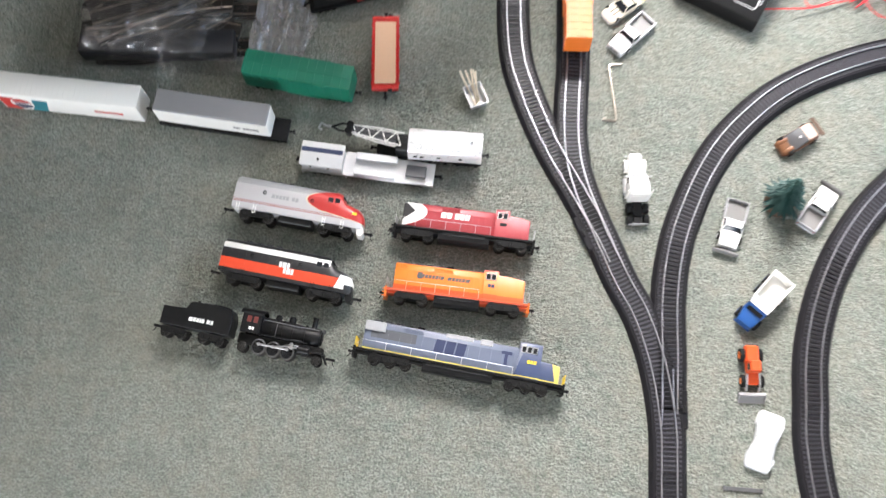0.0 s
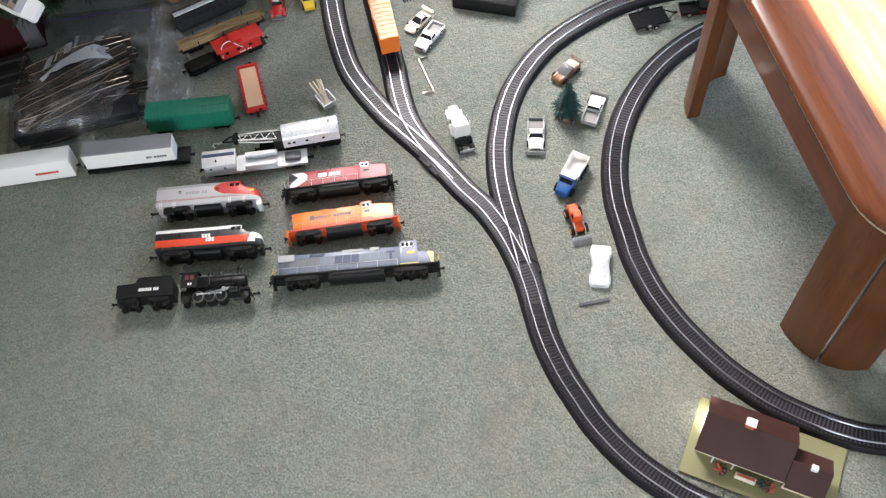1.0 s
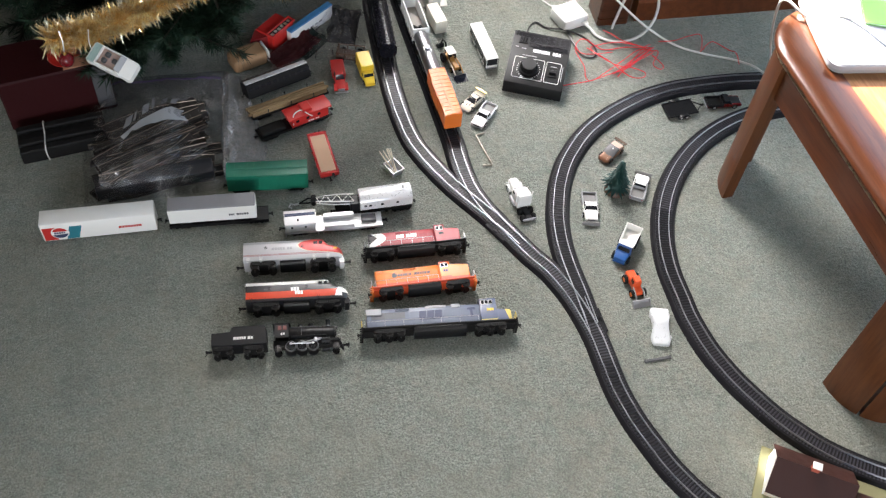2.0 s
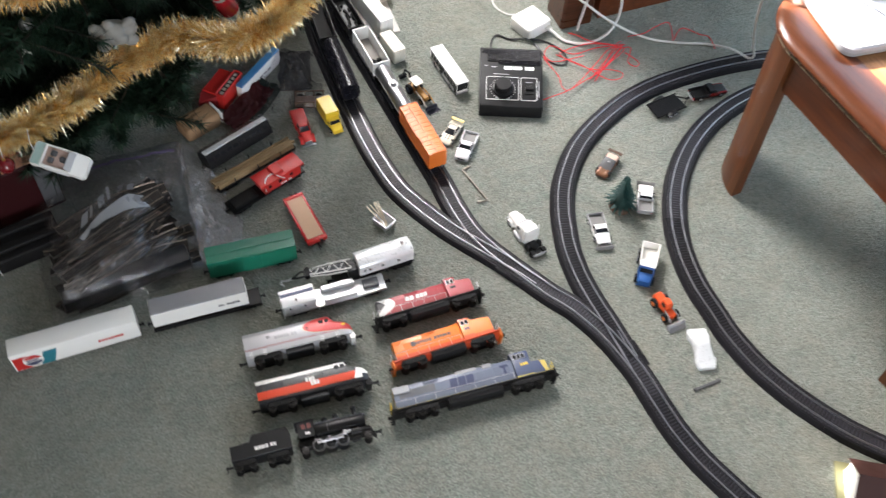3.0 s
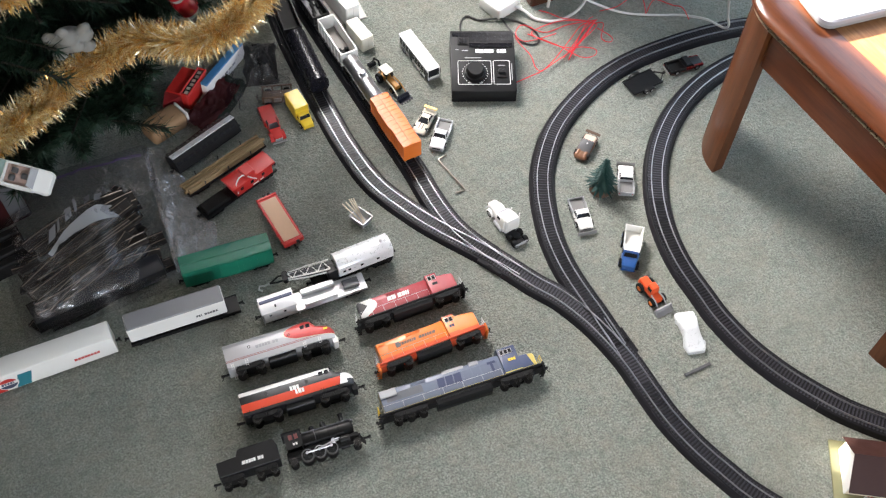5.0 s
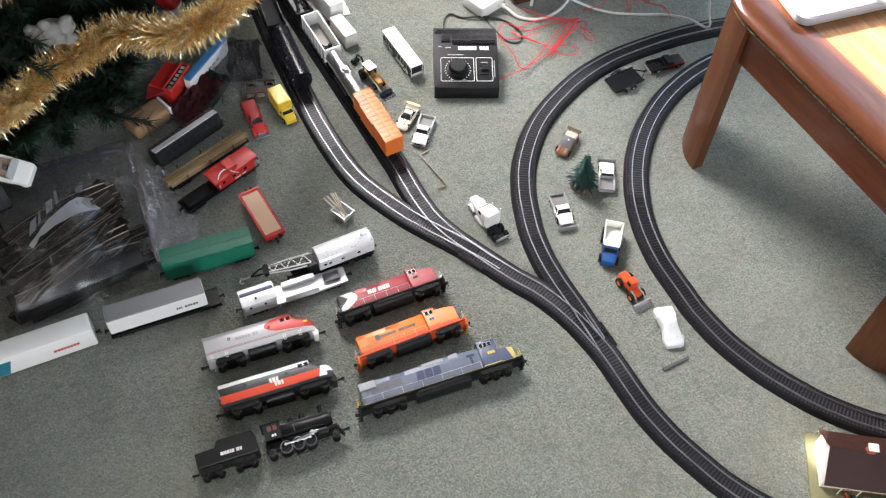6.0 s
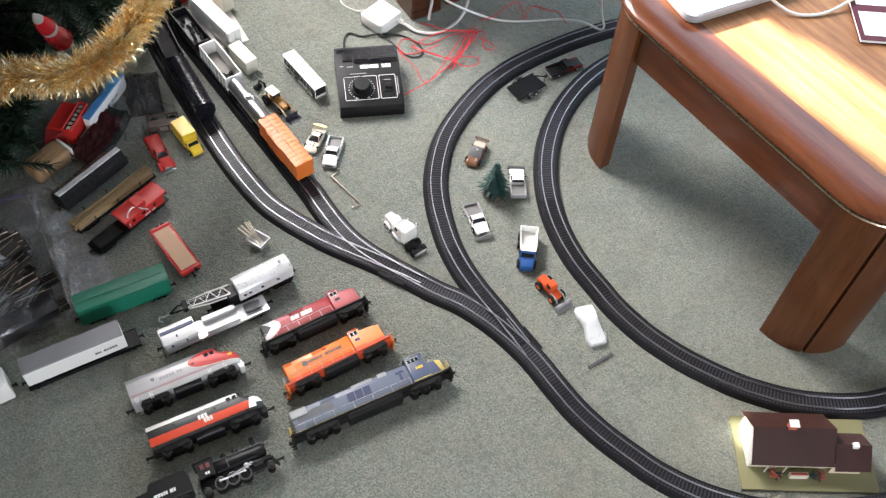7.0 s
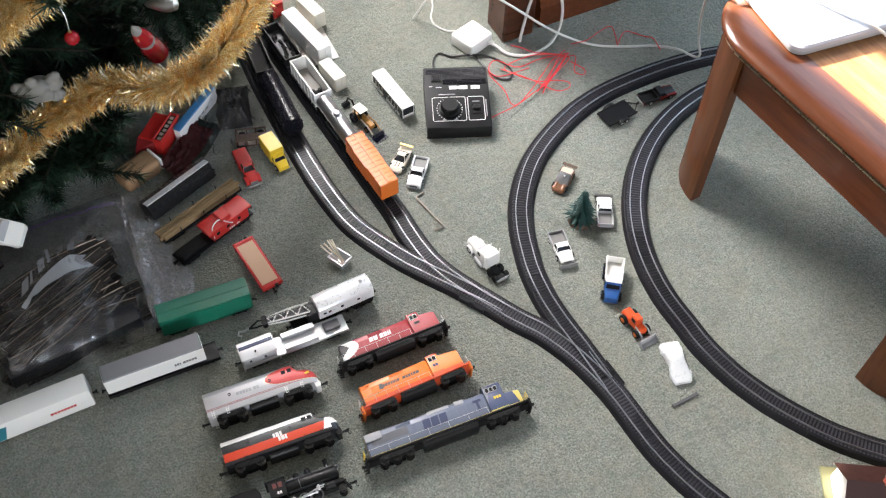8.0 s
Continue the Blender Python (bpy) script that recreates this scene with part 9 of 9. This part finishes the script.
def paper_sheet(m):
    """Crumpled gift paper, red with a dark green border."""
    bm = bmesh.new()
    n = 36
    grid = []
    for i in range(n + 1):
        row = []
        for j in range(n + 1):
            u, v = i / n, j / n
            f = noise.fractal(Vector((u * 3.2, v * 2.2, 5)), 0.8, 2.1, 4)
            row.append(bm.verts.new((0.062 * (2 * u - 1) + 0.006 * f, 0.052 * v - 0.006 * math.sin(math.pi * u), 0.0015 + 0.020 * v * (1 - 0.4 * u) * (0.6 + 0.7 * abs(f)) + 0.006 * abs(f) * min(1, v * 6))))
        grid.append(row)
    for i in range(n):
        for j in range(n):
            bm.faces.new((grid[i][j], grid[i + 1][j], grid[i + 1][j + 1], grid[i][j + 1])).material_index = 1 if j < 7 or i > n - 5 else 0
    bmesh.ops.solidify(bm, geom=bm.faces[:], thickness=0.0004)
    return whole("gift_paper", bm, [paint("crumpled_red_paper", (0.075, 0.002, 0.004), 0.6, 0, 0.2, 60), paint("green_paper_border", (0.004, 0.016, 0.010), 0.45, 0, 0.2, 60)], m, "crumpled red gift paper with a dark green border", "gift paper", sharp=60)


paper_sheet(at(-0.0460, 0.8790, 0, 38))


def wrapped_present(m):
    root = thing("gift_bag", m, "dark red gift bag with a printed face panel", "gift bag", "boxes under the tree")
    bm = bmesh.new()
    box(bm, -0.090, 0.090, -0.050, 0.050, 0.0, 0.108, 0.003)
    part("bag", bm, DARKRED, root)
    bm = bmesh.new()
    lathe(bm, [(0.0001, 0), (0.030, 0.0), (0.030, 0.0016), (0.0001, 0.0016)], 24, 0, Matrix.Translation((0.030, -0.010, 0.108)))
    part("printed_disc", bm, RED, root, "red printed disc")
    bm = bmesh.new()
    box(bm, 0.020, 0.080, -0.049, -0.022, 0.1098, 0.1114, 0.001)
    part("printed_patch", bm, SKIN, root, "peach printed patch")
    bm = bmesh.new()
    box(bm, 0.060, 0.089, -0.0520, -0.0502, 0.010, 0.106, 0.001)
    part("grey_panel", bm, MIDGREY, root, "dark grey side panel")
    return root


wrapped_present(at(-0.4950, 0.8480, 0, 8))


def dark_wrap(m):
    """A crumpled sheet of dark translucent wrapping."""
    bm = bmesh.new()
    n = 40
    grid = []
    for i in range(n + 1):
        row = []
        for j in range(n + 1):
            u, v = -1 + 2 * i / n, -1 + 2 * j / n
            e = max(0.0, 1 - max(abs(u), abs(v)) ** 2)
            row.append(bm.verts.new((0.046 * u + 0.008 * noise.noise(Vector((u * 2, v * 2, 1))), 0.070 * v, 0.002 + 0.030 * e + 0.014 * e * noise.fractal(Vector((u * 2, v * 2, 3)), 0.7, 2.2, 3))))
        grid.append(row)
    for i in range(n):
        for j in range(n):
            bm.faces.new((grid[i][j], grid[i + 1][j], grid[i + 1][j + 1], grid[i][j + 1]))
    return whole("wrapping_sheet", bm, paint("dark_grey_wrap", (0.014, 0.013, 0.013), 0.55, 0, 0.15, 30), m, "crumpled dark grey wrapping sheet on carpet", "wrapping", sharp=180)


dark_wrap(at(0.0400, 0.9520, 0, -18) @ Matrix.Diagonal((0.62, 0.72, 0.8, 1.0)))


def clear_wrapper(m):
    """A loose clear film wrapper round the toy cart."""
    bm = bmesh.new()
    n = 34
    grid = []
    for i in range(n + 1):
        row = []
        for j in range(n + 1):
            u, v = -1 + 2 * i / n, -1 + 2 * j / n
            e = max(0.0, 1 - max(abs(u), abs(v)) ** 3)
            f = noise.fractal(Vector((u * 2.4, v * 2.4, 8)), 0.7, 2.2, 4)
            row.append(bm.verts.new((0.052 * u + 0.010 * f, 0.076 * v + 0.006 * f, 0.002 + e * (0.034 + 0.016 * f))))
        grid.append(row)
    for i in range(n):
        for j in range(n):
            bm.faces.new((grid[i][j], grid[i + 1][j], grid[i + 1][j + 1], grid[i][j + 1]))
    return whole("clear_wrapper", bm, FILM_THIN, m, "clear crumpled film wrapper over a toy cart", "wrapping", sharp=180)


clear_wrapper(at(0.0280, 0.9250, 0, -24))



def wooden_wagon(m):
    root = thing("toy_wagon", m, "small brown wooden toy cart with open frame", "toy wagon")
    bm = bmesh.new()
    box(bm, -0.026, 0.026, -0.014, 0.014, 0.006, 0.009, 0.0005)
    part("floor_pan", bm, BROWN, root)
    for s in (1, -1):
        bm = bmesh.new()
        box(bm, -0.026, 0.026, *sorted((s * 0.014, s * 0.0125)), 0.0190, 0.0215)
        for x in (-0.024, -0.008, 0.008, 0.024):
            box(bm, x - 0.0012, x + 0.0012, *sorted((s * 0.014, s * 0.0125)), 0.009, 0.0190)
        part("side_frame", bm, BROWN, root)
        for x in (-0.016, 0.016):
            road_wheel(root, x, s * 0.0165, 0.0060, 0.0020, s, BROWN)
    for x in (-0.0255, 0.0245):
        bm = bmesh.new()
        box(bm, x, x + 0.0012, -0.0124, 0.0124, 0.009, 0.0215)
        part("end_board", bm, BROWN, root)
    return root


wooden_wagon(at(0.0360, 0.8620, 0, -20))


# ---- the decorated tree ----
TREE = Vector((-0.345, 1.39, 0.0))


def branch_needles(bm, a, b, rng, per=520.0, long=0.030, wide=0.0015):
    d = b - a
    count = int(d.length * per)
    axis = d.normalized()
    side = axis.orthogonal().normalized()
    up = axis.cross(side)
    for i in range(count):
        t = (i + rng.random()) / count
        p = a + d * t
        ang = rng.uniform(0, 2 * math.pi)
        out = side * math.cos(ang) + up * math.sin(ang)
        tip = p + (axis * rng.uniform(0.35, 0.8) + out).normalized() * long * rng.uniform(0.7, 1.15)
        w = out.cross(axis) * wide
        v = [bm.verts.new(q) for q in (p - w, p + w, tip)]
        bm.faces.new(v)


def christmas_tree():
    root = thing("christmas_tree", Matrix.Translation(TREE), "dark green artificial christmas tree with gold garland", "christmas tree")
    rng = random.Random(21)
    bm = bmesh.new()
    rod(bm, (0, 0, 0.02), (0, 0, 1.75), 0.022, 0.005, n=12)
    part("trunk", bm, BARK, root)
    bm = bmesh.new()
    for k in range(4):
        a = radians(45 + 90 * k)
        tube(bm, [(0, 0, 0.12), (0.10 * math.cos(a), 0.10 * math.sin(a), 0.05), (0.22 * math.cos(a), 0.22 * math.sin(a), 0.006)], 0.007, 8)
    part("stand", bm, BLACK, root)
    limbs = bmesh.new()
    crown = bmesh.new()
    crown_far = bmesh.new()
    z = 0.10
    while z < 1.72:
        reach = 0.53 * (1 - max(0.0, z - 0.17) / 1.72) + 0.03 - (0.08 if z < 0.15 else 0.0)
        # Unseen bulge of the upper crown, added to shade the carpet from the north.
        reach += 0.11 * math.exp(-((z - 0.85) / 0.28) ** 2)
        n = max(5, int(reach * 46))
        for k in range(n):
            a = 2 * math.pi * (k + rng.uniform(-0.3, 0.3)) / n
            r = reach * rng.uniform(0.82, 1.08)
            c, s = math.cos(a), math.sin(a)
            p0 = Vector((0.012 * c, 0.012 * s, z + 0.02))
            p1 = Vector((r * 0.55 * c, r * 0.55 * s, z + 0.030 + rng.uniform(-0.02, 0.02)))
            p2 = Vector((r * c, r * s, z - 0.03 + rng.uniform(-0.03, 0.03)))
            end = p2 + TREE
            if end.x > -0.185 and end.y < 0.98 and end.z < 0.27:
                continue
            tube(limbs, [p0, p1, p2], 0.0032, 5)
            near = s < 0.25 and z < 0.75
            # Far needles are longer and wider so the unseen crown blocks more light.
            bmx, per = (crown, 1500.0) if near else (crown_far, 620.0)
            long = 0.032 if near else 0.055
            wide = 0.0015 if near else 0.0030
            branch_needles(bmx, p0.lerp(p1, 0.35), p1, rng, per * 0.7, long, wide)
            branch_needles(bmx, p1, p2, rng, per, long, wide)
            for t in (0.35, 0.6, 0.8):
                for sgn in (1, -1):
                    q = p1.lerp(p2, t)
                    tip = q + Vector((c, s, 0)) * r * 0.16 + Vector((-s, c, 0)) * sgn * r * 0.20 + Vector((0, 0, rng.uniform(-0.04, 0.01)))
                    tube(limbs, [q, tip], 0.0018, 4)
                    branch_needles(bmx, q, tip, rng, per, long, wide)
        z += 0.062 if z < 0.7 else 0.11
    # dense lowest boughs that droop towards the bag
    for i in range(34):
        f = i / 33
        tip = Vector((-0.435 + 0.275 * f, 0.808 - 0.030 * math.sin(math.pi * f * 0.8) + 0.062 * f * f, 0.120 + 0.02 * f)) + Vector((rng.uniform(-0.01, 0.01), rng.uniform(-0.012, 0.03), rng.uniform(-0.025, 0.03))) - TREE
        back = tip.lerp(Vector((0, 0, 0.22)), 0.42)
        tube(limbs, [back, tip], 0.0020, 4)
        branch_needles(crown, back, tip, rng, 3400.0, 0.026)
        for sgn in (1, -1):
            fork = back.lerp(tip, 0.55)
            arm = fork + Vector((sgn * 0.035, -0.028, -0.004))
            tube(limbs, [fork, arm], 0.0015, 4)
            branch_needles(crown, fork, arm, rng, 3000.0, 0.024)
    # dark boughs that hang over the presents
    for i in range(30):
        f = (i + 0.5) / 30
        tip = Vector((-0.285 + 0.205 * f, 0.832 + 0.125 * f, 0.150)) + Vector((rng.uniform(-0.02, 0.02), rng.uniform(-0.005, 0.05), rng.uniform(-0.03, 0.02))) - TREE
        back = tip.lerp(Vector((0, 0, 0.24)), 0.40)
        tube(limbs, [back, tip], 0.0020, 4)
        branch_needles(crown, back, tip, rng, 3600.0, 0.027)
        for sgn in (1, -1):
            fork = back.lerp(tip, 0.60)
            arm = fork + Vector((sgn * 0.034, -0.024, -0.006))
            tube(limbs, [fork, arm], 0.0015, 4)
            branch_needles(crown, fork, arm, rng, 3000.0, 0.025)
    part("limb", limbs, BARK, root)
    part("crown", crown, NEEDLE, root, "dark green needles")
    part("crown", crown_far, NEEDLE, root)
    return root


christmas_tree()


def garland(ctrl, label, r=0.030, density=5200, seed=1):
    rng = random.Random(seed)
    pts = smooth_line([Vector(p) for p in ctrl], 0.004)
    root = thing("garland", Matrix(), label, "garland", "tinsel garlands")
    bm = bmesh.new()
    tube(bm, pts, 0.0012, 5)
    part("core", bm, TINSEL, root)
    meshes = [bmesh.new(), bmesh.new()]
    length = 0.004 * len(pts)
    for i in range(int(length * density)):
        k = rng.randrange(1, len(pts) - 1)
        p = pts[k].lerp(pts[k + 1], rng.random())
        d = (pts[k + 1] - pts[k - 1]).normalized()
        side = d.orthogonal().normalized()
        ang = rng.uniform(0, 2 * math.pi)
        out = side * math.cos(ang) + d.cross(side) * math.sin(ang)
        lean = d * rng.uniform(-0.9, 0.9)
        tip = p + (out + lean).normalized() * r * rng.uniform(0.65, 1.12)
        twist = Matrix.Rotation(rng.uniform(0, math.pi), 3, out)
        w = (twist @ d) * rng.uniform(0.0008, 0.0015)
        mid = p.lerp(tip, 0.55) + (twist @ d) * rng.uniform(-0.002, 0.002)
        bmx = meshes[rng.random() < 0.70]
        v = [bmx.verts.new(q) for q in (p - w, p + w, mid + w, tip, mid - w)]
        bmx.faces.new(v)
    part("tinsel", meshes[0], TINSEL, root, "gold foil strands", sharp=1)
    part("tinsel", meshes[1], TINSEL_GLINT, root, "gold foil strands with their glint put into a paler colour", sharp=1)
    return root


garland([(-0.4771, 0.7760, 0.200), (-0.4451, 0.7821, 0.200), (-0.4057, 0.7850, 0.200), (-0.3608, 0.8063, 0.200), (-0.3160, 0.8235, 0.200), (-0.2656, 0.8506, 0.208), (-0.2201, 0.8544, 0.215), (-0.1730, 0.8571, 0.230), (-0.1360, 0.8258, 0.245), (-0.1035, 0.7840, 0.262), (-0.0654, 0.7640, 0.278), (-0.0192, 0.7690, 0.293), (0.0300, 0.7980, 0.302), (0.0710, 0.8320, 0.308), (0.1160, 0.8850, 0.320), (0.1400, 0.9700, 0.335)], "thick gold tinsel garland draped on tree", 0.036, 17000, 1)
garland([(-0.4400, 0.9450, 0.365), (-0.3700, 0.8900, 0.357), (-0.2990, 0.8740, 0.360), (-0.2670, 0.8740, 0.370), (-0.2330, 0.8800, 0.385), (-0.2020, 0.8740, 0.400), (-0.1670, 0.8790, 0.420), (-0.1300, 0.8900, 0.445), (-0.0700, 0.9500, 0.475)], "thick gold tinsel garland draped on tree", 0.036, 14000, 2)


def bauble(p, r, material, label):
    root = thing("bauble", Matrix.Translation(p), label, "bauble", "tree ornaments")
    bm = bmesh.new()
    lathe(bm, [(r * math.sin(math.pi * k / 12), -r * math.cos(math.pi * k / 12)) for k in range(13)], 20)
    part("ball", bm, material, root)
    bm = bmesh.new()
    lathe(bm, [(r * 0.22, r * 0.96), (r * 0.22, r * 1.2), (0.0001, r * 1.22)], 10)
    part("cap", bm, GOLD, root)
    bm = bmesh.new()
    tube(bm, [(0, 0, r * 1.2), (0.002, 0.004, r * 1.2 + 0.02), (0, 0.012, r * 1.2 + 0.035)], 0.0006, 4)
    part("hook", bm, STEEL, root)
    return root


bauble((-0.1830, 0.8400, 0.345), 0.010, SANTA_RED, "small red bauble hanging on tree")
bauble((-0.4490, 0.7470, 0.180), 0.012, paint("deep_red_glass", (0.14, 0.006, 0.010), 0.25), "small red bauble hanging on tree")
bauble((-0.3588, 0.8804, 0.300), 0.011, CHROME, "small silver bauble hanging on tree")
bauble((-0.4190, 0.9056, 0.330), 0.014, CHROME, "silver bauble hanging on tree")


def ornament_figure():
    """A red and white glass ornament, one plain shape."""
    bm = bmesh.new()
    lathe(bm, [(0.0001, -0.042), (0.014, -0.041), (0.019, -0.028), (0.016, -0.008), (0.013, 0.002), (0.0145, 0.010), (0.012, 0.020), (0.008, 0.030), (0.003, 0.040), (0.0001, 0.042)], 20)
    for f in bm.faces:
        z = f.calc_center_median().z
        f.material_index = 1 if 0.0 < z < 0.008 or z < -0.034 or -0.018 < z < -0.012 or z > 0.034 else 0
    ob = whole("ornament_figure", bm, [SANTA_RED, FUR], pose(-0.0900, 0.8380, 0.298, 24, -18, 0) @ Matrix.Diagonal((0.95, 0.95, 1.5, 1.0)), "shiny red and white glass ornament on tree", "ornament", "tree ornaments")
    return ob


ornament_figure()
bm = bmesh.new()
BALLS = ((0.0, 0.0, -0.006, 0.021), (-0.019, -0.006, 0.004, 0.013), (0.018, -0.008, 0.003, 0.013), (0.0, -0.014, 0.010, 0.013), (-0.023, -0.008, 0.018, 0.008), (0.022, -0.010, 0.017, 0.008), (-0.006, -0.014, 0.026, 0.007), (0.006, -0.022, -0.004, 0.009), (-0.017, -0.014, -0.016, 0.010), (0.018, -0.014, -0.017, 0.010))
bmesh.ops.create_icosphere(bm, subdivisions=5, radius=0.030)
for v in bm.verts:
    d = v.co.normalized()
    reach = 0.010
    for cx, cy, cz, r in BALLS:
        along = d.dot(Vector((cx, cy, cz)))
        gap = r * r - (cx * cx + cy * cy + cz * cz) + along * along
        if gap > 0:
            reach = max(reach, along + math.sqrt(gap))
    v.co = d * reach * (1.0 + 0.06 * noise.noise(d * 16.0))
whole("plush_ornament", bm, FUR, at(-0.2480, 0.8600, 0.270) @ Matrix.Diagonal((1.10, 0.92, 0.85, 1.0)), "fluffy off-white plush ornament on tree", "ornament", "tree ornaments", sharp=180)
bm = bmesh.new()
star = []
for k in range(10):
    r = 0.013 if k % 2 == 0 else 0.006
    star.append((r * math.sin(math.pi * k / 5), r * math.cos(math.pi * k / 5)))
extrude(bm, star, -0.0015, 0.0015)
whole("star_ornament", bm, WHITE, pose(-0.3750, 0.8780, 0.262, -50, 0, 10), "small white star ornament on tree", "ornament", "tree ornaments")
bm = bmesh.new()
lathe(bm, [(0.0001, -0.030), (0.004, -0.026), (0.009, -0.008), (0.011, 0.006), (0.008, 0.018), (0.0001, 0.022)], 16)
whole("drop_ornament", bm, CHROME, pose(-0.0560, 0.8260, 0.360, 60, 70, 20), "silver glass drop ornament on tree", "ornament", "tree ornaments")


def car_ornament(m):
    root = thing("toy_car", m, "white toy car hanging among tree branches", "toy car", "tree ornaments")
    bm = bmesh.new()
    shell(bm, [(-0.030, 0.0110, -0.004, 0.0060, 0.001), (-0.028, 0.0130, -0.005, 0.0070, 0.001), (0.000, 0.0132, -0.005, 0.0070, 0.001), (0.026, 0.0125, -0.005, 0.0060, 0.001), (0.029, 0.0105, -0.004, 0.0050, 0.001)])
    body = part("body", bm, WHITE, root)
    bm = bmesh.new()
    box(bm, -0.0285, -0.0175, -0.0118, 0.0118, 0.0066, 0.0078, 0.0006)
    part("bonnet", bm, paint("pale_teal_paint", (0.32, 0.45, 0.43), 0.3), body, "pale teal bonnet")
    bm = bmesh.new()
    box(bm, -0.016, 0.012, -0.0100, 0.0100, 0.0066, 0.0076, 0.0004)
    part("interior", bm, paint("dusty_pink_interior", (0.42, 0.30, 0.26), 0.6), body, "dusty pink open interior")
    for dx, dy in ((-0.008, -0.004), (-0.007, 0.004), (0.004, 0.0)):
        bm = bmesh.new()
        box(bm, dx - 0.003, dx + 0.003, dy - 0.003, dy + 0.003, 0.0076, 0.0125, 0.0012, 0, 2)
        part("seat", bm, MIDGREY, body, "dark seat")
    for x0, x1, y0, y1 in ((-0.018, -0.016, -0.0115, 0.0115), (0.012, 0.014, -0.0115, 0.0115), (-0.016, 0.012, -0.0115, -0.0100), (-0.016, 0.012, 0.0100, 0.0115)):
        bm = bmesh.new()
        box(bm, x0, x1, y0, y1, 0.0066, 0.0110, 0.0004)
        part("door_rim", bm, WHITE, body)
    bm = bmesh.new()
    loft(bm, [[(0.0135, -0.0105, 0.0100), (0.0135, 0.0105, 0.0100), (0.0150, 0.0105, 0.0100), (0.0150, -0.0105, 0.0100)], [(0.0090, -0.0095, 0.0160), (0.0090, 0.0095, 0.0160), (0.0098, 0.0095, 0.0160), (0.0098, -0.0095, 0.0160)]])
    part("windscreen", bm, GREY, body)
    for x in (-0.018, 0.017):
        for s in (1, -1):
            bm = bmesh.new()
            rod(bm, (x, s * 0.0100, -0.003), (x, s * 0.0138, -0.003), 0.0050, n=14)
            part("wheel", bm, RUBBER, root)
    bm = bmesh.new()
    tube(bm, [(-0.027, 0, 0.0070), (-0.032, 0.006, 0.016), (-0.034, 0.016, 0.030)], 0.0004, 4)
    part("string", bm, WIRE_WHITE, root)
    return root


car_ornament(pose(-0.3760, 0.7190, 0.185, 24, 10, -38) @ Matrix.Scale(1.35, 4))
